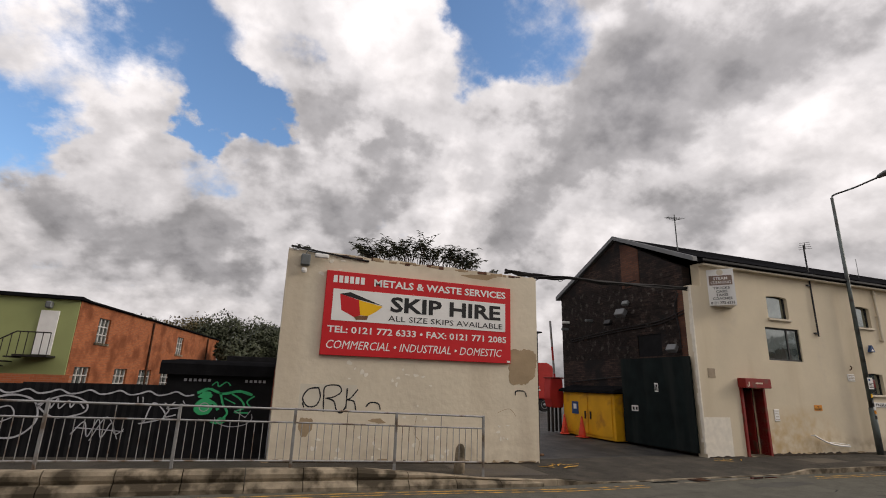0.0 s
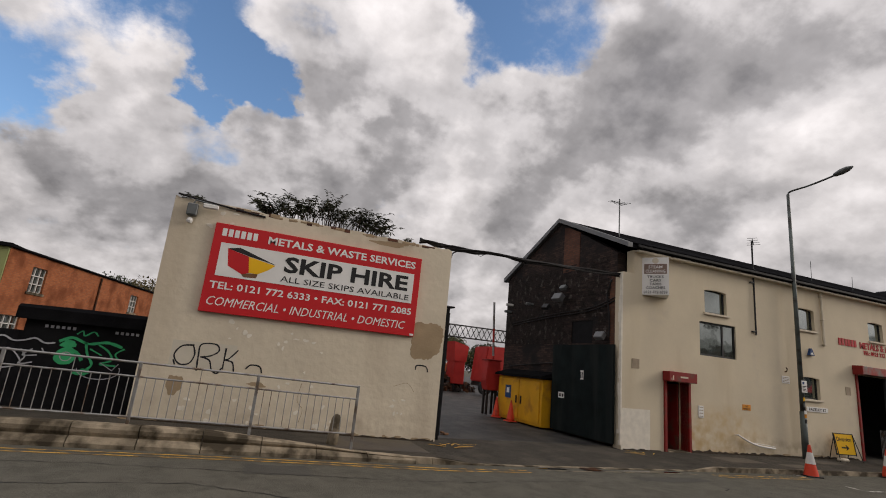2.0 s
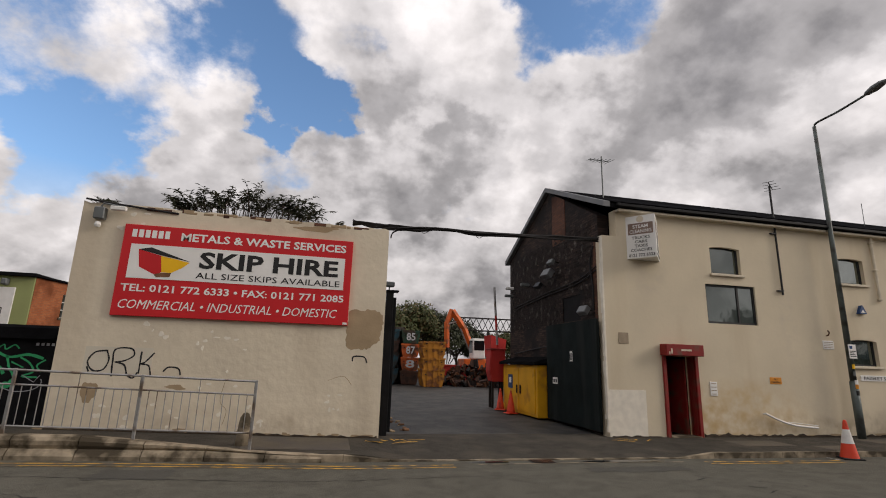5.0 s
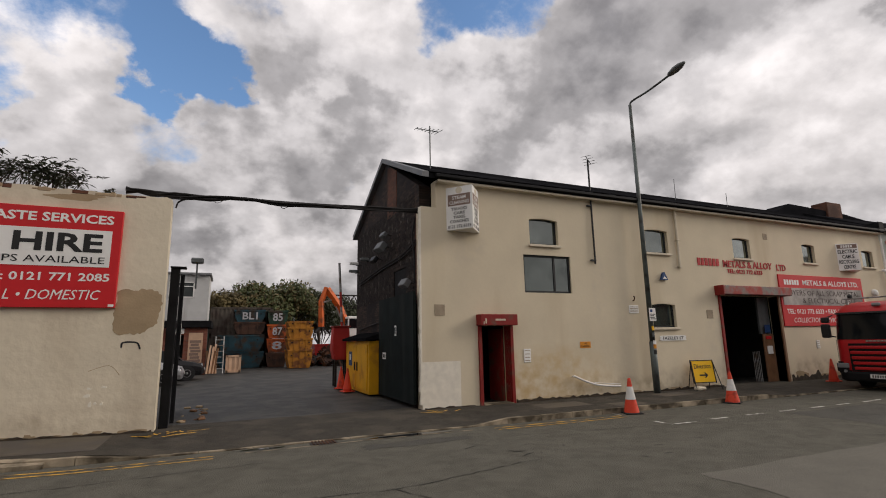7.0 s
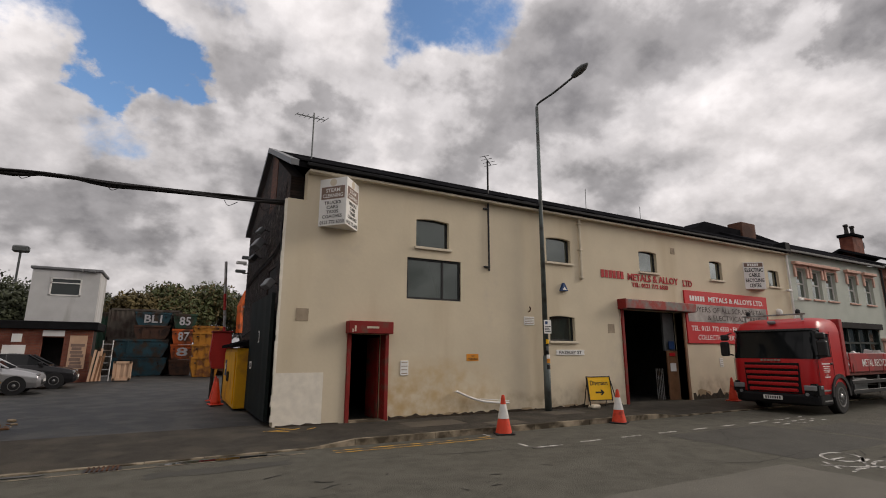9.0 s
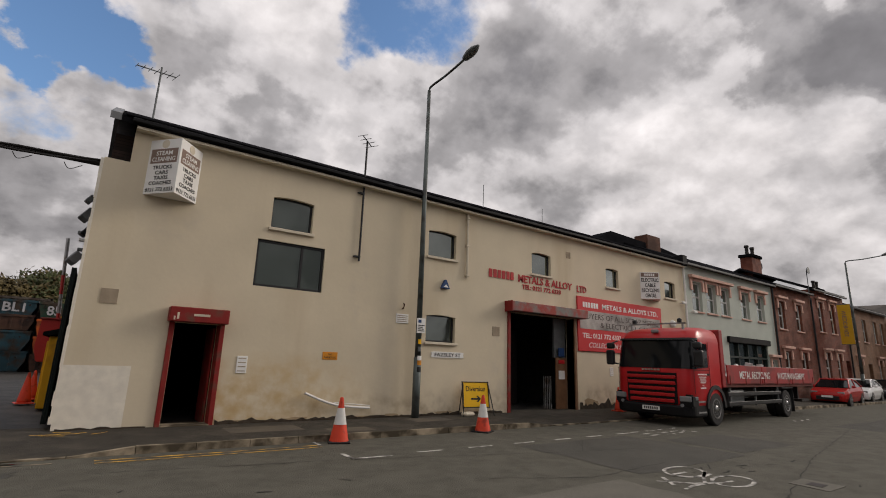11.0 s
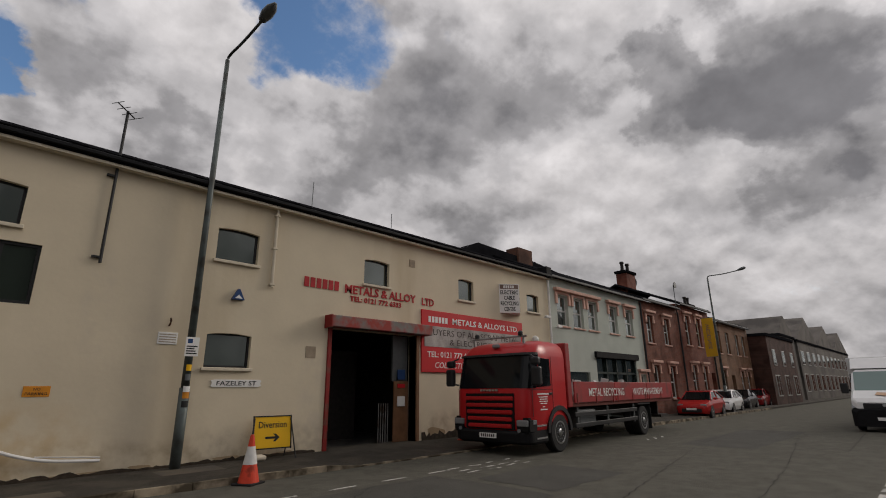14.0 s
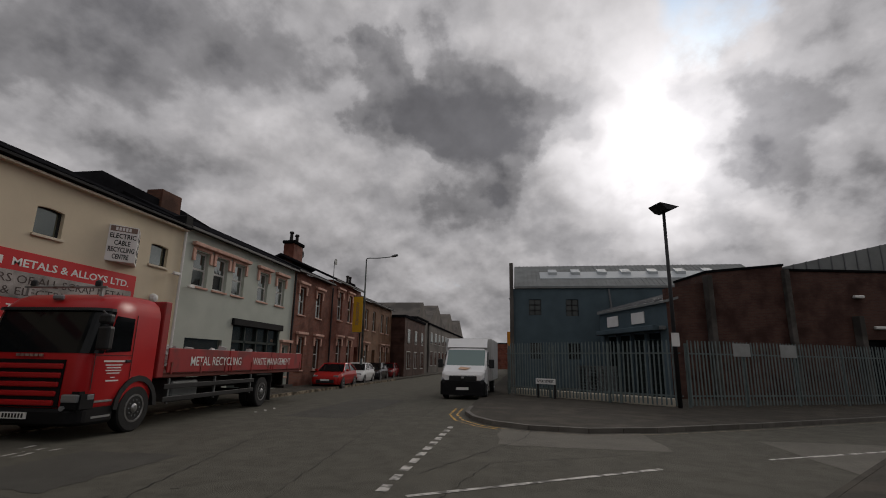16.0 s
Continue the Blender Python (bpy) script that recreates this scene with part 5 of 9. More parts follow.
box(bm, -0.16, W + 0.12, -0.30, -0.002, 2.27, 2.58, 0.015)
part("shutter_box", bm, M["red_door"], d)
for x0 in (-0.11, W + 0.0):
    bm = B()
    box(bm, x0, x0 + 0.1, -0.06, 0.3, 0.1, 2.268, 0.008)
    part("door_jamb", bm, M["red_door"], d)
bm = B()
box(bm, W - 0.05, W - 0.005, 0.36, 1.2, 0.12, 2.2, 0.01)
part("door_leaf", bm, M["red_door"], d, "red door leaf swung inwards")
bm = B()
box(bm, -0.02, W + 0.02, -0.1, 0.34, 0.1, 0.155, 0.01)
part("threshold", bm, M["kerb"], d)
text_lines(d, on_wall(0.3, 2.4, -0.301), [(0, 0, 0.32, 0.05)], "cream_trim")
text_lines(d, on_wall(-0.08, 2.3, -0.301), [(0.0, 0.0, 0.03, 0.08), (0.06, 0.02, 0.04, 0.14)], "cream_trim")

# garage opening
g = thing("garage_doorway", GARAGE[0], FY, 0, 0, "tall open garage doorway with red frame and peeling shutter box", "doorway")
W = GARAGE[1] - GARAGE[0]
bm = B()
box(bm, -0.22, W + 0.42, -0.36, -0.002, 3.32, 3.64, 0.02)
part("shutter_box", bm, M["shutter"], g)
bm = B()
box(bm, -0.24, -0.215, -0.37, 0, 3.3, 3.65)
part("end_cap", bm, M["red_door"], g)
for x0, key in ((-0.12, "red_door"), (W + 0.0, "wood")):
    bm = B()
    box(bm, x0, x0 + 0.12, -0.05, 0.34, 0.05, 3.318, 0.012)
    part("door_jamb", bm, M[key], g)
bm = B()
box(bm, W - 0.62, W - 0.04, 0.3, 0.36, 0.1, 1.9, 0.01)
part("side_panel", bm, M["wood"], g)
bm = B()
box(bm, W - 0.64, W - 0.04, 0.37, 0.45, 1.9, 3.3)
part("side_panel", bm, M["grey_metal"], g)
for zz, key in ((1.15, "white_sign"), (1.95, "blue"), (1.7, "red_sign")):
    bm = B()
    box(bm, W - 0.5, W - 0.2, 0.27, 0.299, zz, zz + (0.3 if key != "red_sign" else 0.12), 0.004)
    part("notice", bm, M[key], g)
for i in range(5):
    bm = B()
    tube(bm, [(W - 1.05 + i * 0.09, 0.5, 0.12), (W - 1.05 + i * 0.09, 0.5, 1.25)], 0.014, 6)
    part("barrier_bar", bm, M["galv"], g)
bm = B()
box(bm, 0.1, W - 0.7, 2.2, 2.4, 0.12, 2.9, 0.02)
tagged(part("scrap_crate", bm, M["iron"]), "dark iron crate standing inside the garage doorway", "crate").matrix_basis = Matrix.Translation((GARAGE[0], FY, 0))

# downpipe, masts
p = thing("downpipe", 22.5, FY, 4.2, 0, "cream plastic downpipe fixed to the works wall", "pipe")
bm = B()
tube(bm, [(0, -0.06, 0), (0, -0.06, 2.05), (0, -0.16, 2.2)], 0.045, 10)
part("pipe", bm, M["cream_trim"], p)
for z in (0.05, 1.0, 1.9):
    bm = B()
    box(bm, -0.065, 0.065, -0.12, 0, z, z + 0.05, 0.005)
    part("bracket", bm, M["cream_trim"], p)
p = thing("downpipe", 35.36, FY, 0.1, 0, "white downpipe between works and pale terrace house", "pipe")
bm = B()
tube(bm, [(0, -0.08, 0), (0, -0.08, 6.2)], 0.05, 10)
part("pipe", bm, M["white_paint"], p)


def yagi(parent, at, ax, n=6, length=0.9, key="grey_metal"):
    o, a = Vector(at), Vector(ax).normalized()
    side = a.cross(Vector((0, 0, 1))).normalized()
    bm = B()
    tube(bm, [o - a * length * 0.4, o + a * length * 0.6], 0.014, 6)
    boom = part("boom", bm, M[key], parent)
    for i in range(n):
        c = o + a * length * (-0.4 + i / (n - 1))
        bm = B()
        tube(bm, [c - side * (0.22 - 0.02 * i), c + side * (0.22 - 0.02 * i)], 0.008, 5)
        part("element", bm, M[key], boom)


m = thing("aerial_mast", 18.78, FY - 0.06, 4.2, 0, "thin black wall mast with a small aerial", "aerial")
bm = B()
tube(bm, [(0, 0, 0), (0, 0, 3.5)], 0.03, 8)
part("mast", bm, M["black_plastic"], m)
for z in (0.1, 1.9):
    bm = B()
    box(bm, -0.16, 0.03, -0.02, 0.06, z, z + 0.04)
    part("bracket", bm, M["black_plastic"], m)
yagi(m, (0, -0.05, 3.45), (-0.8, -0.5, 0.25), 4, 0.5, "black_plastic")
m = thing("aerial_mast", 13.6, 13.4, 7.05, 0, "rooftop television aerial on a pole", "aerial")
bm = B()
tube(bm, [(0, 0, -0.1), (0, 0, 1.5)], 0.022, 8)
part("mast", bm, M["grey_metal"], m)
yagi(m, (0, 0, 1.35), (-0.9, -0.25, -0.12), 7, 0.9)
for x, y, z, h in ((24.25, 13.6, 6.95, 1.15), (27.8, 14.0, 7.1, 0.9)):
    m = thing("whip_aerial", x, y, z - 0.2, 0, "thin whip aerial on the works roof", "aerial")
    bm = B()
    tube(bm, [(0, 0, 0), (0.02, 0, h + 0.2)], 0.012, 6)
    part("rod", bm, M["grey_metal"], m)
    bm = B()
    box(bm, -0.05, 0.05, -0.05, 0.05, 0, 0.15, 0.01)
    part("mount", bm, M["black_plastic"], m)

# small wall fittings
for name, x0, x1, z0, z1, key, label in (("notice_plate", 15.97, 16.2, 1.22, 1.6, "white_sign", "small white notice plate beside the red doorway"), ("wall_plaque", 20.06, 20.46, 2.64, 2.9, "white_sign", "pale weathered plaque on the cream wall"), ("alarm_plate", 29.6, 29.8, 1.3, 1.62, "white_sign", "small white plate on the cream wall")):
    s = sheet_sign(name, x0, x1, z0, z1, FY, key, label, 0.02)
    text_lines(s, on_wall(0.03, 0.04, -0.021), [(0, (z1 - z0 - 0.1) * k / 3, (x1 - x0) - 0.06, 0.02) for k in range(4)], "vent", 0.002)
s = sheet_sign("parking_notice", 18.0, 18.4, 1.58, 1.77, FY, "sign_orange", "small orange no parking notice on the cream wall", 0.012)
letters("lettering", "NO", "sign_black", s, on_wall(0.15, 0.11, -0.013), 0.1, 0.05, 0.002)
letters("lettering", "PARKING", "sign_black", s, on_wall(0.04, 0.03, -0.013), 0.32, 0.05, 0.002)
s = thing("alarm_box", 21.68, FY, 3.78, 0, "triangular blue and white alarm box", "alarm box")
bm = B()
prism(bm, [(-0.15, 0), (0.15, 0), (0.02, 0.26), (-0.02, 0.26)], "y", -0.1, -0.002)
part("case", bm, M["blue"], s)
bm = B()
prism(bm, [(-0.09, 0.03), (0.09, 0.03), (0.0, 0.12)], "y", -0.106, -0.1)
part("emblem", bm, M["white_sign"], s)
s = thing("bulkhead_lamp", 34.2, FY, 3.6, 0, "round white bulkhead lamp on the wall", "lamp")
bm = B()
lathe(bm, [(0.16, 0), (0.16, -0.06), (0.12, -0.14), (0.03, -0.17)], 14, "y")
part("bowl", bm, M["white_paint"], s)
s = thing("handrail", 17.6, FY, 0, 0, "bent white handrail hanging off the works wall", "rail")
bm = B()
tube(bm, smooth_path([(0, -0.12, 0.78), (0.5, -0.12, 0.58), (1.0, -0.12, 0.46), (1.75, -0.12, 0.40)]), 0.03, 8)
part("rail", bm, M["white_paint"], s)
bm = B()
tube(bm, [(0.75, -0.12, 0.55), (1.75, -0.13, 0.46)], 0.012, 6)
part("wire", bm, M["white_paint"], s)
for x, z in ((0.04, 0.76), (1.6, 0.41)):
    bm = B()
    tube(bm, [(x, -0.12, z), (x, -0.002, z)], 0.018, 6)
    part("bracket", bm, M["white_paint"], s)
s = thing("wall_hook", 20.26, FY, 3.05, 0, "small rusty iron hook in the wall", "hook")
bm = B()
tube(bm, smooth_path([(0, -0.002, 0), (0, -0.06, 0.02), (0, -0.09, 0.1), (0, -0.05, 0.15)]), 0.02, 6)
part("hook", bm, M["rust"], s)
for x, y, z in ((35.0, FY, 4.6), (35.9, FY - 0.0, 4.25)):
    c = thing("security_camera", x, y, z, 0, "white security camera on a wall bracket", "camera")
    bm = B()
    tube(bm, [(0, -0.002, 0), (0, -0.2, 0)], 0.02, 6)
    part("bracket", bm, M["white_paint"], c)
    bm = B()
    box(bm, -0.2, 0.12, -0.28, -0.16, -0.06, 0.05, 0.02)
    part("body", bm, M["white_paint"], c)

# street name plate
s = thing("street_name_plate", 21.28, FY, 1.74, 0, "white cast street name plate with black letters", "sign")
bm = B()
prism(bm, [(0.0, 0.02), (0.08, 0.0), (1.12, 0.0), (1.2, 0.02), (1.17, 0.085), (1.2, 0.15), (1.12, 0.17), (0.08, 0.17), (0.0, 0.15), (0.03, 0.085)], "y", -0.022, -0.002)
part("board", bm, M["white_sign"], s)
letters("lettering", "FAZELEY ST", "sign_black", s, on_wall(0.13, 0.035, -0.023), 0.94, 0.1, 0.004, bold=0.01)

# painted name over the garage: the first word stays plain marks
lt = thing("painted_name", 23.45, FY, 4.2, 0, "raised red lettering on the cream wall above the garage", "sign")
bars("name_mark", "letter_red", lt, on_wall(0.0, 0.18, -0.002), 1.15, 0.27, 6, 0.02)
letters("lettering", "METALS & ALLOY", "letter_red", lt, on_wall(1.32, 0.16, -0.002), 2.75, 0.26, 0.02, bold=0.02)
letters("lettering", "LTD", "letter_red", lt, on_wall(4.35, 0.14, -0.002), 0.55, 0.25, 0.02, bold=0.02)
letters("lettering", "TEL: 0121 772 6333", "letter_red", lt, on_wall(1.5, -0.06, -0.002), 1.95, 0.16, 0.02, bold=0.02)

# red board
s = sheet_sign("metals_board", 27.76, 33.3, 2.18, 4.2, FY, "red_sign", "large red board with white lettering on the cream wall", 0.05)
bars("name_mark", "white_sign", s, on_wall(0.3, 1.62, -0.051), 0.95, 0.2, 6)
letters("lettering", "METALS & ALLOYS LTD.", "white_sign", s, on_wall(1.45, 1.62, -0.051), 3.8, 0.21, 0.004, bold=0.02)
bm = B()
box(bm, 0.12, 5.4, -0.058, -0.0505, 0.82, 1.5)
part("steel_panel", bm, M["steel_sign"], s, "faded silvery panel")
letters("lettering", "BUYERS OF ALL SCRAP METAL", "faded", s, on_wall(0.3, 1.2, -0.0585), 4.9, 0.21, 0.003)
letters("lettering", "& ELECTRICAL CABLE", "faded", s, on_wall(1.3, 0.9, -0.0585), 3.6, 0.2, 0.003)
letters("lettering", "TEL: 0121 772 6333 • FAX: 0121 771 2085", "white_sign", s, on_wall(0.25, 0.48, -0.051), 5.0, 0.19, 0.004, bold=0.015)
letters("lettering", "COLLECTION SERVICE AVAILABLE", "white_sign", s, on_wall(0.6, 0.14, -0.051), 4.4, 0.19, 0.004, shear=0.25)


def wedge_sign(name, x, z0, z1, w, out, label, m_key="white_sign"):
    """A sign of two faces that meet at an outer edge."""
    s = thing(name, x, FY, 0, 0, label, "sign")
    bm = B()
    prism(bm, [(0, -0.002), (w, -0.002), (w / 2, -out)], "z", z0, z1)
    part("case", bm, M[m_key], s)
    faces = []
    for a, b in (((0, -0.002), (w / 2, -out)), ((w / 2, -out), (w, -0.002))):
        d = Vector((b[0] - a[0], b[1] - a[1], 0))
        L = d.length
        d.normalize()
        n = Vector((d.y, -d.x, 0))
        faces.append((Matrix(((d.x, 0, n.x, a[0] + n.x * 0.001), (d.y, 0, n.y, a[1] + n.y * 0.001), (0, 1, 0, 0), (0, 0, 0, 1))), L))
    return s, faces


s, faces = wedge_sign("steam_cleaning_sign", 13.62, 4.93, 6.17, 1.04, 0.62, "weathered white wedge sign with brown panel high on the wall")
for fm, L in faces:
    bm = B()
    box(bm, 0.06, L - 0.06, 5.62, 5.95, 0, 0.004)
    part("brown_panel", bm, M["sign_brown"], s).matrix_basis = fm
    bm = B()
    lathe(bm, [(0.1, 0.0), (0.1, 0.003)], 16, "z", (L / 2, 6.06, 0))
    part("emblem", bm, M["cream_trim"], s).matrix_basis = fm
    for txt, z, hh, ww, key in (("STEAM", 5.8, 0.1, 0.42, "white_sign"), ("CLEANING", 5.66, 0.1, 0.6, "white_sign"), ("TRUCKS", 5.48, 0.085, 0.5, "sign_black"), ("CARS", 5.36, 0.085, 0.34, "sign_black"), ("TAXIS", 5.24, 0.085, 0.36, "sign_black"), ("COACHES", 5.12, 0.085, 0.58, "sign_black"), ("0121 772 6333", 4.97, 0.09, L - 0.1, "sign_black")):
        ww = min(ww, L - 0.1)
        letters("lettering", txt, key, s, fm @ Matrix.Translation(((L - ww) / 2, z, 0.005)), ww, hh, 0.003, bold=0.012)
s, faces = wedge_sign("cable_sign", 31.95, 4.5, 5.65, 1.3, 0.5, "grey-white wedge sign with black lettering on the wall")
for fm, L in faces:
    bm = B()
    box(bm, 0.04, L - 0.04, 5.45, 5.62, 0, 0.003)
    part("dark_panel", bm, M["sign_brown"], s).matrix_basis = fm
    bars("name_mark", "white_sign", s, fm @ Matrix.Translation((L * 0.22, 5.48, 0.004)), L * 0.55, 0.11, 5, 0.003)
    for txt, z in (("ELECTRIC", 5.23), ("CABLE", 5.01), ("RECYCLING", 4.79), ("CENTRE", 4.57)):
        ww = (L - 0.1) * (0.62 if len(txt) < 7 else 1.0)
        letters("lettering", txt, "sign_black", s, fm @ Matrix.Translation(((L - ww) / 2, z, 0.004)), ww, 0.16, 0.003, bold=0.02)


# ---- rendered wall with the skip board ----
AY = 12.2
bm = B()
top = [(-0.18, 5.24)]
x = -0.18
while x < 6.7:
    x += random.uniform(0.12, 0.3)
    top.append((min(x, 6.78), 5.22 - 0.008 * x + random.uniform(-0.035, 0.02)))
prism(bm, [(-0.14, 0.0), (6.8, 0.0)] + top[::-1], "y", AY, AY + 0.36)
wa = tagged(part("wall_yard", bm, M["creamA"]), "tall old cream rendered wall with a ragged top", "wall", kind="structure")
for i in range(34):
    x = random.uniform(0.9, 6.3)
    bm = B()
    l = random.uniform(0.08, 0.34)
    z = 5.20 - 0.008 * x
    box(bm, x, min(x + l, 6.78), AY - 0.006 - 0.0005 * i * 0.1, AY + 0.25, z - random.uniform(0.03, 0.09), z + random.uniform(-0.01, 0.035), 0.012)
    part("coping_brick", bm, M["bare" if i % 4 else "red_box"], wa)
blotch("bare_patch", 6.30, 2.62, 0.42, 0.46, "bare", wa, AY, 0.004, 0.13, 60, 4.5)
blotch("bare_patch", 0.62, 1.05, 0.14, 0.24, "bare", wa, AY, 0.003, 0.3)
blotch("bare_patch", 2.3, 1.18, 0.2, 0.05, "bare", wa, AY, 0.003, 0.4)
blotch("bare_patch", 5.0, 5.02, 0.5, 0.07, "bare", wa, AY, 0.003, 0.4)
for i in range(46):
    cx, cz = random.choice([(0.9, 0.7), (2.1, 0.6), (3.1, 1.3), (3.0, 2.2), (1.7, 2.3), (5.7, 1.0), (1.0, 4.85), (3.7, 0.5)])
    bm = B()
    cx, cz = cx + random.gauss(0, 0.28), cz + random.gauss(0, 0.2)
    blotch("flake", cx, max(0.35, cz), random.uniform(0.02, 0.07), random.uniform(0.02, 0.06), "cream_pale", wa, AY, 0.008, 0.4, 9)
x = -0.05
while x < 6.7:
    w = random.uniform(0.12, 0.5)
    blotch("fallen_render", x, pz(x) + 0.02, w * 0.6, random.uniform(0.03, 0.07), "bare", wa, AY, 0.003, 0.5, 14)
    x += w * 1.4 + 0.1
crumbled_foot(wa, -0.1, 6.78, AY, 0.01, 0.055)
bm = B()
box(bm, 0.42, 1.75, AY - 0.002, AY, 1.45, 2.0)
part("paint_over", bm, M["grey_wash"], wa)
# sprayed letters
for pts in ([(0.86, 1.92), (0.62, 1.88), (0.50, 1.68), (0.62, 1.50), (0.82, 1.52), (0.90, 1.72), (0.84, 1.92)], [(1.0, 1.38), (0.98, 1.7), (1.0, 1.95), (1.3, 1.98), (1.38, 1.84), (1.22, 1.72), (1.02, 1.68)], [(1.05, 1.68), (1.22, 1.62), (1.3, 1.42), (1.42, 1.36), (1.5, 1.48)], [(1.52, 1.45), (1.52, 1.92)], [(1.78, 1.90), (1.62, 1.70), (1.54, 1.66), (1.7, 1.62), (1.76, 1.42)], [(2.0, 1.5), (2.1, 1.6), (2.3, 1.58), (2.36, 1.44)], [(6.08, 1.85), (6.1, 1.96), (6.3, 1.97), (6.38, 1.93), (6.42, 1.82)], [(0.55, 1.47), (0.5, 1.58)]):
    ribbon("graffiti", smooth_path(pts), 0.035, "spray_black", wa, AY - 0.002)
for pts in ([(3.3, 1.3), (3.25, 0.9), (3.4, 0.7), (3.35, 0.4)], [(5.55, 1.4), (5.9, 1.5), (6.1, 1.3)]):
    ribbon("crack", smooth_path(pts), 0.012, "bare", wa, AY)

s = sheet_sign("skip_hire_board", 0.78, 5.9, 2.68, 4.75, AY, "red_sign", "large red and white skip hire board on the old wall", 0.09, "sign")
fy = -0.091
bars("name_mark", "white_sign", s, on_wall(0.17, 1.78, fy), 0.82, 0.18, 6)
letters("lettering", "METALS & WASTE SERVICES", "white_sign", s, on_wall(1.2, 1.76, fy), 3.76, 0.19, 0.004, bold=0.025)
bm = B()
box(bm, 0.19, 4.95, fy - 0.006, fy, 0.84, 1.62)
part("white_panel", bm, M["white_sign"], s, "white panel")
letters("lettering", "SKIP HIRE", "sign_black", s, on_wall(1.66, 1.14, fy - 0.007), 3.14, 0.40, 0.004, bold=0.03)
letters("lettering", "ALL SIZE SKIPS AVAILABLE", "sign_black", s, on_wall(1.62, 0.91, fy - 0.007), 3.24, 0.14, 0.004)
letters("lettering", "TEL: 0121 772 6333 • FAX: 0121 771 2085", "white_sign", s, on_wall(0.12, 0.54, fy), 4.86, 0.17, 0.004, bold=0.02)
letters("lettering", "COMMERCIAL • INDUSTRIAL • DOMESTIC", "white_sign", s, on_wall(0.13, 0.16, fy), 4.72, 0.20, 0.004, shear=0.25)
for key, poly, dy in (("red_sign", [(0.36, 1.5), (0.84, 1.38), (0.9, 1.0), (0.76, 0.94), (0.42, 1.1)], 0.008), ("sign_yellow", [(0.84, 1.38), (1.46, 1.26), (1.3, 1.12), (1.1, 1.0), (0.9, 1.0)], 0.009), ("sign_black", [(0.36, 1.5), (0.62, 1.56), (1.46, 1.28), (0.84, 1.39)], 0.010), ("wood", [(0.74, 0.95), (0.9, 0.99), (1.1, 1.0), (1.08, 0.9), (0.8, 0.88)], 0.008)):
    bm = B()
    prism(bm, poly, "y", fy - dy, fy - 0.006)
    part("skip_picture", bm, M[key], s)
bm = B()
box(bm, 5.0, 5.1, fy - 0.003, fy, 0.02, 0.07)
part("maker_plate", bm, M["white_sign"], s)

# floodlight and camera at the wall's top corner
l = thing("floodlight", 0.22, AY, 4.6, 0, "grey floodlight with sensor on the wall corner", "lamp")
bm = B()
box(bm, -0.1, 0.12, -0.18, -0.002, 0.2, 0.48, 0.02)
part("case", bm, M["grey_metal"], l)
bm = B()
lathe(bm, [(0.05, 0.0), (0.07, 0.05), (0.05, 0.12)], 10, "z", (0, -0.1, 0.02))
part("sensor", bm, M["white_paint"], l)
bm = B()
tube(bm, [(0, -0.1, 0.48), (0.05, -0.1, 0.58), (0.5, -0.14, 0.52)], 0.02, 6)
part("arm", bm, M["grey_metal"], l)
bm = B()
box(bm, 0.22, 0.55, -0.2, -0.1, 0.42, 0.52, 0.015)
part("camera_body", bm, M["white_paint"], l)
bm = B()
tube(bm, smooth_path([(-0.35, -0.03, 0.68), (0.1, -0.05, 0.62), (0.8, -0.04, 0.56), (1.6, -0.02, 0.5)]), 0.025, 6)
part("cable", bm, M["cable"], l)


def shrub(name, x0, x1, y, z, h, n_stems, key, label, leaf=0.13, seed=3):
    """Arching stems with long narrow leaves."""
    r = random.Random(seed)
    t = thing(name, (x0 + x1) / 2, y, z, 0, label, "shrub")
    stems, leaves = B(), B()
    for i in range(n_stems):
        bx = r.uniform(x0, x1) - (x0 + x1) / 2
        c = 1 - abs(bx) / ((x1 - x0) * 0.62)
        hh = h * r.uniform(0.55, 1.0) * (0.45 + 0.55 * c)
        lean = Vector((r.uniform(-0.5, 0.5) + bx * 0.25, r.uniform(-0.35, 0.35), 0))
        pts = [Vector((bx * 0.8, r.uniform(-0.15, 0.15), -0.05)) + lean * s * s * hh + Vector((0, 0, hh * (s - 0.18 * s * s * s))) for s in (0, 0.25, 0.5, 0.75, 1.0)]
        tube(stems, pts, 0.011, 5, r1=0.004)
        for k in range(17):
            s = r.uniform(0.25, 1.0) ** 0.7
            j = min(3, int(s * 4))
            p = pts[j].lerp(pts[j + 1], s * 4 - j)
            a = r.uniform(0, 6.28)
            d = Vector((math.cos(a), math.sin(a), r.uniform(-0.35, 0.7))).normalized()
            w = d.cross(Vector((0, 0, 1))).normalized() * leaf * 0.17
            L = leaf * r.uniform(0.7, 1.4)
            q = [leaves.verts.new(v) for v in (p, p + d * L * 0.45 + w, p + d * L - Vector((0, 0, L * 0.25)), p + d * L * 0.45 - w)]
            leaves.faces.new(q)
    tagged(part("stems", stems, M["bark"], t), "thin brown arching stems", kind="stuff")
    tagged(part("leaves", leaves, M[key], t), "narrow grey-green leaves", kind="stuff")
    return t


shrub("wall_shrub", 1.3, 5.3, AY + 0.2, 5.12, 1.3, 135, "buddleia", "bushy grey-green shrub growing out of the wall top", 0.135)
shrub("wall_weed", -0.1, 0.45, AY + 0.2, 5.18, 0.42, 12, "buddleia", "small weed growing on the wall's corner", 0.1, 5)
shrub("wall_weed", 5.3, 5.7, AY + 0.2, 5.12, 0.4, 6, "buddleia", "small weed growing on the wall top", 0.09, 6)

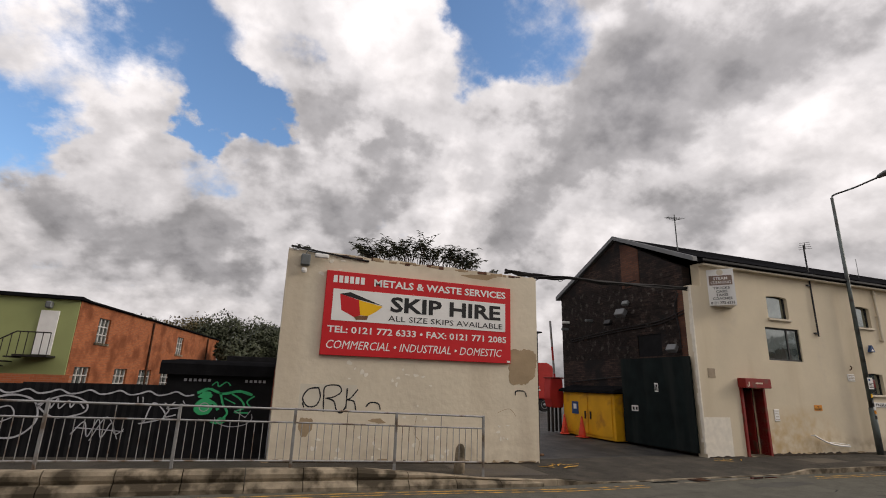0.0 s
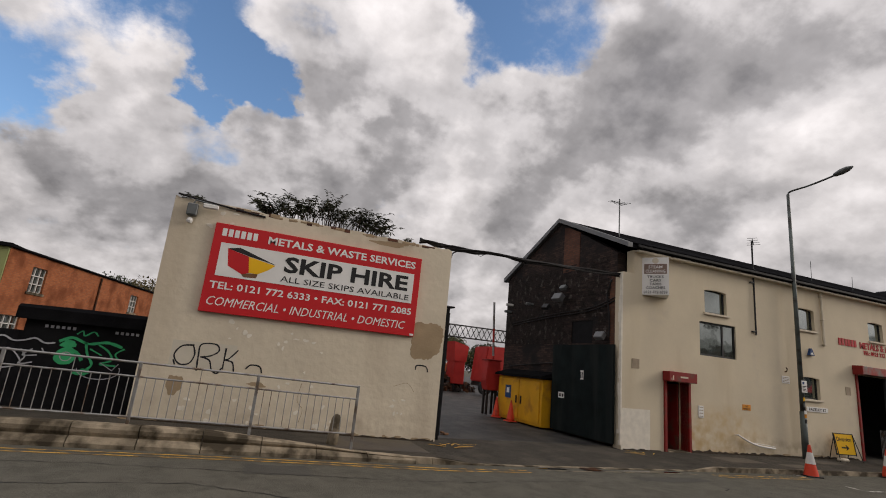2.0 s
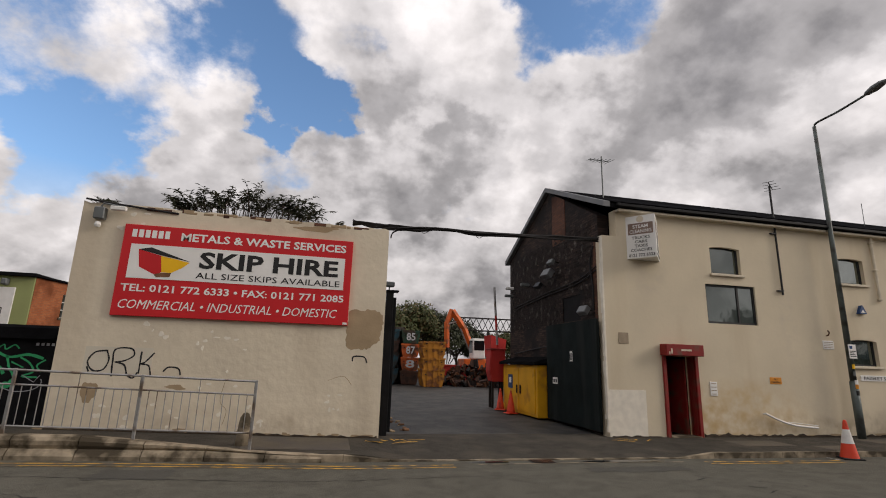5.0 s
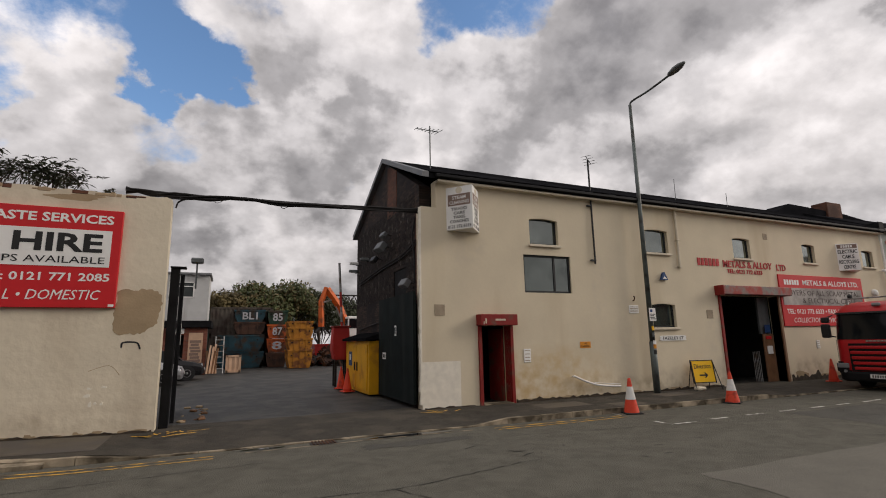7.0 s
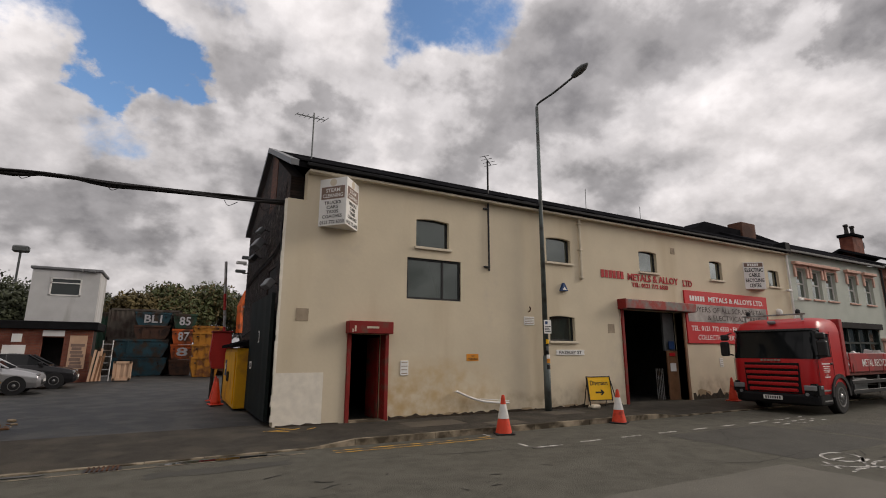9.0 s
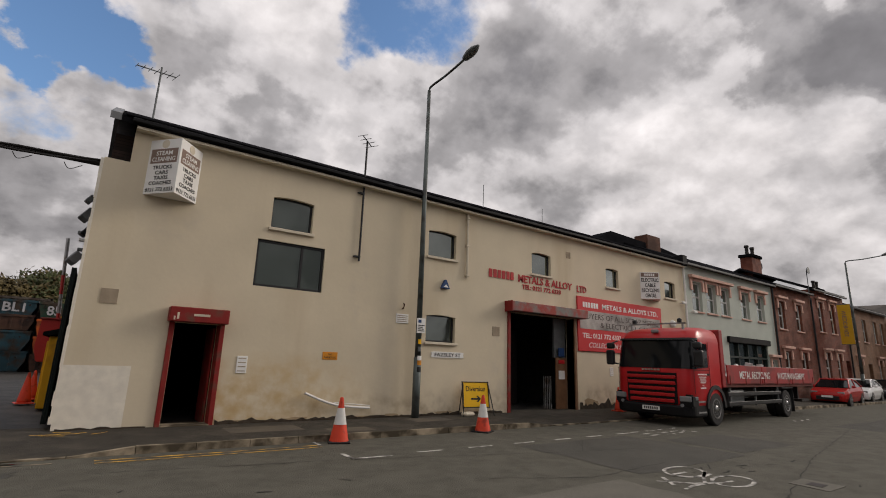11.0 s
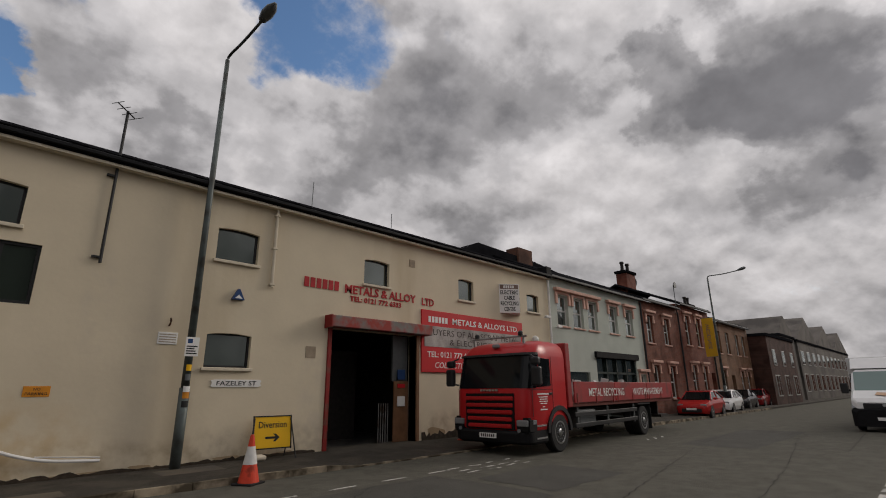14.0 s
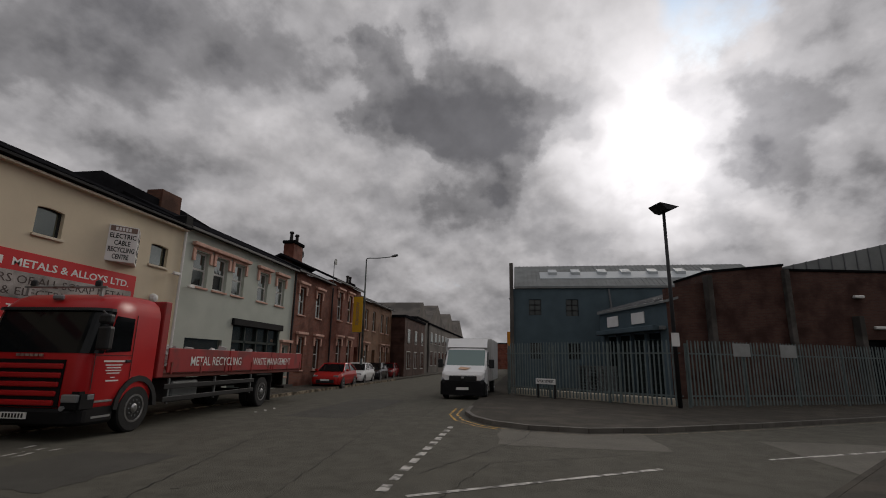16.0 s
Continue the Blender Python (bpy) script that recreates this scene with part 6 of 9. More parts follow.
# cable bridge over the yard mouth
br = thing("cable_bridge", 0, 0, 0, 0, "rusty steel angle carrying black cables across the yard mouth", "cables")
line = [(5.85, 12.34, 5.33), (6.8, 12.34, 5.28), (8.3, 12.36, 5.33), (10, 12.38, 5.37), (12.9, 12.42, 5.5)]
bm = B()
for a, b in zip(line, line[1:]):
    tube(bm, [a, b], 0.035, 6)
part("steel_angle", bm, M["cable"], br)
for k in range(6):
    bm = B()
    tube(bm, smooth_path([(p[0], p[1] + random.uniform(-0.07, 0.05), p[2] + random.uniform(-0.09, 0.04)) for p in [tuple(np.array(a) + (np.array(b) - np.array(a)) * u) for a, b in zip(line, line[1:]) for u in (0, 0.5)] + [line[-1]]], 3), 0.022, 6)
    part("cable", bm, M["cable"], br)
for x in (7.6, 9.1, 11.4, 12.2):
    bm = B()
    tube(bm, smooth_path([(x, 12.34, 5.3), (x + 0.1, 12.33, 5.18), (x + 0.3, 12.34, 5.3)]), 0.008, 5)
    part("loose_tie", bm, M["cable"], br)
bm = B()
tube(bm, smooth_path([(6.85, 12.4, 5.0), (6.9, 12.4, 5.15), (7.1, 12.38, 5.25)]), 0.02, 6)
part("cable", bm, M["cable"], br)

# ---- guard rail on the high kerb ----
rail = thing("guard_rail", 0, 0, 0, 0, "grey steel pedestrian guard rail along the kerb", "railing")
RY = 10.27


def rail_z(x):
    return 1.42 + 0.028 * (4.25 - x) if x > 0 else 1.54 + 0.018 * (0 - x)


POSTS = [4.23, 2.25, 0.22, -1.8, -3.8, -5.8, -7.8, -9.8, -11.8]
for a, b in zip(POSTS[1:], POSTS):
    for dz, r in ((0.0, 0.022), (-0.245, 0.018), (-0.93, 0.018)):
        bm = B()
        tube(bm, [(a, RY, rail_z(a) + dz), (b, RY, rail_z(b) + dz)], r, 6)
        part("rail", bm, M["galv"], rail)
    n = 14
    for i in range(1, n):
        x = a + (b - a) * i / n
        bm = B()
        tube(bm, [(x, RY, rail_z(x) - 0.93), (x, RY, rail_z(x) - 0.245)], 0.008, 6)
        part("baluster", bm, M["galv"], rail)
    for u in (0.5,):
        x = a + (b - a) * u
        bm = B()
        tube(bm, [(x, RY, rail_z(x) - 0.245), (x, RY, rail_z(x))], 0.008, 6)
        part("baluster", bm, M["galv"], rail)
for x in POSTS:
    bm = B()
    box(bm, x - 0.028, x + 0.028, RY - 0.02, RY + 0.02, trief(x)[7][1] - 0.08, rail_z(x) + 0.025, 0.006)
    part("post", bm, M["galv"], rail)
b = thing("bollard", 3.97, 11.0, pz(4.0) - 0.09, 0, "squat weathered concrete bollard leaning by the rail", "bollard")
bm = B()
lathe(bm, [(0.125, 0), (0.115, 0.45), (0.1, 0.6), (0.06, 0.68), (0.02, 0.7)], 14)
part("shaft", bm, M["kerb"], b, smooth=True)
b.matrix_world = pose(3.97, 11.0, pz(4.0) - 0.10, 0, 3, 0)

# ---- black hoarding ----
HY = 12.78
hd = thing("hoarding", 0, 0, 0, 0, "black corrugated hoarding covered with sprayed tags", "fence")
x = -15.0
while x < -2.45:
    bm = B()
    n = 12
    z0, z1 = pz(x) - 0.1, 1.86 + random.uniform(-0.02, 0.03)
    pts = [(x + 0.9 * i / n, HY - (0.02 if i % 2 else 0.0)) for i in range(n + 1)]
    lo = [bm.verts.new((*p, z0)) for p in pts]
    hi = [bm.verts.new((*p, z1 - (0.02 if i % 2 else 0))) for i, p in enumerate(pts)]
    lob = [bm.verts.new((p[0], p[1] + 0.012, z0)) for p in pts]
    hib = [bm.verts.new((p[0], p[1] + 0.012, z1)) for p in pts]
    for i in range(n):
        bm.faces.new((lo[i], lo[i + 1], hi[i + 1], hi[i]))
        bm.faces.new((lob[i], hib[i], hib[i + 1], lob[i + 1]))
        bm.faces.new((hi[i], hi[i + 1], hib[i + 1], hib[i]))
    part("sheet", bm, M["black"], hd)
    x += 0.902
sh = thing("black_shed", 0, 0, 0, 0, "low black shed with an overhanging felt roof beside the wall", "shed")
bm = B()
box(bm, -2.45, -0.17, HY - 0.02, 15.5, 0.1, 2.14)
part("front", bm, M["black"], sh)
bm = B()
prism(bm, [(12.6, 2.12), (15.8, 2.3), (15.8, 2.55), (12.7, 2.42), (12.6, 2.36)], "x", -2.6, -0.17)
part("roof", bm, M["roof"], sh)
wave = []
for i in range(9):
    x = -6.6 + i * 0.55
    wave += [(x, 1.74 - 0.0 * i), (x + 0.18, 1.66), (x + 0.36, 1.68)]
ribbon("graffiti", smooth_path(wave), 0.035, "spray_white", hd, HY - 0.03)
TAGS = [([(-5.6, 1.5), (-5.2, 1.62), (-4.8, 1.5), (-4.7, 1.1), (-5.0, 0.8), (-5.5, 0.82)], 0.04), ([(-5.5, 1.3), (-5.2, 1.4), (-5.1, 1.2), (-5.4, 1.05)], 0.03), ([(-4.75, 1.42), (-4.3, 1.62), (-3.9, 1.5), (-3.9, 1.28), (-4.4, 1.18), (-4.75, 1.42)], 0.035),
        ([(-4.7, 1.38), (-4.55, 1.56), (-4.5, 1.36), (-4.4, 1.56), (-4.35, 1.36), (-4.2, 1.52), (-4.15, 1.38), (-4.05, 1.5), (-3.9, 1.36)], 0.03), ([(-4.05, 0.85), (-3.85, 1.1), (-3.75, 0.8), (-3.6, 1.15), (-3.5, 0.78), (-3.35, 1.08), (-3.25, 0.85), (-3.1, 0.95)], 0.025), ([(-4.0, 0.98), (-3.6, 0.95), (-3.1, 0.9)], 0.02), ([(-3.7, 0.72), (-3.45, 1.2), (-3.2, 0.75)], 0.02),
        ([(-2.95, 1.62), (-2.93, 1.5)], 0.03), ([(-2.85, 1.62), (-2.83, 1.5)], 0.03), ([(-2.75, 1.1), (-2.62, 1.5), (-2.35, 1.2), (-2.85, 1.06)], 0.03), ([(-2.4, 1.5), (-2.3, 1.35), (-2.38, 1.2), (-2.15, 1.25)], 0.03), ([(-2.2, 1.52), (-2.35, 1.38), (-2.1, 1.4)], 0.025), ([(-2.05, 1.55), (-2.0, 1.48)], 0.025)]
for pts, w in TAGS:
    ribbon("graffiti", smooth_path(pts), w, "spray_white", hd, HY - 0.03)
for pts, w in (([(-1.78, 1.72), (-1.55, 1.82), (-1.25, 1.72), (-0.9, 1.78), (-0.6, 1.7)], 0.06), ([(-1.3, 1.75), (-1.22, 1.5), (-1.1, 1.3), (-1.2, 1.15)], 0.05), ([(-1.05, 1.72), (-0.85, 1.6), (-0.75, 1.42), (-0.95, 1.32), (-0.65, 1.3)], 0.04), ([(-1.62, 1.62), (-1.4, 1.5), (-1.3, 1.36)], 0.07), ([(-1.5, 1.9), (-1.4, 1.98), (-1.35, 1.88), (-1.2, 1.98), (-1.1, 1.9)], 0.03), ([(-0.55, 1.68), (-0.7, 1.55), (-0.6, 1.42)], 0.035), ([(-1.2, 1.62), (-0.95, 1.5)], 0.03)):
    ribbon("graffiti", smooth_path(pts), w, "spray_green", sh, HY - 0.022)
blotch("graffiti", -1.62, 1.42, 0.2, 0.17, "spray_green", sh, HY - 0.022, 0.002, 0.1)
blotch("graffiti", -1.6, 1.68, 0.16, 0.07, "spray_green", sh, HY - 0.022, 0.002, 0.3)
blotch("graffiti", -1.25, 1.12, 0.14, 0.07, "spray_green", sh, HY - 0.022, 0.002, 0.4)
for pts in (ring_pts(-1.6, 1.42, 0.1, 0.09), ring_pts(-0.95, 1.2, 0.4, 0.2, 180, 380), [(-0.95, 1.35), (-0.7, 1.2), (-0.6, 1.35)]):
    ribbon("graffiti", pts, 0.018, "spray_white", sh, HY - 0.026)
text_lines(sh, on_wall(-2.1, 1.98, HY - 0.021), [(0.1 * i, 0, 0.06, 0.06) for i in range(6)] + [(1.3 + 0.1 * i, 0, 0.06, 0.06) for i in range(5)], "spray_white")

# ---- orange brick block behind the hoarding ----
ob = thing("brick_block", 0, 0, 0, 0, "orange brick workshop block with an olive rendered end", "building")
P0, P1 = Vector((-8.5, 27, 0)), Vector((-4.0, 50, 0))
dv = (P1 - P0).normalized()
nv = Vector((dv.y, -dv.x, 0))
TF = Matrix(((dv.x, nv.x * -1, 0, P0.x), (dv.y, nv.y * -1, 0, P0.y), (0, 0, 1, 0), (0, 0, 0, 1)))
L = (P1 - P0).length
UP = [(1.9, 3.1, 3.55, 4.75), (13.0, 14.3, 3.55, 4.75)]
LOW = [(0.6, 2.0, 1.2, 2.35), (4.5, 6.0, 1.2, 2.35), (7.6, 9.4, 1.2, 2.35), (11.0, 13.0, 1.2, 2.35)]
bm = B()
wall_holes(bm, 0, L, 0, 5.3, 0, 0.3, UP + LOW)
o = part("brick_wall", bm, M["orangebrick"], ob)
o.matrix_basis = TF
for a, b, c, d_ in UP + LOW:
    bm = B()
    for i in range(4):
        xx = a + (b - a) * i / 3
        box(bm, xx - 0.03, xx + 0.03, 0.1, 0.16, c, d_)
    for i in range(4):
        zz = c + (d_ - c) * i / 3
        box(bm, a, b, 0.1, 0.15, zz - 0.025, zz + 0.025)
    part("window_frame", bm, M["sash"], ob).matrix_basis = TF
    bm = B()
    box(bm, a, b, 0.17, 0.18, c, d_)
    part("pane", bm, M["dark_window"], ob).matrix_basis = TF
    bm = B()
    box(bm, a - 0.1, b + 0.1, -0.06, 0.1, c - 0.12, c - 0.003)
    part("window_sill", bm, M["kerb"], ob).matrix_basis = TF
for xx in (8.4, 20.0):
    bm = B()
    tube(bm, [(xx, -0.07, 0), (xx, -0.07, 5.2)], 0.06, 6)
    part("downpipe", bm, M["rust"], ob).matrix_basis = TF
bm = B()
box(bm, -0.2, L + 0.2, -0.15, 8, 5.3, 5.4, 0.02)
part("roof", bm, M["roof"], ob).matrix_basis = TF
bm = B()
box(bm, -20, -8.52, 26.9, 27.3, 0, 5.3)
part("end_wall", bm, M["olive"], ob, "olive green rendered end wall")
bm = B()
box(bm, -20, -8.4, 26.7, 30, 5.3, 5.46)
part("end_roof", bm, M["roof"], ob)
bm = B()
box(bm, -9.9, -9.2, 26.82, 26.9, 2.8, 4.75, 0.01)
part("end_door", bm, M["white_paint"], ob)
bm = B()
box(bm, -9.75, -9.5, 26.6, 26.9, 4.85, 5.15, 0.04)
part("door_lamp", bm, M["grey_metal"], ob)
bm = B()
for i in range(9):
    box(bm, -10.2 - 0.28 * i - 0.28, -10.2 - 0.28 * i, 25.8, 26.8, 2.62 - 0.19 * i, 2.68 - 0.19 * i)
box(bm, -10.2, -9.0, 25.8, 26.88, 2.68, 2.76)
part("stair", bm, M["iron"], ob, "black iron outside stair")
bm = B()
tube(bm, [(-9.0, 25.8, 3.7), (-10.2, 25.8, 3.7), (-12.7, 25.8, 2.0)], 0.03, 6)
for i in range(14):
    xx = -9.0 - i * 0.27
    zt = 3.7 if xx > -10.2 else 3.7 - (-10.2 - xx) * 0.68
    tube(bm, [(xx, 25.8, zt - 1.0), (xx, 25.8, zt)], 0.018, 5)
part("stair_rail", bm, M["iron"], ob)
bm = B()
wall_holes(bm, -22, -7.2, 0, 1.98, 23, 23.3, [])
tagged(part("wall_low", bm, M["orange_low"]), "low orange brick yard wall behind the hoarding", "wall", kind="structure")


# ---- yard gates ----
def gate(name, label, hinge, leaf_dir, length, z0, z1, face, key="gate_dark"):
    """A sheeted leaf. hinge: (x, y); leaf_dir: degrees from +x; face +1 or -1: the side that carries the frame."""
    g = thing(name, hinge[0], hinge[1], 0, leaf_dir, label, "gate")
    bm = B()
    box(bm, 0, length, -0.015, 0.015, z0, z1)
    part("sheet", bm, M[key], g)
    for a in ((0, length, z0, z0 + 0.09), (0, length, z1 - 0.09, z1), (0, 0.09, z0 + 0.09, z1 - 0.09), (length - 0.09, length, z0 + 0.09, z1 - 0.09), (length * 0.5 - 0.04, length * 0.5 + 0.04, z0 + 0.09, z1 - 0.09)):
        bm = B()
        ys = (0.017, 0.07) if face > 0 else (-0.07, -0.017)
        box(bm, a[0], a[1], ys[0], ys[1], a[2], a[3], 0.006)
        part("frame_bar", bm, M[key], g)
    return g


g = gate("yard_gate", "dark steel sheet gate folded back against the gable", (12.68, 12.5), 90, 3.3, 0.24, 3.22, -1)
for y0, z0, w, h, key in ((1.45, 2.05, 0.16, 0.3, "white_sign"), (2.5, 1.35, 0.34, 0.2, "white_sign")):
    bm = B()
    box(bm, y0, y0 + w, 0.016, 0.024, z0, z0 + h)
    part("notice", bm, M[key], g)
    bm = B()
    for k in range(2):
        box(bm, y0 + 0.03 + k * w * 0.45, y0 + 0.03 + k * w * 0.45 + w * 0.3, 0.0245, 0.027, z0 + 0.04, z0 + h - 0.05)
    part("print", bm, M["sign_black"], g)
post = thing("gate_post", 6.93, 12.62, 0, 0, "black steel gate post behind the old wall", "post")
bm = B()
box(bm, -0.09, 0.09, -0.09, 0.09, 0.0, 3.62, 0.01)
part("shaft", bm, M["black"], post)
bm = B()
box(bm, -0.1, 0.22, -0.12, 0.12, 3.62, 3.66, 0.005)
part("cap", bm, M["black"], post)
g = gate("yard_gate", "black steel sheet gate with safety notices, folded open", (7.05, 12.72), 95, 3.0, 0.2, 3.5, -1, "black")
for y0, z0, w, h, key in ((2.3, 1.6, 0.5, 0.42, "red_sign"), (2.3, 2.1, 0.5, 0.6, "white_sign"), (2.3, 2.75, 0.5, 0.5, "red_sign"), (1.5, 1.9, 0.6, 0.75, "white_sign"), (0.8, 1.9, 0.45, 0.5, "white_sign")):
    bm = B()
    box(bm, y0, y0 + w, -0.09, -0.072, z0, z0 + h)
    part("notice", bm, M[key], g)
    bm = B()
    for k in range(4):
        box(bm, y0 + 0.06, y0 + w - 0.08, -0.094, -0.0905, z0 + 0.06 + k * (h - 0.1) / 4, z0 + 0.06 + k * (h - 0.1) / 4 + 0.04)
    part("print", bm, M["sign_black" if key == "white_sign" else "white_sign"], g)
l = thing("floodlight", 7.2, 15.4, 3.45, 0, "small floodlight on a pole above the gate", "lamp")
bm = B()
tube(bm, [(0, 0, 0), (0, 0, 0.75)], 0.025, 6)
part("pole", bm, M["grey_metal"], l)
bm = B()
box(bm, -0.16, 0.16, -0.1, 0.1, 0.72, 0.88, 0.03)
part("head", bm, M["grey_metal"], l)
# rubble and timber at the foot of the gate
for i in range(16):
    bm = B()
    x, y = 7.25 + random.uniform(-0.1, 0.5), 13.2 + random.uniform(0, 3.1)
    s = random.uniform(0.03, 0.10)
    box(bm, -s, s, -s * 0.6, s * 0.6, 0, s * 0.7, s * 0.2)
    o = part("rubble", bm, M["bare" if i % 2 else "wood"])
    o.matrix_basis = pose(x, y, pz(8) + 0.005 * (y - 12.9) - 0.01, 0, 0, random.uniform(0, 180))
    tagged(o, "lump of broken rubble lying by the gate", "rubble", "rubble by the gate")

# yellow cabinet against the gable
c = thing("yellow_cabinet", 0, 0, 0, 0, "long yellow steel cabinet with black lid against the gable", "cabinet")
bm = B()
box(bm, 12.38, 12.92, 15.95, 19.35, 0.2, 1.92, 0.02)
part("body", bm, M["yellow_box"], c)
for y0, y1 in ((16.1, 17.55), (17.6, 19.1)):
    bm = B()
    box(bm, 12.345, 12.378, y0, y1, 0.32, 1.8, 0.008)
    dd = part("door", bm, M["yellow_box"], c)
    bm = B()
    box(bm, 12.31, 12.344, y1 - 0.2 if y0 < 17 else y0 + 0.1, y1 - 0.12 if y0 < 17 else y0 + 0.18, 0.9, 1.2, 0.01)
    part("handle", bm, M["iron"], dd)
bm = B()
prism(bm, [(12.25, 1.93), (12.93, 2.02), (12.93, 2.22), (12.25, 2.02)], "y", 15.85, 19.5)
part("lid", bm, M["roof"], c)
bm = B()
box(bm, 12.33, 12.344, 18.2, 18.65, 1.05, 1.55)
part("notice", bm, M["blue"], c)
bm = B()
box(bm, 12.326, 12.33, 18.32, 18.53, 1.25, 1.45)
part("emblem", bm, M["white_sign"], c)
# lights and cameras on the gable
for y, z, s, key in ((15.6, 5.0, 0.22, "lead"), (15.3, 5.35, 0.14, "grey_metal"), (16.4, 4.7, 0.16, "black_plastic"), (13.15, 3.5, 0.18, "lead")):
    l = thing("floodlight", 12.95, y, z, 0, "weathered floodlight on the black gable", "lamp")
    bm = B()
    tube(bm, [(0, 0, 0), (-0.22, 0, 0.04)], 0.02, 6)
    part("bracket", bm, M["iron"], l)
    bm = B()
    box(bm, -s * 0.5, s * 0.5, -s, s, -s * 0.7, s * 0.7, 0.02)
    place(bm, pose(-0.3, 0, 0, 0, 35, 10))
    part("head", bm, M[key], l)
for y, z in ((19.3, 4.95), (19.4, 4.65), (17.6, 4.85)):
    l = thing("security_camera", 12.95, y, z, 0, "white security camera on the gable", "camera")
    bm = B()
    tube(bm, [(0, 0, 0), (-0.25, 0, -0.02)], 0.018, 6)
    part("bracket", bm, M["iron"], l)
    bm = B()
    box(bm, -0.5, -0.15, -0.06, 0.06, 0, 0.11, 0.02)
    part("body", bm, M["white_paint" if z > 4.9 else "grey_metal"], l)


def cone_at(x, y, z, h=0.75, band=True, tilt=0, label="orange traffic cone with white band", group="traffic cones"):
    c = thing("traffic_cone", x, y, z, random.uniform(0, 90), label, "traffic cone", group)
    bm = B()
    box(bm, -0.19 * h / 0.75, 0.19 * h / 0.75, -0.19 * h / 0.75, 0.19 * h / 0.75, 0, 0.035, 0.012)
    part("base", bm, M["rubber" if band else "cone"], c)
    k = h / 0.75
    bm = B()
    if band:
        lathe(bm, [(0.165 * k, 0.035), (0.155 * k, 0.08), (0.108 * k, 0.30 * k)], 28)
        part("lower_body", bm, M["cone"], c)
        bm = B()
        lathe(bm, [(0.112 * k, 0.30 * k), (0.060 * k, 0.57 * k)], 28)
        part("reflective_band", bm, M["cone_band"], c)
        bm = B()
        lathe(bm, [(0.058 * k, 0.57 * k), (0.032 * k, 0.73 * k), (0.022 * k, h)], 28)
        part("tip", bm, M["cone"], c)
    else:
        lathe(bm, [(0.15 * k, 0.035), (0.14 * k, 0.1), (0.03 * k, 0.96 * h), (0.02 * k, h)], 18)
        part("body", bm, M["cone"], c, smooth=True)
    return c


for x, y in ((12.05, 17.6), (12.1, 18.9)):
    cone_at(x, y, 0.17 + 0.005 * (y - 12.9), 0.8, False, label="dirty orange cone beside the yellow cabinet")
# raised barrier
b = thing("barrier", 12.25, 19.9, 0.2, 0, "raised yard barrier arm beside a red hopper on legs", "barrier")
for lx, ly in ((-0.2, -0.16), (0.2, -0.16), (-0.2, 0.16), (0.2, 0.16)):
    bm = B()
    box(bm, lx - 0.045, lx + 0.045, ly - 0.045, ly + 0.045, 0, 1.12, 0.008)
    part("leg", bm, M["iron"], b)
bm = B()
prism(bm, [(-0.26, 1.02), (0.30, 1.02), (0.36, 1.35), (0.30, 2.28), (-0.30, 2.34), (-0.36, 1.45)], "y", -0.28, 0.28)
bmesh.ops.bevel(bm, geom=bm.edges[:], offset=0.03, segments=2, affect="EDGES")
part("hopper", bm, M["red_plant"], b)
bm = B()
box(bm, -0.34, 0.34, -0.32, 0.32, 2.28, 2.34, 0.01)
part("lid", bm, M["red_door"], b)
for i in range(6):
    bm = B()
    tube(bm, [(0.12 - 0.012 * i * 3, 0, 1.3 + i * 0.6), (0.12 - 0.012 * (i + 1) * 3, 0, 1.3 + (i + 1) * 0.6)], 0.05, 8)
    part("arm_section", bm, M["galv" if i % 2 == 0 or i > 3 else "red_plant"], b)


def skip(name, x, y, z, w, d, h, key, label, num="", group="stacked skips", rz=0):
    """A waste skip: sloping ends, lip and ribs; its long side looks to -y."""
    s = thing(name, x, y, z, rz, label, "skip", group)
    e = w * 0.1
    bm = B()
    prism(bm, [(e, 0), (w - e, 0), (w, h * 0.55), (w, h), (0, h), (0, h * 0.55)], "y", 0, d)
    part("body", bm, M[key], s)
    bm = B()
    for a in ((-0.03, w + 0.03, -0.05, 0.0), (-0.03, w + 0.03, d, d + 0.05), (-0.05, 0, 0, d), (w, w + 0.05, 0, d)):
        box(bm, a[0], a[1], a[2], a[3], h - 0.1, h + 0.02)
    part("lip", bm, M[key], s)
    for i in range(3):
        bm = B()
        xx = w * (0.25 + 0.25 * i)
        box(bm, xx - 0.04, xx + 0.04, -0.045, -0.002, 0.02, h - 0.1)
        part("rib", bm, M[key], s)
    bm = B()
    tube(bm, [(w * 0.15, -0.12, h * 0.7), (w * 0.15, 0, h * 0.7)], 0.05, 6)
    tube(bm, [(w * 0.85, -0.12, h * 0.7), (w * 0.85, 0, h * 0.7)], 0.05, 6)
    part("lifting_lug", bm, M["iron"], s)
    if num:
        letters("lettering", num, "spray_white", s, on_wall(w * 0.25, h * 0.22, -0.05), w * 0.5, h * 0.6, 0.004, bold=0.02)
    return s


YG = 0.29
# left stack: blue and rusty skips
for z, key, nm in ((0, "skip_blue", ""), (1.15, "skip_blue", ""), (2.3, "skip_rust", ""), (3.15, "skip_blue", "BL1")):
    skip("waste_skip", 7.5 if z < 2 else 8.5, 37.6, YG + z, 3.0 if z < 2 else 2.0, 1.6, 1.1 if z < 2 else 0.85, key, "dented blue waste skip in a stack" if key == "skip_blue" else "rusty waste skip in a stack", nm)
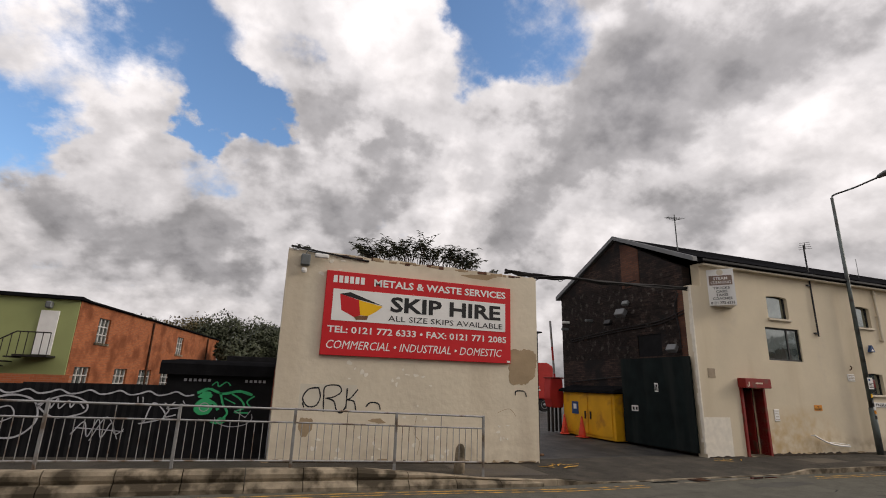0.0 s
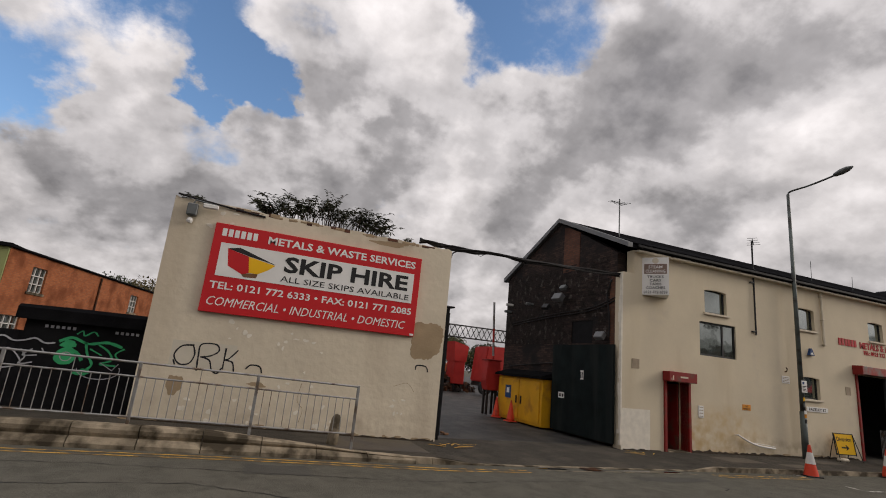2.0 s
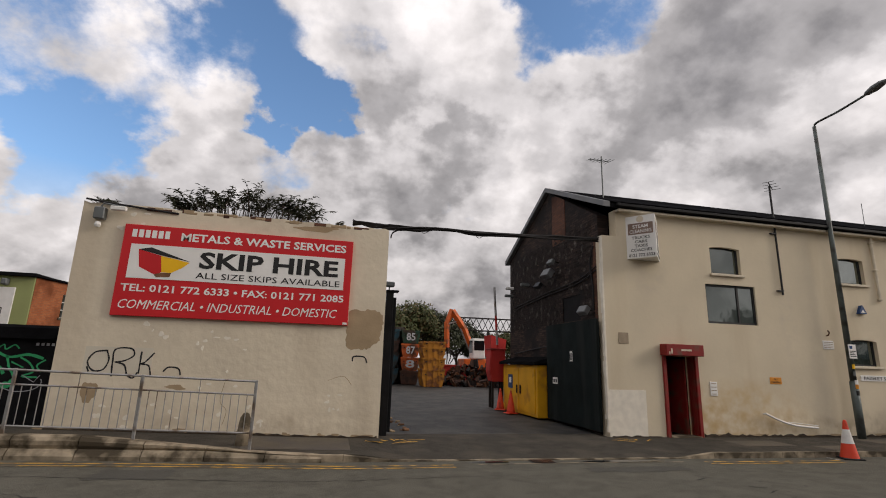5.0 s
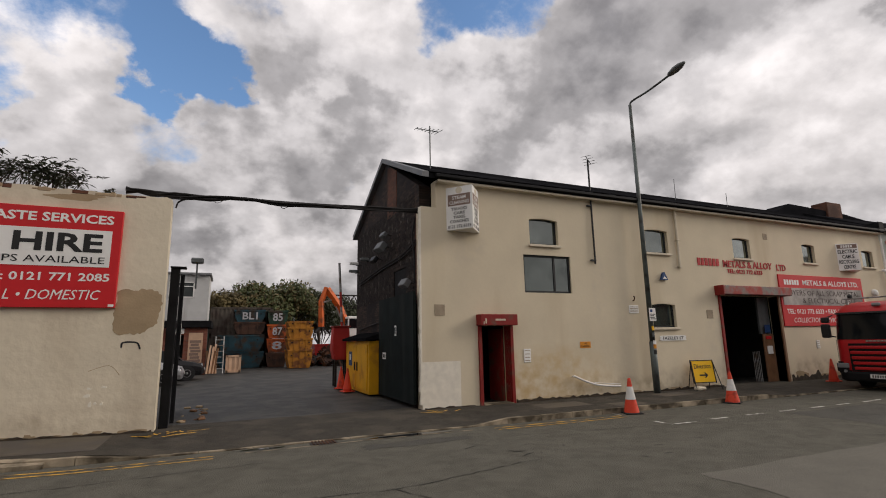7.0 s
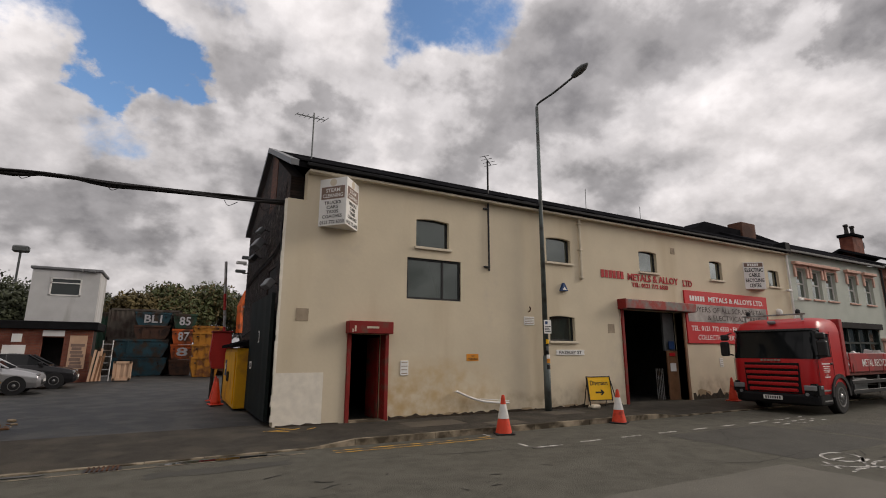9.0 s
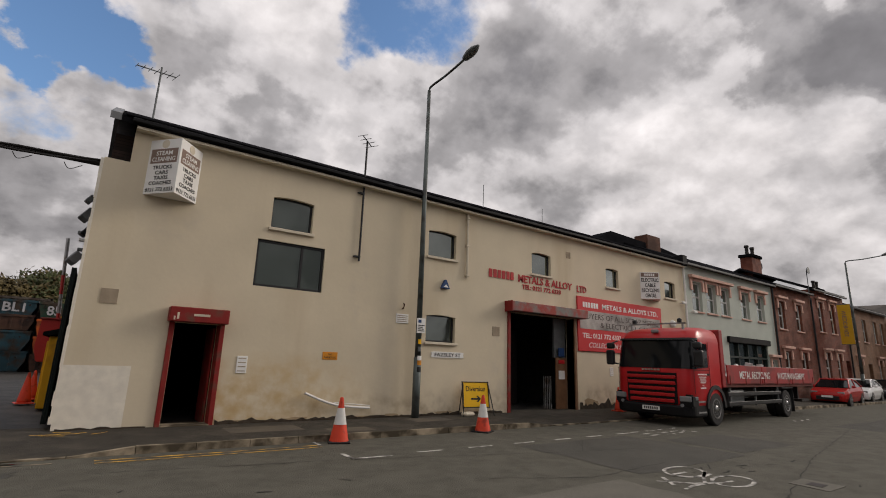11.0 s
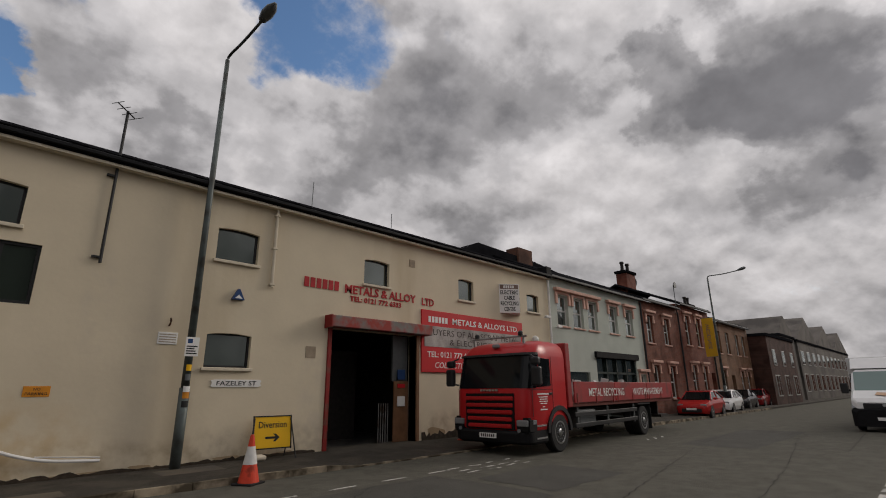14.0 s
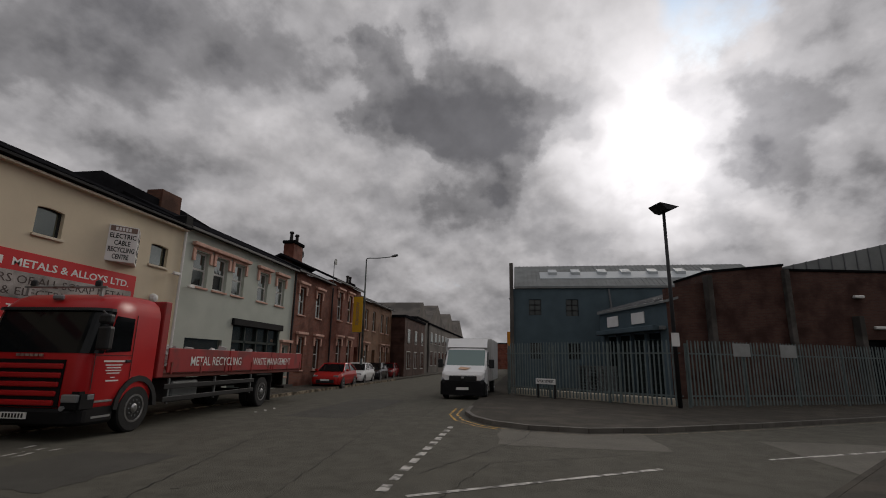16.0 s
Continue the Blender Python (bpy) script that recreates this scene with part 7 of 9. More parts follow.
for z, key, nm in ((0, "skip_rust", ""), (1.0, "skip_orange", "8"), (2.0, "skip_orange", "87"), (3.0, "skip_green", "85")):
    skip("waste_skip", 10.68, 37.4, YG + z, 1.35, 1.6, 0.95, key, {"skip_rust": "rusty waste skip at the foot of a stack", "skip_orange": "numbered orange waste skip in a stack", "skip_green": "numbered dark green waste skip on a stack"}[key], nm)
for z, h in ((0, 1.2), (1.1, 0.85), (1.85, 0.85), (2.6, 0.5)):
    skip("waste_skip", 11.85, 34.8, YG + z - 0.02, 1.6, 1.8, h, "skip_yellow", "rusty yellow waste skip in a stack")


def container(name, x, y, z, w, d, h, key, label):
    c = thing(name, x, y, z, 0, label, "container")
    bm = B()
    n = int(w / 0.14)
    pts = [(w * i / n, 0.0 if i % 2 else 0.04) for i in range(n + 1)]
    prism(bm, pts + [(w, d), (0, d)], "z", 0.1, h - 0.1)
    part("corrugated_wall", bm, M[key], c)
    bm = B()
    for a in ((0, w, -0.02, 0.1, 0, 0.12), (0, w, -0.02, 0.1, h - 0.12, h), (-0.02, 0.1, -0.02, 0.1, 0, h), (w - 0.1, w + 0.02, -0.02, 0.1, 0, h)):
        box(bm, *a)
    part("frame", bm, M[key], c)
    return c


container("shipping_container", 6.9, 39.2, 0.3, 4.2, 2.4, 2.3, "container", "weathered brown shipping container in the yard")
container("shipping_container", 6.9, 39.2, 2.6, 4.2, 2.4, 2.0, "container", "weathered brown shipping container stacked on another")
container("shipping_container", 5.9, 40.5, 0.3, 1.0, 2.4, 4.1, "skip_green", "tall green container end in the yard")

# site cabin on a block store
cb = thing("site_cabin", 0, 0, 0, 0, "pale grey panel cabin raised on a brick store", "cabin")
CY = 32.4
bm = B()
wall_holes(bm, 4.0, 6.93, 3.3, 6.0, CY, CY + 0.1, [(4.8, 6.15, 4.65, 5.6)])
part("front_panel", bm, M["grey_panel"], cb)
bm = B()
box(bm, 6.83, 6.93, CY + 0.1, CY + 3.0, 3.3, 6.0)
box(bm, 4.0, 4.1, CY + 0.1, CY + 3.0, 3.3, 6.0)
box(bm, 4.1, 6.83, CY + 2.9, CY + 3.0, 3.3, 6.0)
part("side_panel", bm, M["grey_panel"], cb)
bm = B()
box(bm, 3.9, 7.03, CY - 0.1, CY + 3.1, 6.0, 6.15, 0.03)
part("roof", bm, M["lead"], cb)
bm = B()
for a in ((4.8, 4.87, 4.65, 5.6), (6.08, 6.15, 4.65, 5.6), (4.8, 6.15, 5.53, 5.6), (4.8, 6.15, 4.65, 4.72), (4.8, 6.15, 5.3, 5.35)):
    box(bm, a[0], a[1], CY - 0.02, CY + 0.08, a[2], a[3])
part("window_frame", bm, M["white_paint"], cb)
bm = B()
box(bm, 4.85, 6.1, CY + 0.05, CY + 0.06, 4.7, 5.55)
part("pane", bm, M["dark_window"], cb)
bm = B()
box(bm, 6.0, 6.15, CY - 0.4, CY - 0.1, 5.95, 6.1, 0.02)
box(bm, 6.4, 6.7, CY - 0.35, CY - 0.1, 5.95, 6.07, 0.02)
part("roof_lamp", bm, M["lead"], cb)
st = thing("brick_store", 0, 0, 0, 0, "dark brick store under the site cabin", "building")
bm = B()
wall_holes(bm, -2, 7.0, 0.2, 2.9, CY - 0.3, CY - 0.05, [(4.9, 5.8, 0.2, 2.5)])
part("front_wall", bm, M["dark_red_brick"], st)
# inner walls coloured near-black for the shade inside the store
bm = B()
box(bm, -2, 7.0, CY + 0.9, CY + 1.1, 0.2, 2.9)
box(bm, 6.8, 7.0, CY - 0.05, CY + 0.9, 0.2, 2.9)
part("inner_wall", bm, M["dim"], st)
bm = B()
box(bm, -2.2, 7.2, CY - 0.5, CY + 3, 2.9, 3.3, 0.02)
part("deck_edge", bm, M["black"], st)
for x0, x1, z0, z1, key in ((6.05, 6.8, 0.9, 2.6, "warm_sign"), (3.4, 4.3, 1.6, 2.1, "white_sign"), (4.9, 5.8, 2.55, 2.85, "white_sign"), (3.7, 4.1, 2.25, 2.65, "white_sign")):
    bm = B()
    box(bm, x0, x1, CY - 0.53, CY - 0.505, z0, z1)
    if z0 < 5:
        for v in bm.verts:
            v.co.y += 0.2
    part("board", bm, M[key], st)
bm = B()
for k in range(7):
    box(bm, 6.13 + 0.05 * (k % 2), 6.72 - 0.06 * (k % 3), CY - 0.337, CY - 0.331, 1.1 + 0.18 * k, 0.95 + 0.18 * k)
part("print", bm, M["sign_brown"], st)
# ladder, timber and pallet by the store
ld = thing("step_ladder", 7.5, 31.9, 0.28, 12, "white step ladder leaning by the store", "ladder")
for x in (0, 0.45):
    bm = B()
    tube(bm, [(x, 0, 0), (x + 0.08, 0.5, 2.1)], 0.03, 6)
    part("stile", bm, M["galv"], ld)
for i in range(6):
    bm = B()
    tube(bm, [(0.02 + 0.013 * i, 0.08 * i + 0.05, 0.25 + 0.33 * i), (0.47 + 0.013 * i, 0.08 * i + 0.05, 0.25 + 0.33 * i)], 0.022, 6)
    part("rung", bm, M["galv"], ld)
for i in range(7):
    bm = B()
    box(bm, -0.05, 0.05, -0.02, 0.02, 0, random.uniform(1.2, 1.9))
    o = part("timber", bm, M["wood" if i % 2 else "warm_sign"])
    o.matrix_basis = pose(7.1 + 0.08 * i, 31.7 + 0.03 * i, 0.28, -8, random.uniform(-8, 8), 0)
    tagged(o, "length of scrap timber stood up by the store", "timber", "scrap timber")
container("scrap_bin", 8.1, 32.2, 0.28, 0.8, 0.8, 1.0, "warm_sign", "pale plywood scrap bin beside the ladder")

# excavator with raised boom
ex = thing("excavator", 15.6, 42.0, 0.35, 0, "orange grab excavator with a white cab and bent boom", "excavator")
for y in (-0.9, 0.7):
    bm = B()
    box(bm, 0.6, 4.4, y, y + 0.5, 0.0, 0.8, 0.25, 3)
    part("track", bm, M["rubber"], ex)
bm = B()
box(bm, 0.9, 4.8, -1.1, 1.3, 0.85, 2.0, 0.12, 2)
part("body", bm, M["digger"], ex)
bm = B()
box(bm, 1.6, 2.7, -1.2, 0.0, 2.0, 3.7, 0.1, 2)
cab = part("cab", bm, M["white_paint"], ex)
for a in ((1.7, 2.6, -1.215, -1.202, 2.7, 3.5), (1.585, 1.598, -1.1, -0.1, 2.5, 3.5)):
    bm = B()
    box(bm, *a)
    part("cab_window", bm, M["car_glass"], cab)
bm = B()
for pts in ([(2.3, 0.4, 2.0), (1.2, 0.4, 4.6), (0.1, 0.4, 6.1)],):
    for a, b2 in zip(pts, pts[1:]):
        tube(bm, [a, b2], 0.3, 4)
part("boom", bm, M["digger"], ex)
bm = B()
tube(bm, [(0.1, 0.4, 6.2), (-0.35, 0.4, 5.0), (-0.3, 0.4, 2.9)], 0.24, 4)
part("dipper", bm, M["digger"], ex)
bm = B()
tube(bm, [(1.9, 0.4, 2.4), (0.9, 0.4, 4.6)], 0.09, 6)
tube(bm, [(0.9, 0.4, 5.3), (-0.3, 0.4, 4.9)], 0.08, 6)
part("ram", bm, M["galv"], ex)
bm = B()
for k in range(5):
    a = k * 1.2566
    tube(bm, smooth_path([(-0.3, 0.4, 2.9), (-0.3 + 0.7 * math.cos(a), 0.4 + 0.7 * math.sin(a), 2.3), (-0.3 + 0.3 * math.cos(a), 0.4 + 0.3 * math.sin(a), 1.5)]), 0.09, 6, r1=0.03)
part("grab", bm, M["iron"], ex)
# heap of scrap behind the barrier and a red tipper skip
hp = B()
for i in range(260):
    s = random.uniform(0.1, 0.38)
    r = random.uniform(0, 1) ** 0.5
    a = random.uniform(0, 6.28)
    x, y = 3.4 * r * math.cos(a), 1.8 * r * math.sin(a)
    v = box(hp, -s, s, -s * 0.5, s * 0.5, -s * 0.3, s * 0.3, mi=i % 3)
    bmesh.ops.transform(hp, matrix=pose(x, y, max(0.0, 1.9 * (1 - r)) * random.uniform(0.5, 1) + 0.1, random.uniform(0, 180), random.uniform(0, 180), random.uniform(0, 180)), verts=v)
o = part("scrap_heap", hp, [M["rust"], M["iron"], M["skip_rust"]])
o.matrix_basis = Matrix.Translation((16.6, 38.0, 0.3))
tagged(o, "heap of rusty scrap metal in the yard", "scrap heap", kind="stuff")
skip("red_skip", 14.2, 38.5, 0.3, 2.8, 1.6, 1.5, "red_plant", "red waste skip beside the scrap heap", group="")
# lattice gantry beyond
gt = thing("lattice_gantry", 0, 0, 0, 0, "dark steel lattice gantry behind the yard", "gantry")
for yy in (58.0,):
    bm = B()
    for z in (5.9, 7.4):
        tube(bm, [(14, yy, z), (34, yy, z)], 0.09, 5)
    part("chord", bm, M["iron"], gt)
    for i in range(26):
        bm = B()
        x = 14 + i * 0.77
        tube(bm, [(x, yy, 5.9), (x + 0.77, yy, 7.4)], 0.05, 5)
        tube(bm, [(x + 0.77, yy, 5.9), (x, yy, 7.4)], 0.05, 5)
        part("lattice_bar", bm, M["iron"], gt)
    for x in (14, 24, 34):
        bm = B()
        box(bm, x - 0.15, x + 0.15, yy - 0.15, yy + 0.15, 0.2, 5.9)
        part("leg", bm, M["iron"], gt)


# ---- trees ----
def tree(x, y, z, h, r, key, label, seed, leaf=0.2, n=6500, key2=None):
    q = random.Random(seed)
    t = thing("tree", x, y, z, 0, label, "tree")
    bm = B()
    tube(bm, [(0, 0, -0.2), (0.1, 0, h * 0.25), (0.0, 0.1, h * 0.5)], 0.05 * h * 0.6, 8, r1=0.05 * h * 0.25)
    part("trunk", bm, M["bark"], t)
    lobes = []
    bm = B()
    for i in range(13):
        a, e = q.uniform(0, 6.28), q.uniform(0.1, 1.3)
        c = Vector((math.cos(a) * math.cos(e) * r * 0.62, math.sin(a) * math.cos(e) * r * 0.62, h * 0.48 + math.sin(e) * h * 0.34))
        lobes.append((c, r * q.uniform(0.3, 0.5)))
        tube(bm, [(0, 0, h * q.uniform(0.25, 0.45)), c * 0.6 + Vector((0, 0, h * 0.2)), c], 0.09, 5, r1=0.02)
    part("limbs", bm, M["bark"], t)
    bm = B()
    for i in range(n):
        c, lr = q.choice(lobes)
        d = Vector((q.gauss(0, 1), q.gauss(0, 1), q.gauss(0, 0.8))).normalized()
        p = c + d * lr * q.uniform(0.55, 1.08)
        u = Vector((q.gauss(0, 1), q.gauss(0, 1), q.gauss(0, 1))).normalized()
        v = u.cross(d + Vector((0.01, 0.02, 0.3))).normalized()
        L = leaf * q.uniform(0.5, 1.1)
        vs = [bm.verts.new(w) for w in (p - u * L, p + v * L * 0.55, p + u * L, p - v * L * 0.55 - d * L * 0.3)]
        f = bm.faces.new(vs)
        f.material_index = 1 if key2 and q.random() < 0.3 else 0
    part("crown", bm, [M[key], M[key2 or key]], t)


k = 0
for x, y, h, r, key in ((10.5, 49, 8.0, 3.4, "leaf"), (13.6, 51, 8.4, 3.4, "leaf"), (8.0, 47, 6.6, 2.6, "leaf_autumn"), (16.8, 53, 7.8, 2.8, "leaf_dark"), (4.0, 52, 7.0, 3, "leaf_dark"), (0.5, 50, 7.2, 3, "leaf_dark"), (-4, 62, 9.2, 4.2, "leaf_dark"), (-0.5, 60, 8.6, 4, "leaf_dark"), (-8, 64, 9.0, 4.2, "leaf_autumn"), (2.5, 66, 8.4, 4, "leaf_dark"), (-12.5, 66, 8.4, 4, "leaf_dark"), (20.5, 60, 7.5, 3.4, "leaf_dark"), (-2.2, 46, 5.4, 2.4, "leaf_dark"), (23.6, 62, 5.8, 3.2, "leaf_dark"), (28.2, 63, 6.2, 3.4, "leaf"), (33, 62, 5.6, 3.2, "leaf_dark")):
    k += 1
    tree(x, y, 0.2, h, r, key, {"leaf": "broad green leafy tree behind the yard", "leaf_dark": "dense dark green tree behind the yard", "leaf_autumn": "yellowing leafy tree behind the yard"}[key], 40 + k, key2="leaf_autumn" if key == "leaf" else None)


# ---- street furniture ----
def street_lamp(x, y, z, h, reach, rise, label, stickers=False, turn=0, head=0.55, r=0.085):
    l = thing("street_lamp", x, y, z, turn, label, "street lamp")
    bm = B()
    tube(bm, [(0, 0, -0.1), (0, 0, 1.6)], r * 1.25, 12)
    part("base_tube", bm, M["lamp_green"], l, smooth=True)
    bm = B()
    tube(bm, [(0, 0, 1.6), (0, 0, h)], r, 12, r1=r * 0.62)
    part("column", bm, M["lamp_green"], l, smooth=True)
    bm = B()
    tube(bm, smooth_path([(0, 0, h - 0.05), (0.06 * reach, 0, h + 0.1), (reach * 0.5, 0, h + rise * 0.55), (reach, 0, h + rise)]), 0.035, 8)
    part("arm", bm, M["lamp_green"], l, smooth=True)
    bm = B()
    lathe(bm, [(0.03, 0), (0.1, 0.08), (0.15, 0.3), (0.13, 0.5), (0.04, head + 0.05)], 12, "x")
    for v in bm.verts:
        v.co.z *= 0.6 if v.co.z < 0 else 0.75
    place(bm, pose(reach - 0.02, 0, h + rise, 0, -14, 0))
    part("lantern", bm, M["grey_metal"], l, smooth=True)
    if stickers:
        bm = B()
        box(bm, -0.14, 0.14, -0.115, -0.105, 2.25, 2.66, 0.004)
        pl = part("parking_plate", bm, M["white_sign"], l, "white parking plate")
        pl.matrix_basis = pose(0, 0, 0, 0, 0, -turn)
        text_lines(pl, on_wall(-0.11, 2.3, -0.116), [(0, 0.05 * k, 0.22 - 0.03 * (k % 3), 0.025) for k in range(4)], "sign_black", 0.002)
        bm = B()
        box(bm, -0.1, 0.0, -0.119, -0.116, 2.53, 2.62)
        part("emblem", bm, M["blue"], pl)
        for zz, key in ((1.95, "sign_yellow"), (1.75, "grey_metal"), (1.5, "white_sign"), (1.38, "sign_orange"), (1.2, "sign_black")):
            bm = B()
            for k in range(5):
                a = -2.2 + k * 0.28
                b2 = a + 0.28
                rr = r * (1.27 if zz < 1.6 else 1.02)
                bm.faces.new([bm.verts.new((rr * math.cos(q), rr * math.sin(q), z2)) for q, z2 in ((a, zz), (b2, zz), (b2, zz + 0.13), (a, zz + 0.13))])
            part("sticker", bm, M[key], l).matrix_basis = pose(0, 0, 0, 0, 0, -turn)
    return l


street_lamp(20.66, 12.02, pz(20.6), 9.78, 1.6, 0.28, "tall grey street lamp with parking plate and stickers", True, turn=-86, head=0.62)
street_lamp(53.9, 11.0, 0.12, 8.9, 1.9, 0.2, "grey street lamp before the brick terrace", turn=-88, head=0.5)
street_lamp(62, 0.4, 0.12, 6.6, -1.2, 0.15, "distant street lamp beside the blue works", head=0.4)
l = thing("street_lamp", 38.7, -6.05, 0.115, 0, "dark post with a flat square lamp head by the fence", "street lamp")
bm = B()
tube(bm, [(0, 0, -0.05), (0, 0, 7.5)], 0.085, 10, r1=0.06)
part("column", bm, M["black_plastic"], l, smooth=True)
bm = B()
prism(bm, [(-0.42, 0.1), (0.42, 0.1), (0.12, -0.1), (-0.12, -0.1)], "x", -0.4, 0.4)
place(bm, pose(0, 0, 7.55, 8, 0, 20))
part("lamp_head", bm, M["black_plastic"], l)
bm = B()
box(bm, -0.12, -0.1, -0.14, 0.14, 2.2, 2.7)
part("plate", bm, M["white_sign"], l)

cone_at(17.5, 9.86, 0.0, 0.86)
cone_at(21.28, 9.93, 0.0, 0.86)
cone_at(29.1, 11.6, 0.1, 0.84, False, label="plain orange cone standing against the works wall")
dv_ = thing("diversion_sign", 22.28, 11.95, pz(22), -8, "yellow diversion sign on a black folding frame", "sign")
bm = B()
box(bm, 0.0, 0.86, -0.012, 0.0, 0.24, 0.93, 0.005)
place(bm, pose(0, 0, 0, -8))
bd = part("board", bm, M["sign_yellow"], dv_)
tl = pose(0, 0, 0, -8)
for a in ((-0.025, 0.0, 0.2, 0.96), (0.86, 0.885, 0.2, 0.96), (0.0, 0.86, 0.93, 0.955), (0.0, 0.86, 0.215, 0.24)):
    bm = B()
    box(bm, a[0], a[1], -0.022, 0.012, a[2], a[3])
    place(bm, tl)
    part("frame", bm, M["black_plastic"], dv_)
letters("lettering", "Diversion", "sign_black", dv_, tl @ on_wall(0.1, 0.68, -0.013), 0.66, 0.15, 0.003, bold=0.01)
bm = B()
prism(bm, [(0.26, 0.44), (0.5, 0.44), (0.44, 0.38), (0.5, 0.38), (0.6, 0.465), (0.5, 0.55), (0.44, 0.55), (0.5, 0.49), (0.26, 0.49)], "y", -0.017, -0.0125)
place(bm, tl)
part("arrow", bm, M["sign_black"], dv_)
for x, y in ((-0.1, -0.16), (0.94, -0.16), (0.02, 0.34), (0.84, 0.34)):
    bm = B()
    tube(bm, [(0.0 if x < 0.4 else 0.86, 0.1, 0.9), (x, y, 0.0)], 0.015, 6)
    part("leg", bm, M["black_plastic"], dv_)
bm = B()
box(bm, -0.15, 0.2, -0.3, -0.05, 0.0, 0.12, 0.04)
o = part("sandbag", bm, M["cream_trim"])
o.matrix_basis = Matrix.Translation((22.3, 12.0, pz(22)))
tagged(o, "pale sandbag lying on the sign's foot", "sandbag")


# ---- vehicles ----
def wheel(parent, x, y, r, w, side, rim="chrome", n=20):
    """A road wheel; side -1 looks to -y."""
    e = new("wheel")
    e.parent = parent
    e.matrix_basis = Matrix.Translation((x, y, r))
    bm = B()
    lathe(bm, [(r * 0.62, -w / 2), (r * 0.93, -w / 2), (r, -w / 2 + 0.03), (r, w / 2 - 0.03), (r * 0.93, w / 2), (r * 0.62, w / 2)], n, "y")
    part("tyre", bm, M["rubber"], e, smooth=False)
    bm = B()
    s = side
    lathe(bm, [(r * 0.615, s * (w / 2 - 0.05)), (r * 0.6, s * (w / 2 + 0.004)), (r * 0.52, s * (w / 2 + 0.006)), (r * 0.45, s * (w / 2 - 0.05)), (r * 0.25, s * (w / 2 - 0.02)), (r * 0.12, s * (w / 2 + 0.03)), (0.02, s * (w / 2 + 0.035))], n, "y")
    part("rim", bm, M[rim], e)
    if n < 24:
        return
    for k in range(10):
        a = k * math.pi / 5
        bm = B()
        lathe(bm, [(r * 0.045, s * (w / 2 - 0.045)), (r * 0.045, s * (w / 2 + 0.002)), (r * 0.025, s * (w / 2 + 0.01))], 6, "y", (r * 0.34 * math.cos(a), 0, r * 0.34 * math.sin(a)))
        part("wheel_nut", bm, M["grey_metal"], e)


def loft(bm, sections):
    """Skin through cross-sections (lists of points of one length)."""
    rings = [[bm.verts.new(p) for p in s] for s in sections]
    n = len(rings[0])
    for a, b in zip(rings, rings[1:]):
        for i in range(n):
            bm.faces.new((a[i], a[(i + 1) % n], b[(i + 1) % n], b[i]))
    bm.faces.new(rings[0][::-1])
    bm.faces.new(rings[-1])
    bmesh.ops.recalc_face_normals(bm, faces=bm.faces[:])


def car(x, y, z, rz, key, label, L=4.1, W=1.75, H=1.45, group="parked cars"):
    """A small hatchback; its nose at x = 0 looks to -x."""
    c = thing("car", x, y, z, rz, label, "car", group)

    def sec(px, zb, zt, w, tw=0.92):
        return [(px, -w / 2 * 0.9, zb), (px, -w / 2, zb + (zt - zb) * 0.35), (px, -w / 2, zb + (zt - zb) * 0.7), (px, -w / 2 * tw, zt), (px, w / 2 * tw, zt), (px, w / 2, zb + (zt - zb) * 0.7), (px, w / 2, zb + (zt - zb) * 0.35), (px, w / 2 * 0.9, zb)]

    bm = B()
    loft(bm, [sec(0.0, 0.3, 0.58, W * 0.72), sec(0.1, 0.22, 0.72, W * 0.9), sec(0.5, 0.2, 0.84, W), sec(1.15, 0.2, 0.96, W), sec(2.2, 0.2, 0.98, W), sec(L - 0.7, 0.2, 1.0, W), sec(L - 0.12, 0.24, 0.98, W * 0.95), sec(L, 0.34, 0.8, W * 0.84)])
    bmesh.ops.bevel(bm, geom=bm.edges[:], offset=0.02, segments=1, affect="EDGES")
    part("body", bm, M[key], c)

    def cs(px, zb, zt, wb, wt):
        return [(px, -wb / 2, zb), (px, -wt / 2, zt), (px, wt / 2, zt), (px, wb / 2, zb)]

    bm = B()
    loft(bm, [cs(1.0, 0.92, 0.97, W * 0.88, W * 0.86), cs(1.75, 0.95, H - 0.06, W * 0.92, W * 0.72), cs(2.4, 0.96, H - 0.02, W * 0.92, W * 0.72), cs(L - 0.75, 0.97, H - 0.1, W * 0.92, W * 0.7), cs(L - 0.2, 0.97, 1.02, W * 0.86, W * 0.8)])
    part("glasshouse", bm, M["car_glass"], c)
    bm = B()
    loft(bm, [cs(1.68, H - 0.09, H - 0.055, W * 0.74, W * 0.72), cs(2.4, H - 0.05, H, W * 0.75, W * 0.7), cs(L - 0.72, H - 0.12, H - 0.06, W * 0.73, W * 0.68)])
    part("roof", bm, M[key], c)
    for s in (-1, 1):
        for a, b in (((1.0, 0.94), (1.75, H - 0.05)), ((2.45, 0.97), (2.5, H - 0.03)), ((L - 0.25, 1.0), (L - 0.8, H - 0.1))):
            bm = B()
            tube(bm, [(a[0], s * W * 0.455, a[1]), (b[0], s * W * 0.365, b[1])], 0.035, 6)
            part("pillar", bm, M[key], c)
        bm = B()
        box(bm, 0.06, 0.38, s * W * 0.34 - 0.16, s * W * 0.34 + 0.16, 0.6, 0.74, 0.05, 2)
        part("headlight", bm, M["lampglass"], c)
        bm = B()
        box(bm, 1.2, 1.36, s * (W / 2 + 0.08) - 0.09, s * (W / 2 + 0.08) + 0.09, 0.95, 1.08, 0.03)
        part("door_mirror", bm, M[key], c)
        for wx in (0.75, L - 0.75):
            wheel(c, wx, s * (W / 2 - 0.1), 0.31, 0.2, s, n=16)
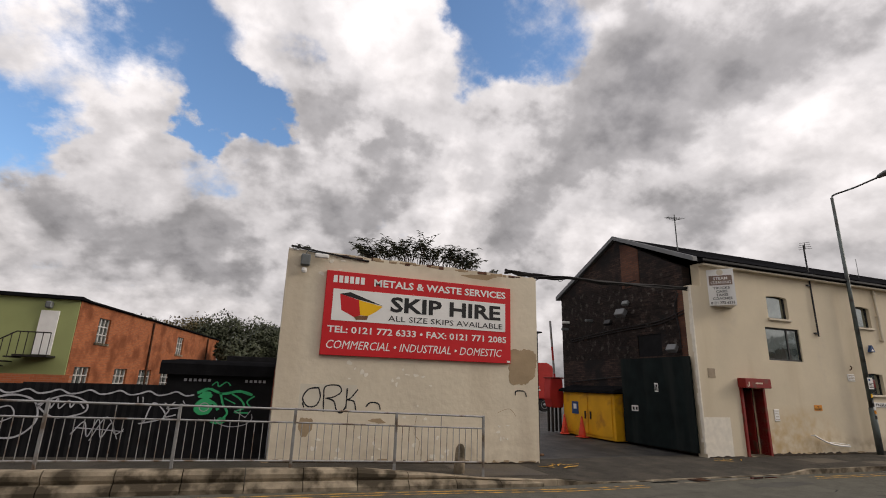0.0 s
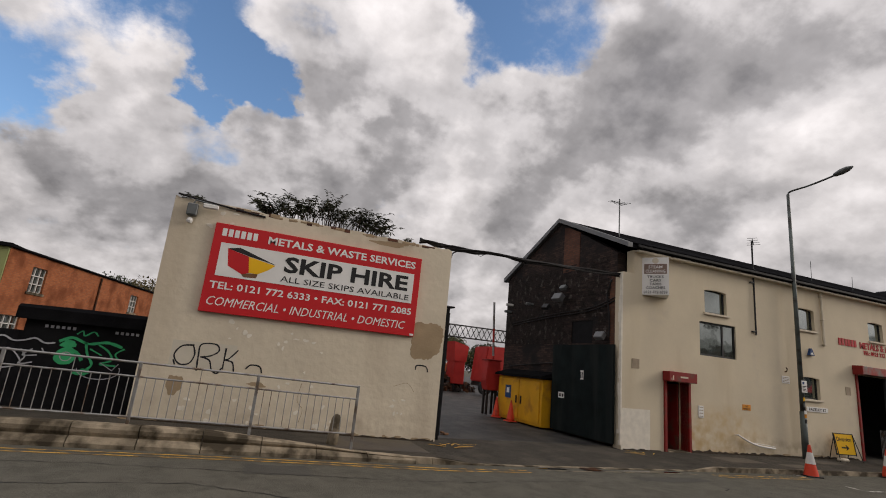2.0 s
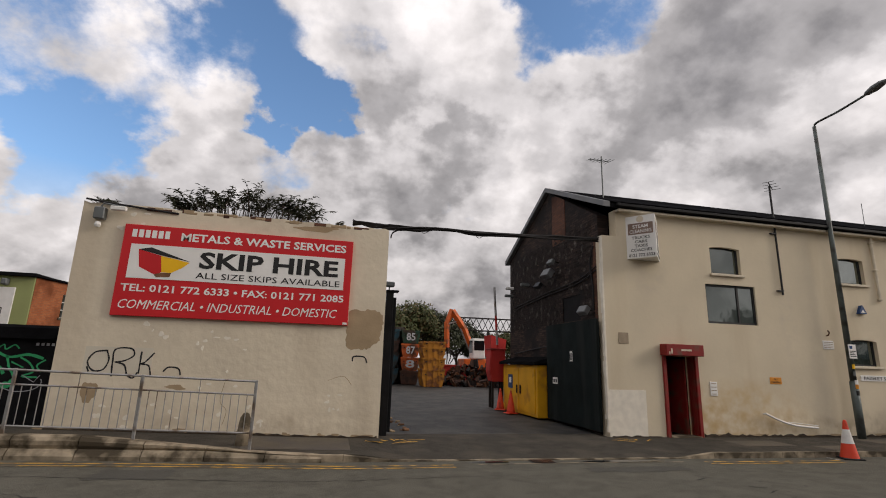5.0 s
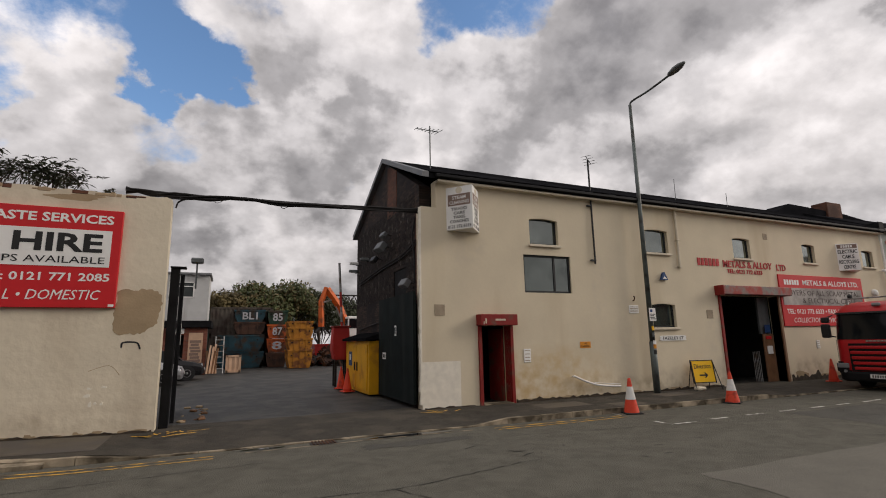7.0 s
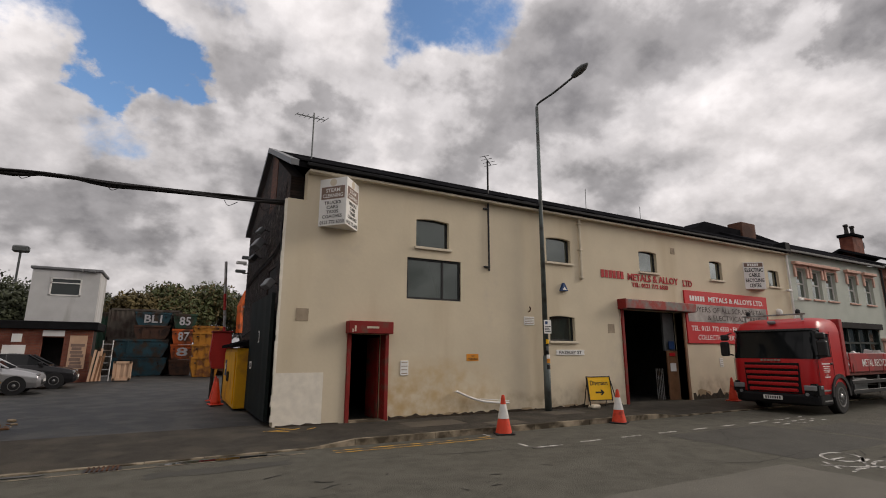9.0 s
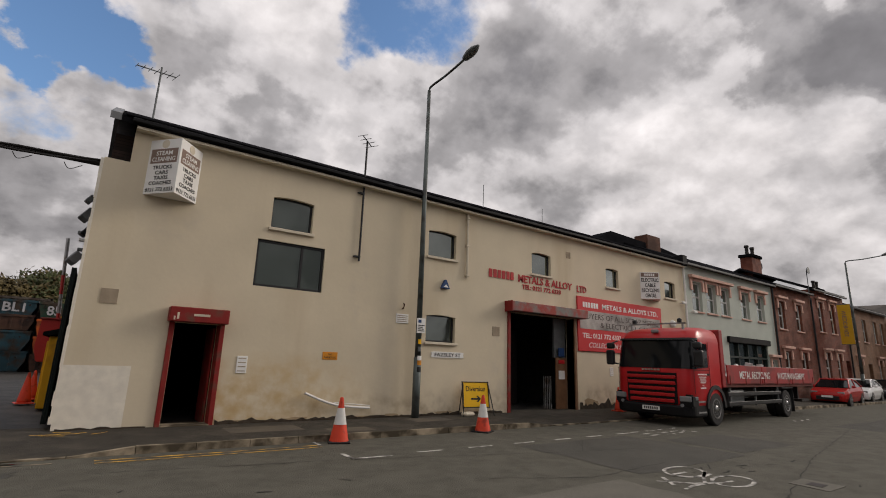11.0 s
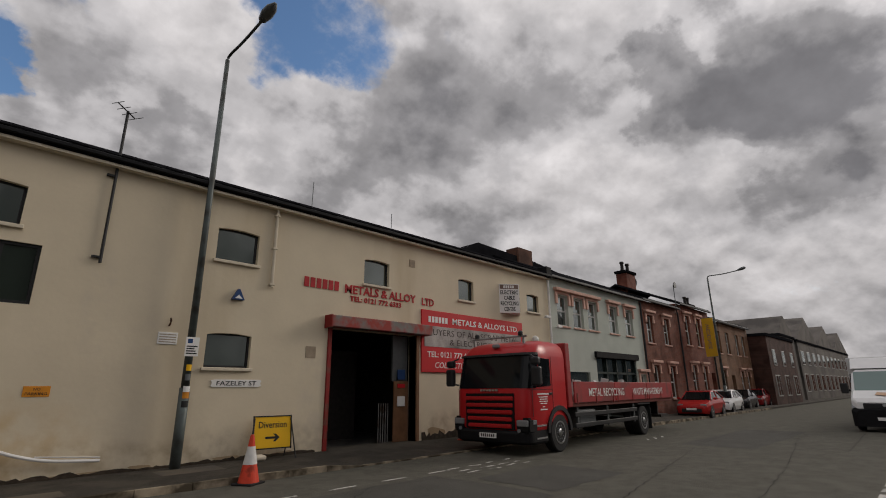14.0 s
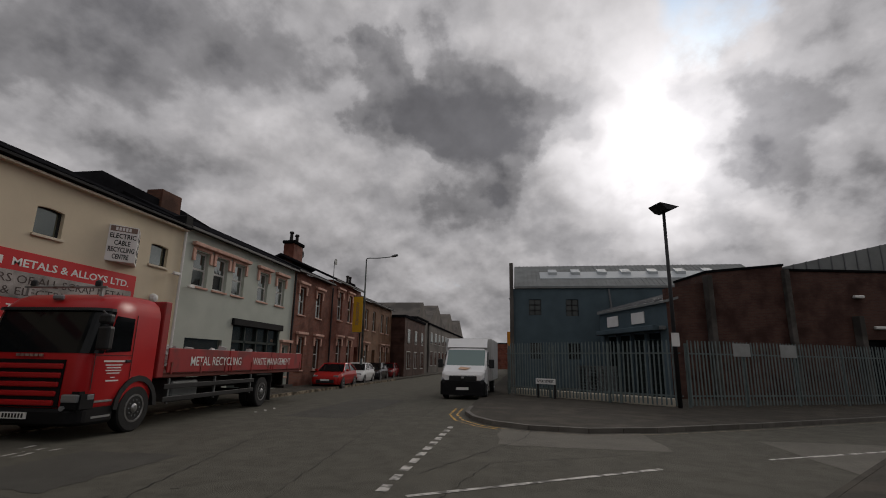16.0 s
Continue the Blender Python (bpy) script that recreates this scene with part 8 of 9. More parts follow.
            bm = B()
            lathe(bm, [(0.36, s * (W / 2 - 0.16)), (0.36, s * (W / 2 + 0.003))], 16, "y", (wx, 0, 0.31))
            part("wheel_arch", bm, M["black_plastic"], c)
    bm = B()
    box(bm, -0.02, 0.08, -W * 0.3, W * 0.3, 0.3, 0.5, 0.02)
    part("grille", bm, M["black_plastic"], c)
    bm = B()
    box(bm, -0.035, -0.021, -0.26, 0.26, 0.42, 0.53)
    part("number_plate", bm, M["white_sign"], c)
    return c


car(46.6, 10.75, 0.0, 4, "red_car", "red hatchback parked before the brick terrace")
car(52.2, 11.2, 0.0, 4, "white_car", "white hatchback parked behind the red one")
car(58.0, 11.7, 0.0, 4, "black_car", "black hatchback parked in the row", 4.3)
car(63.5, 12.0, 0.0, 4, "darkred_car", "dark red car parked in the row", 4.2)
car(84, 13.4, 0.0, 4, "silver_car", "silver car parked farther along the street")
car(90, 13.6, 0.0, 4, "black_car", "black car parked farther along the street")
car(96, 13.8, 0.0, 4, "white_car", "white car parked farther along the street")
yc = car(3.9, 25.4, 0.25, 180, "silver_car", "silver car with an orange flank in the yard", group="yard cars")
yc.matrix_world = pose(6.4, 25.2, 0.23, 0, 0, 183)
for s in (-1, 1):
    bm = B()
    prism(bm, [(1.1, 0.42), (3.2, 0.42), (3.2, 0.78), (1.8, 0.78)], "y", min(s * 0.876, s * 0.884), max(s * 0.876, s * 0.884))
    part("flank_graphic", bm, M["sign_yellow"], yc)
car(4, 28.3, 0.26, 180, "black_car", "black car parked in the yard", group="yard cars").matrix_world = pose(7.1, 28.2, 0.25, 0, 0, 183)

# red shredder and a red lorry body behind the barrier
sd = thing("shredder", 17.35, 36.0, 0.33, 0, "bright red shredder with a sloping feed hopper", "machine")
bm = B()
box(bm, 0.0, 0.9, 0, 1.6, 0.5, 2.28, 0.05)
part("body", bm, M["red_plant"], sd)
bm = B()
prism(bm, [(-0.05, 2.23), (0.95, 2.23), (1.1, 3.45), (-0.15, 3.75)], "y", -0.05, 1.65)
part("feed_hopper", bm, M["red_plant"], sd)
for x in (0.08, 0.66):
    bm = B()
    box(bm, x, x + 0.15, 0.1, 0.3, 0, 0.52)
    part("leg", bm, M["iron"], sd)
lb = thing("lorry_body", 18.37, 33.0, 0.32, 0, "red tipper lorry body with a rounded hopper", "lorry")
bm = B()
prism(bm, [(0, 0.9), (2.25, 0.9), (2.35, 3.26), (1.85, 3.56), (0.25, 3.49)], "y", 0, 2.2)
bmesh.ops.bevel(bm, geom=bm.edges[:], offset=0.08, segments=2, affect="EDGES")
part("tipper", bm, M["red_plant"], lb)
text_lines(lb, on_wall(0.25, 1.5, -0.002), [(0, 0, 0.9, 0.12), (0.1, 0.22, 0.7, 0.1)], "white_sign")
for x in (0.35, 1.55):
    wheel(lb, x, 0.25, 0.5, 0.3, -1)
bm = B()
box(bm, 0, 2.25, 0.3, 1.9, 0.6, 0.9)
part("chassis", bm, M["iron"], lb)

# flatbed truck
tr = thing("flatbed_truck", 27.5, 9.28, 0.0, 3.5, "red flatbed truck parked half on the pavement", "truck")
CW = 2.44
h = CW / 2


def csec(px, zb, zt, w, ch=0.12):
    return [(px, -w / 2, zb), (px, -w / 2, zt - ch), (px, -w / 2 + ch, zt), (px, w / 2 - ch, zt), (px, w / 2, zt - ch), (px, w / 2, zb)]


def ring(z, xf, xb, w, r=0.3, n=6):
    """Level outline of a cab: square at the back, rounded at the front corners."""
    out = [(xb, w / 2, z)]
    for side in (1, -1):
        for k in range(n + 1):
            a = math.pi / 2 * (k / n if side > 0 else 1 - k / n)
            out.append((xf + r - r * math.sin(a), side * (w / 2 - r + r * math.cos(a)), z))
    out.append((xb, -w / 2, z))
    return out


def band(z, xf, w, xe, t=0.014, r=0.3, n=6):
    """Thin strip round the front of the cab, from one side to the other."""
    outer = ring(z, xf - t, xe, w + 2 * t, r, n)
    inner = ring(z, xf + 0.03, xe, w - 0.06, r, n)
    return outer + inner[::-1]


CAB = [(0.56, 0.05, 2.02, CW * 0.97), (0.66, 0.0, 2.02, CW * 0.985), (0.95, 0.0, 2.02, CW), (1.6, 0.02, 2.02, CW), (1.68, 0.05, 2.02, CW), (2.5, 0.27, 2.02, CW), (2.62, 0.33, 2.02, CW * 0.985), (2.78, 0.47, 1.99, CW * 0.95), (2.88, 0.68, 1.93, CW * 0.88), (2.94, 1.0, 1.82, CW * 0.76)]
bm = B()
loft(bm, [ring(*c) for c in CAB])
part("cab", bm, M["red_paint"], tr, smooth=True)
bm = B()
loft(bm, [band(1.66, 0.045, CW, 0.40), band(2.08, 0.158, CW, 0.49), band(2.52, 0.277, CW, 0.58)])
part("windscreen", bm, M["car_glass"], tr)
bm = B()
loft(bm, [band(2.52, 0.25, CW * 0.99, 0.54, 0.05), band(2.58, 0.27, CW * 0.985, 0.54, 0.05)])
part("sun_visor", bm, M["black_plastic"], tr)
for i in range(5):
    bm = B()
    z = 0.66 + i * 0.172
    box(bm, -0.06, 0.02, -0.70 - 0.02 * i, 0.70 + 0.02 * i, z, z + 0.105, 0.025, 2)
    part("grille_bar", bm, M["red_paint"], tr)
bm = B()
box(bm, -0.02, 0.03, -0.79, 0.79, 0.63, 1.53)
part("grille", bm, M["bumper"], tr)
bm = B()
for k in range(6):
    box(bm, -0.035, 0.0, -0.3 + k * 0.1, -0.23 + k * 0.1, 1.585, 1.635)
part("maker_badge", bm, M["chrome"], tr)
bm = B()
loft(bm, [ring(0.28, 0.04, 0.9, CW * 0.96), ring(0.34, -0.08, 0.9, CW * 0.995), ring(0.55, -0.09, 0.9, CW * 0.995), ring(0.61, -0.02, 0.9, CW * 0.995)])
part("bumper", bm, M["bumper"], tr)
for s in (-1, 1):
    bm = B()
    prism(bm, [(-0.045, 0.55), (0.40, 0.55), (0.40, 0.93), (-0.03, 0.93)], "y", min(s * 0.82, s * (h + 0.008)), max(s * 0.82, s * (h + 0.008)))
    bmesh.ops.bevel(bm, geom=bm.edges[:], offset=0.05, segments=2, affect="EDGES")
    lamp_case = part("lamp_housing", bm, M["bumper"], tr)
    bm = B()
    box(bm, -0.06, 0.15, min(s * 0.86, s * (h - 0.03)), max(s * 0.86, s * (h - 0.03)), 0.72, 0.88, 0.03, 2)
    part("headlight", bm, M["lampglass"], lamp_case)
    bm = B()
    box(bm, 0.16, 0.34, min(s * (h - 0.05), s * (h + 0.02)), max(s * (h - 0.05), s * (h + 0.02)), 0.76, 0.87, 0.015)
    part("side_lamp", bm, M["lampglass"], lamp_case)
    bm = B()
    lathe(bm, [(0.05, -0.10), (0.045, -0.06)], 10, "x", (0, s * 0.95, 0.62))
    part("fog_lamp", bm, M["lampglass"], tr)
    # side window, door line, handle
    bm = B()
    prism(bm, [(0.44, 1.68), (1.16, 1.72), (1.16, 2.42), (0.62, 2.44)], "y", min(s * h * 1.002, s * (h + 0.012)), max(s * h * 1.002, s * (h + 0.012)))
    part("side_window", bm, M["car_glass"], tr)
    bm = B()
    for a in ((0.2, 0.215, 0.95, 1.66), (1.24, 1.255, 0.95, 2.5), (0.2, 1.255, 1.62, 1.632)):
        box(bm, a[0], a[1], min(s * h, s * (h + 0.006)), max(s * h, s * (h + 0.006)), a[2], a[3])
    part("door_seam", bm, M["black_plastic"], tr)
    bm = B()
    box(bm, 1.05, 1.2, min(s * h, s * (h + 0.03)), max(s * h, s * (h + 0.03)), 1.48, 1.54, 0.01)
    part("door_handle", bm, M["black_plastic"], tr)
    bm = B()
    tube(bm, [(0.22, s * h, 2.5), (0.1, s * (h + 0.22), 2.4)], 0.025, 6)
    tube(bm, [(0.22, s * h, 1.75), (0.1, s * (h + 0.22), 1.8)], 0.025, 6)
    part("mirror_arm", bm, M["black_plastic"], tr)
    bm = B()
    box(bm, 0.02, 0.2, s * (h + 0.22) - 0.13, s * (h + 0.22) + 0.13, 1.72, 2.2, 0.05, 2)
    part("mirror", bm, M["black_plastic"], tr)
    bm = B()
    box(bm, 0.02, 0.2, s * (h + 0.2) - 0.12, s * (h + 0.2) + 0.12, 2.24, 2.44, 0.05, 2)
    part("mirror", bm, M["black_plastic"], tr)
    # wheel arch, steps
    bm = B()
    arc = [(1.55 + 0.68 * math.cos(a), 0.52 + 0.68 * math.sin(a)) for a in [math.pi * i / 10 for i in range(11)]]
    inn = [(1.55 + 0.56 * math.cos(a), 0.52 + 0.56 * math.sin(a)) for a in [math.pi * i / 10 for i in range(11)]]
    prism(bm, arc + inn[::-1], "y", min(s * (h - 0.35), s * (h + 0.03)), max(s * (h - 0.35), s * (h + 0.03)))
    part("wheel_arch", bm, M["black_plastic"], tr)
    for z in (0.4, 0.7):
        bm = B()
        box(bm, 0.35, 0.85, min(s * (h - 0.3), s * h), max(s * (h - 0.3), s * (h + 0.015)), z, z + 0.04)
        part("step", bm, M["galv"], tr)
    wheel(tr, 1.55, s * (h - 0.14), 0.5, 0.28, s, n=28)
    wheel(tr, 7.95, s * (h - 0.2), 0.5, 0.28, s, n=28)
    wheel(tr, 7.95, s * (h - 0.5), 0.5, 0.28, s, n=20)
    bm = B()
    box(bm, 8.52, 8.55, min(s * (h - 0.5), s * h), max(s * (h - 0.5), s * h), 0.18, 1.0)
    part("mudflap", bm, M["rubber"], tr)
    bm = B()
    box(bm, 7.35, 8.55, min(s * (h - 0.5), s * h), max(s * (h - 0.5), s * h), 1.06, 1.1)
    part("rear_mudguard", bm, M["black_plastic"], tr)
    for z in (0.55, 0.85):
        bm = B()
        box(bm, 2.5, 7.2, min(s * (h - 0.03), s * h), max(s * (h - 0.03), s * h), z, z + 0.12, 0.01)
        part("side_guard", bm, M["black_plastic"], tr)
    for x in (2.7, 4.8, 7.0):
        bm = B()
        box(bm, x, x + 0.06, min(s * (h - 0.08), s * (h - 0.03)), max(s * (h - 0.08), s * (h - 0.03)), 0.5, 1.1)
        part("guard_stay", bm, M["grey_metal"], tr)
    for i in range(3):
        bm = B()
        xa = 2.45 + i * 2.93
        box(bm, xa + 0.02, xa + 2.9, min(s * (h + 0.0), s * (h + 0.04)), max(s * (h + 0.0), s * (h + 0.04)), 1.24, 1.83, 0.01)
        db = part("drop_side", bm, M["red_truck_side"], tr)
        for q in (0.06, 0.5, 0.94):
            bm = B()
            box(bm, xa + 2.9 * q - 0.03, xa + 2.9 * q + 0.03, min(s * (h + 0.041), s * (h + 0.055)), max(s * (h + 0.041), s * (h + 0.055)), 1.2, 1.5)
            part("hinge", bm, M["red_door"], db)
bm = B()
box(bm, 2.4, 11.25, -h + 0.02, h - 0.02, 1.12, 1.23, 0.01)
part("bed_floor", bm, M["redoxide"], tr)
bm = B()
box(bm, 2.15, 2.4, -h, h, 1.12, 2.93, 0.02)
part("headboard", bm, M["red_truck_side"], tr)
bm = B()
box(bm, 11.22, 11.27, -h, h, 1.24, 1.83, 0.01)
part("tailboard", bm, M["red_truck_side"], tr)
for y in (-0.45, 0.35):
    bm = B()
    box(bm, 0.9, 11.2, y, y + 0.1, 0.72, 1.0)
    part("chassis_rail", bm, M["iron"], tr)
bm = B()
tube(bm, [(1.55, -0.9, 0.5), (1.55, 0.9, 0.5)], 0.08, 8)
part("axle", bm, M["iron"], tr)
bm = B()
tube(bm, [(7.95, -0.9, 0.5), (7.95, 0.9, 0.5)], 0.1, 8)
part("axle", bm, M["iron"], tr)
bm = B()
box(bm, 3.0, 4.2, -h + 0.15, -0.5, 0.5, 1.05, 0.08, 2)
part("fuel_tank", bm, M["grey_metal"], tr)
bm = B()
box(bm, 10.2, 11.1, -h + 0.2, h - 0.2, 0.5, 0.6)
box(bm, 10.5, 10.6, -0.8, 0.8, 0.6, 1.1)
part("under_run_bar", bm, M["iron"], tr)
bm = B()
box(bm, 0.5, 0.56, -0.95, 0.95, 3.02, 3.07, 0.01)
for y in (-0.85, 0.85):
    box(bm, 0.5, 0.56, y - 0.03, y + 0.03, 2.85, 3.02)
part("lamp_bar", bm, M["galv"], tr)
for y in (-0.75, 0.75):
    bm = B()
    lathe(bm, [(0.07, 3.07), (0.07, 3.16), (0.03, 3.2)], 10, "z", (0.53, y, 0))
    part("beacon", bm, M["black_plastic"], tr)
bm = B()
box(bm, 0.35, 0.45, -0.12, 0.12, 2.75, 2.86, 0.03)
part("roof_lamp", bm, M["lampglass"], tr)
bm = B()
box(bm, -0.125, -0.101, -0.27, 0.27, 0.42, 0.54)
npl = part("number_plate", bm, M["white_sign"], tr)
bm = B()
for k in range(7):
    box(bm, -0.129, -0.1255, -0.22 + 0.066 * k, -0.18 + 0.066 * k, 0.44, 0.52)
part("print", bm, M["sign_black"], npl)
letters("lettering", "METAL RECYCLING", "white_sign", tr, on_wall(3.4, 1.4, -h - 0.043), 2.7, 0.24, 0.004, bold=0.004)
letters("lettering", "WASTE MANAGEMENT", "white_sign", tr, on_wall(6.9, 1.4, -h - 0.043), 3.1, 0.24, 0.004, bold=0.004)
text_lines(tr, on_wall(0.45, 1.05, -h - 0.003), [(0, 0.44, 0.62, 0.035), (0.06, 0.37, 0.48, 0.022), (0.1, 0.315, 0.4, 0.022), (0.08, 0.26, 0.44, 0.022), (0.12, 0.205, 0.36, 0.022), (0.24, 0.12, 0.12, 0.02), (0.12, 0.05, 0.36, 0.03)], "white_sign")
lump = B()
for i in range(40):
    v = box(lump, -0.2, 0.2, -0.12, 0.12, -0.05, 0.05)
    bmesh.ops.transform(lump, matrix=pose(random.uniform(2.8, 10.8), random.uniform(-0.9, 0.9), random.uniform(1.28, 1.8), random.uniform(0, 90), random.uniform(0, 90), random.uniform(0, 180)), verts=v)
ld = part("scrap_load", lump, M["grey_panel"])
ld.matrix_basis = tr.matrix_basis.copy()
tagged(ld, "loose pale scrap lying on the truck bed", "scrap", kind="stuff")

# white box van
va = thing("box_van", 41.3, 2.22, 0.0, -1.5, "white box van with a black bumper parked at the kerb", "van")
VW = 2.0
h = VW / 2
bm = B()
loft(bm, [csec(0.0, 0.75, 1.05, VW * 0.8, 0.05), csec(0.12, 0.7, 1.2, VW * 0.95, 0.06), csec(0.75, 0.6, 1.42, VW, 0.08), csec(0.95, 0.5, 1.5, VW, 0.1), csec(1.45, 0.5, 2.25, VW * 0.95, 0.15), csec(2.5, 0.5, 2.32, VW * 0.95, 0.15)])
part("cab", bm, M["white_car"], va)
bm = B()
prism(bm, [(0.86, 1.46), (0.9, 1.42), (1.46, 2.14), (1.4, 2.18)], "y", -h + 0.12, h - 0.12)
part("windscreen", bm, M["lit_glass"], va)
bm = B()
loft(bm, [csec(-0.08, 0.2, 0.78, VW * 0.85, 0.1), csec(0.05, 0.2, 0.86, VW, 0.1), csec(0.8, 0.2, 0.7, VW, 0.05)])
part("bumper", bm, M["bumper"], va)
bm = B()
box(bm, -0.03, 0.06, -0.62, 0.62, 0.8, 1.02, 0.03)
part("grille", bm, M["black_plastic"], va)
bm = B()
box(bm, -0.05, -0.031, -0.06, 0.06, 0.9, 0.98, 0.01)
part("maker_badge", bm, M["chrome"], va)
bm = B()
box(bm, -0.1, -0.081, -0.27, 0.27, 0.42, 0.53)
part("number_plate", bm, M["white_sign"], va)
bm = B()
prism(bm, [(0.25, -0.1), (0.5, -0.3), (0.6, 0.2), (0.35, 0.25)], "z", 1.0, 1.001)
for v in bm.verts:
    v.co.z = 1.23 + (v.co.x - 0.12) * 0.345 + (0.012 if v.co.z > 1.0005 else 0.004)
part("bonnet_graphic", bm, M["warm_sign"], va)
for s in (-1, 1):
    bm = B()
    prism(bm, [(0.02, 0.85), (0.1, 0.82), (0.5, 1.25), (0.42, 1.27)], "y", min(s * 0.72, s * 0.97), max(s * 0.72, s * 0.97))
    part("headlight", bm, M["lampglass"], va)
    bm = B()
    box(bm, 0.95, 1.15, s * (h + 0.2) - 0.12, s * (h + 0.2) + 0.12, 1.35, 1.75, 0.04, 2)
    tube(bm, [(1.1, s * h, 1.45), (1.05, s * (h + 0.12), 1.5)], 0.04, 6)
    part("mirror", bm, M["black_plastic"], va)
    bm = B()
    prism(bm, [(1.05, 1.5), (1.9, 1.5), (1.9, 2.1), (1.5, 2.1)], "y", min(s * h * 0.98, s * (h + 0.008)), max(s * h * 0.98, s * (h + 0.008)))
    part("side_window", bm, M["car_glass"], va)
    for wx in (0.95, 4.9):
        wheel(va, wx, s * (h - 0.1), 0.35, 0.22, s)
bm = B()
box(bm, 2.0, 6.3, -1.12, 1.12, 0.75, 2.75, 0.05, 2)
part("box_body", bm, M["grey_panel"], va)
bm = B()
prism(bm, [(1.45, 2.3), (2.05, 2.3), (2.05, 2.72), (1.9, 2.72)], "y", -0.95, 0.95)
part("wind_deflector", bm, M["white_car"], va)
bm = B()
box(bm, 0.9, 6.2, -0.8, 0.8, 0.4, 0.76)
part("chassis", bm, M["iron"], va)


# ---- terrace beyond the works ----
def sash(parent, x0, x1, z0, z1, y, surround="stone_pink", hood=True):
    """A sash window with painted stone surround, set in an opening."""
    w = window("window", x0, x1, z0, z1, y, parent, "sash", rail=(0.5,), depth=0.16, sill=surround, bar=0.075, glass="dark_window")
    W, H = x1 - x0, z1 - z0
    if hood:
        bm = B()
        for s in (-0.13, W + 0.01):
            box(bm, s - 0.02, s + 0.14, -0.08, -0.002, H - 0.42, H + 0.04, 0.01)
        box(bm, -0.13, W + 0.13, -0.05, -0.002, H + 0.04, H + 0.16, 0.01)
        box(bm, -0.24, W + 0.24, -0.2, -0.002, H + 0.165, H + 0.31, 0.02)
        part("hood_mould", bm, M[surround], w)
    return w


def house(name, x0, x1, y, eave, ridge, key, label, upper, lower, surround="stone_pink", roof="slate", openings=(), depth=8.0, hood=True, hood_low=True):
    hs = thing(name, 0, 0, 0, 0, label, "house", "terrace houses")
    bm = B()
    wall_holes(bm, x0 + 0.004, x1 - 0.004, 0, eave, y, y + 0.3, list(upper) + list(lower) + list(openings))
    part("wall", bm, M[key], hs)
    # backing wall and ceiling, with the room's darkness in their colour
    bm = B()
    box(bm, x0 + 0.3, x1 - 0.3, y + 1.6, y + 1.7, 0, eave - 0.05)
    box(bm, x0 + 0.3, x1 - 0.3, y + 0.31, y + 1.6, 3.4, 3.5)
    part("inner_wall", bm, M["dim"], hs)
    bm = B()
    box(bm, x0 + 0.004, x0 + 0.3, y + 0.3, y + depth, 0, eave)
    box(bm, x1 - 0.3, x1 - 0.004, y + 0.3, y + depth, 0, eave)
    box(bm, x0 + 0.3, x1 - 0.3, y + depth - 0.3, y + depth, 0, eave)
    part("side_wall", bm, M[key], hs)
    bm = B()
    mid = y + depth / 2
    prism(bm, [(y - 0.18, eave - 0.02), (mid, ridge), (y + depth + 0.2, eave - 0.02), (y + depth + 0.2, eave + 0.14), (mid, ridge + 0.16), (y - 0.18, eave + 0.14)], "x", x0 + 0.002, x1 - 0.002)
    part("roof", bm, M[roof], hs)
    bm = B()
    box(bm, x0 + 0.01, x1 - 0.01, y - 0.3, y - 0.182, eave - 0.06, eave + 0.06, 0.02)
    part("gutter", bm, M["black_plastic"], hs)
    for a in upper:
        sash(hs, *a, y, surround, hood)
    for a in lower:
        sash(hs, *a, y, surround, hood_low)
    return hs


TY = 12.32
c = house("terrace_house", 35.42, 45.0, TY, 6.5, 8.4, "paleblue", "pale green painted terrace house with a dark shopfront",
          [(x, x + 0.95, 4.36, 5.76) for x in (36.15, 37.52, 38.9, 41.1, 42.95)], [(44.05, 44.85, 0.7, 2.3)], openings=[(39.35, 43.75, 0.2, 3.3), (36.2, 38.65, 1.2, 2.35)])
bm = B()
box(bm, 39.2, 43.9, TY - 0.14, TY - 0.002, 3.05, 3.35, 0.02)
part("shop_fascia", bm, M["black"], c)
bm = B()
for i in range(5):
    x = 39.4 + i * 1.07
    box(bm, x - 0.05, x + 0.05, TY + 0.05, TY + 0.15, 0.2, 3.04)
box(bm, 39.4, 43.7, TY + 0.05, TY + 0.15, 2.3, 2.4)
box(bm, 39.4, 43.7, TY + 0.05, TY + 0.15, 0.2, 0.8)
part("shop_frame", bm, M["shop_green"], c)
bm = B()
box(bm, 39.36, 43.74, TY + 0.16, TY + 0.17, 0.2, 3.3)
part("shop_pane", bm, M["dark_window"], c)
bm = B()
box(bm, 36.21, 38.64, TY + 0.1, TY + 0.11, 1.2, 2.35)
part("pane", bm, M["dark_window"], c)
house("terrace_house", 45.0, 50.8, TY, 6.6, 8.4, "house_red", "red brick terrace house with ornate pale window hoods",
      [(45.75, 46.65, 4.15, 5.75), (48.25, 49.15, 4.15, 5.75)], [(45.95, 46.85, 1.0, 2.85), (48.35, 49.25, 1.0, 2.85)])
house("terrace_house", 50.8, 57.0, TY, 7.0, 8.8, "dark_red_brick", "taller red brick terrace house with sash windows",
      [(52.0, 52.9, 4.35, 6.3), (54.1, 55.0, 4.35, 6.3)], [(52.2, 53.1, 1.1, 3.0), (54.3, 55.2, 1.1, 3.0)], openings=[(56.0, 56.8, 0.1, 2.6)])
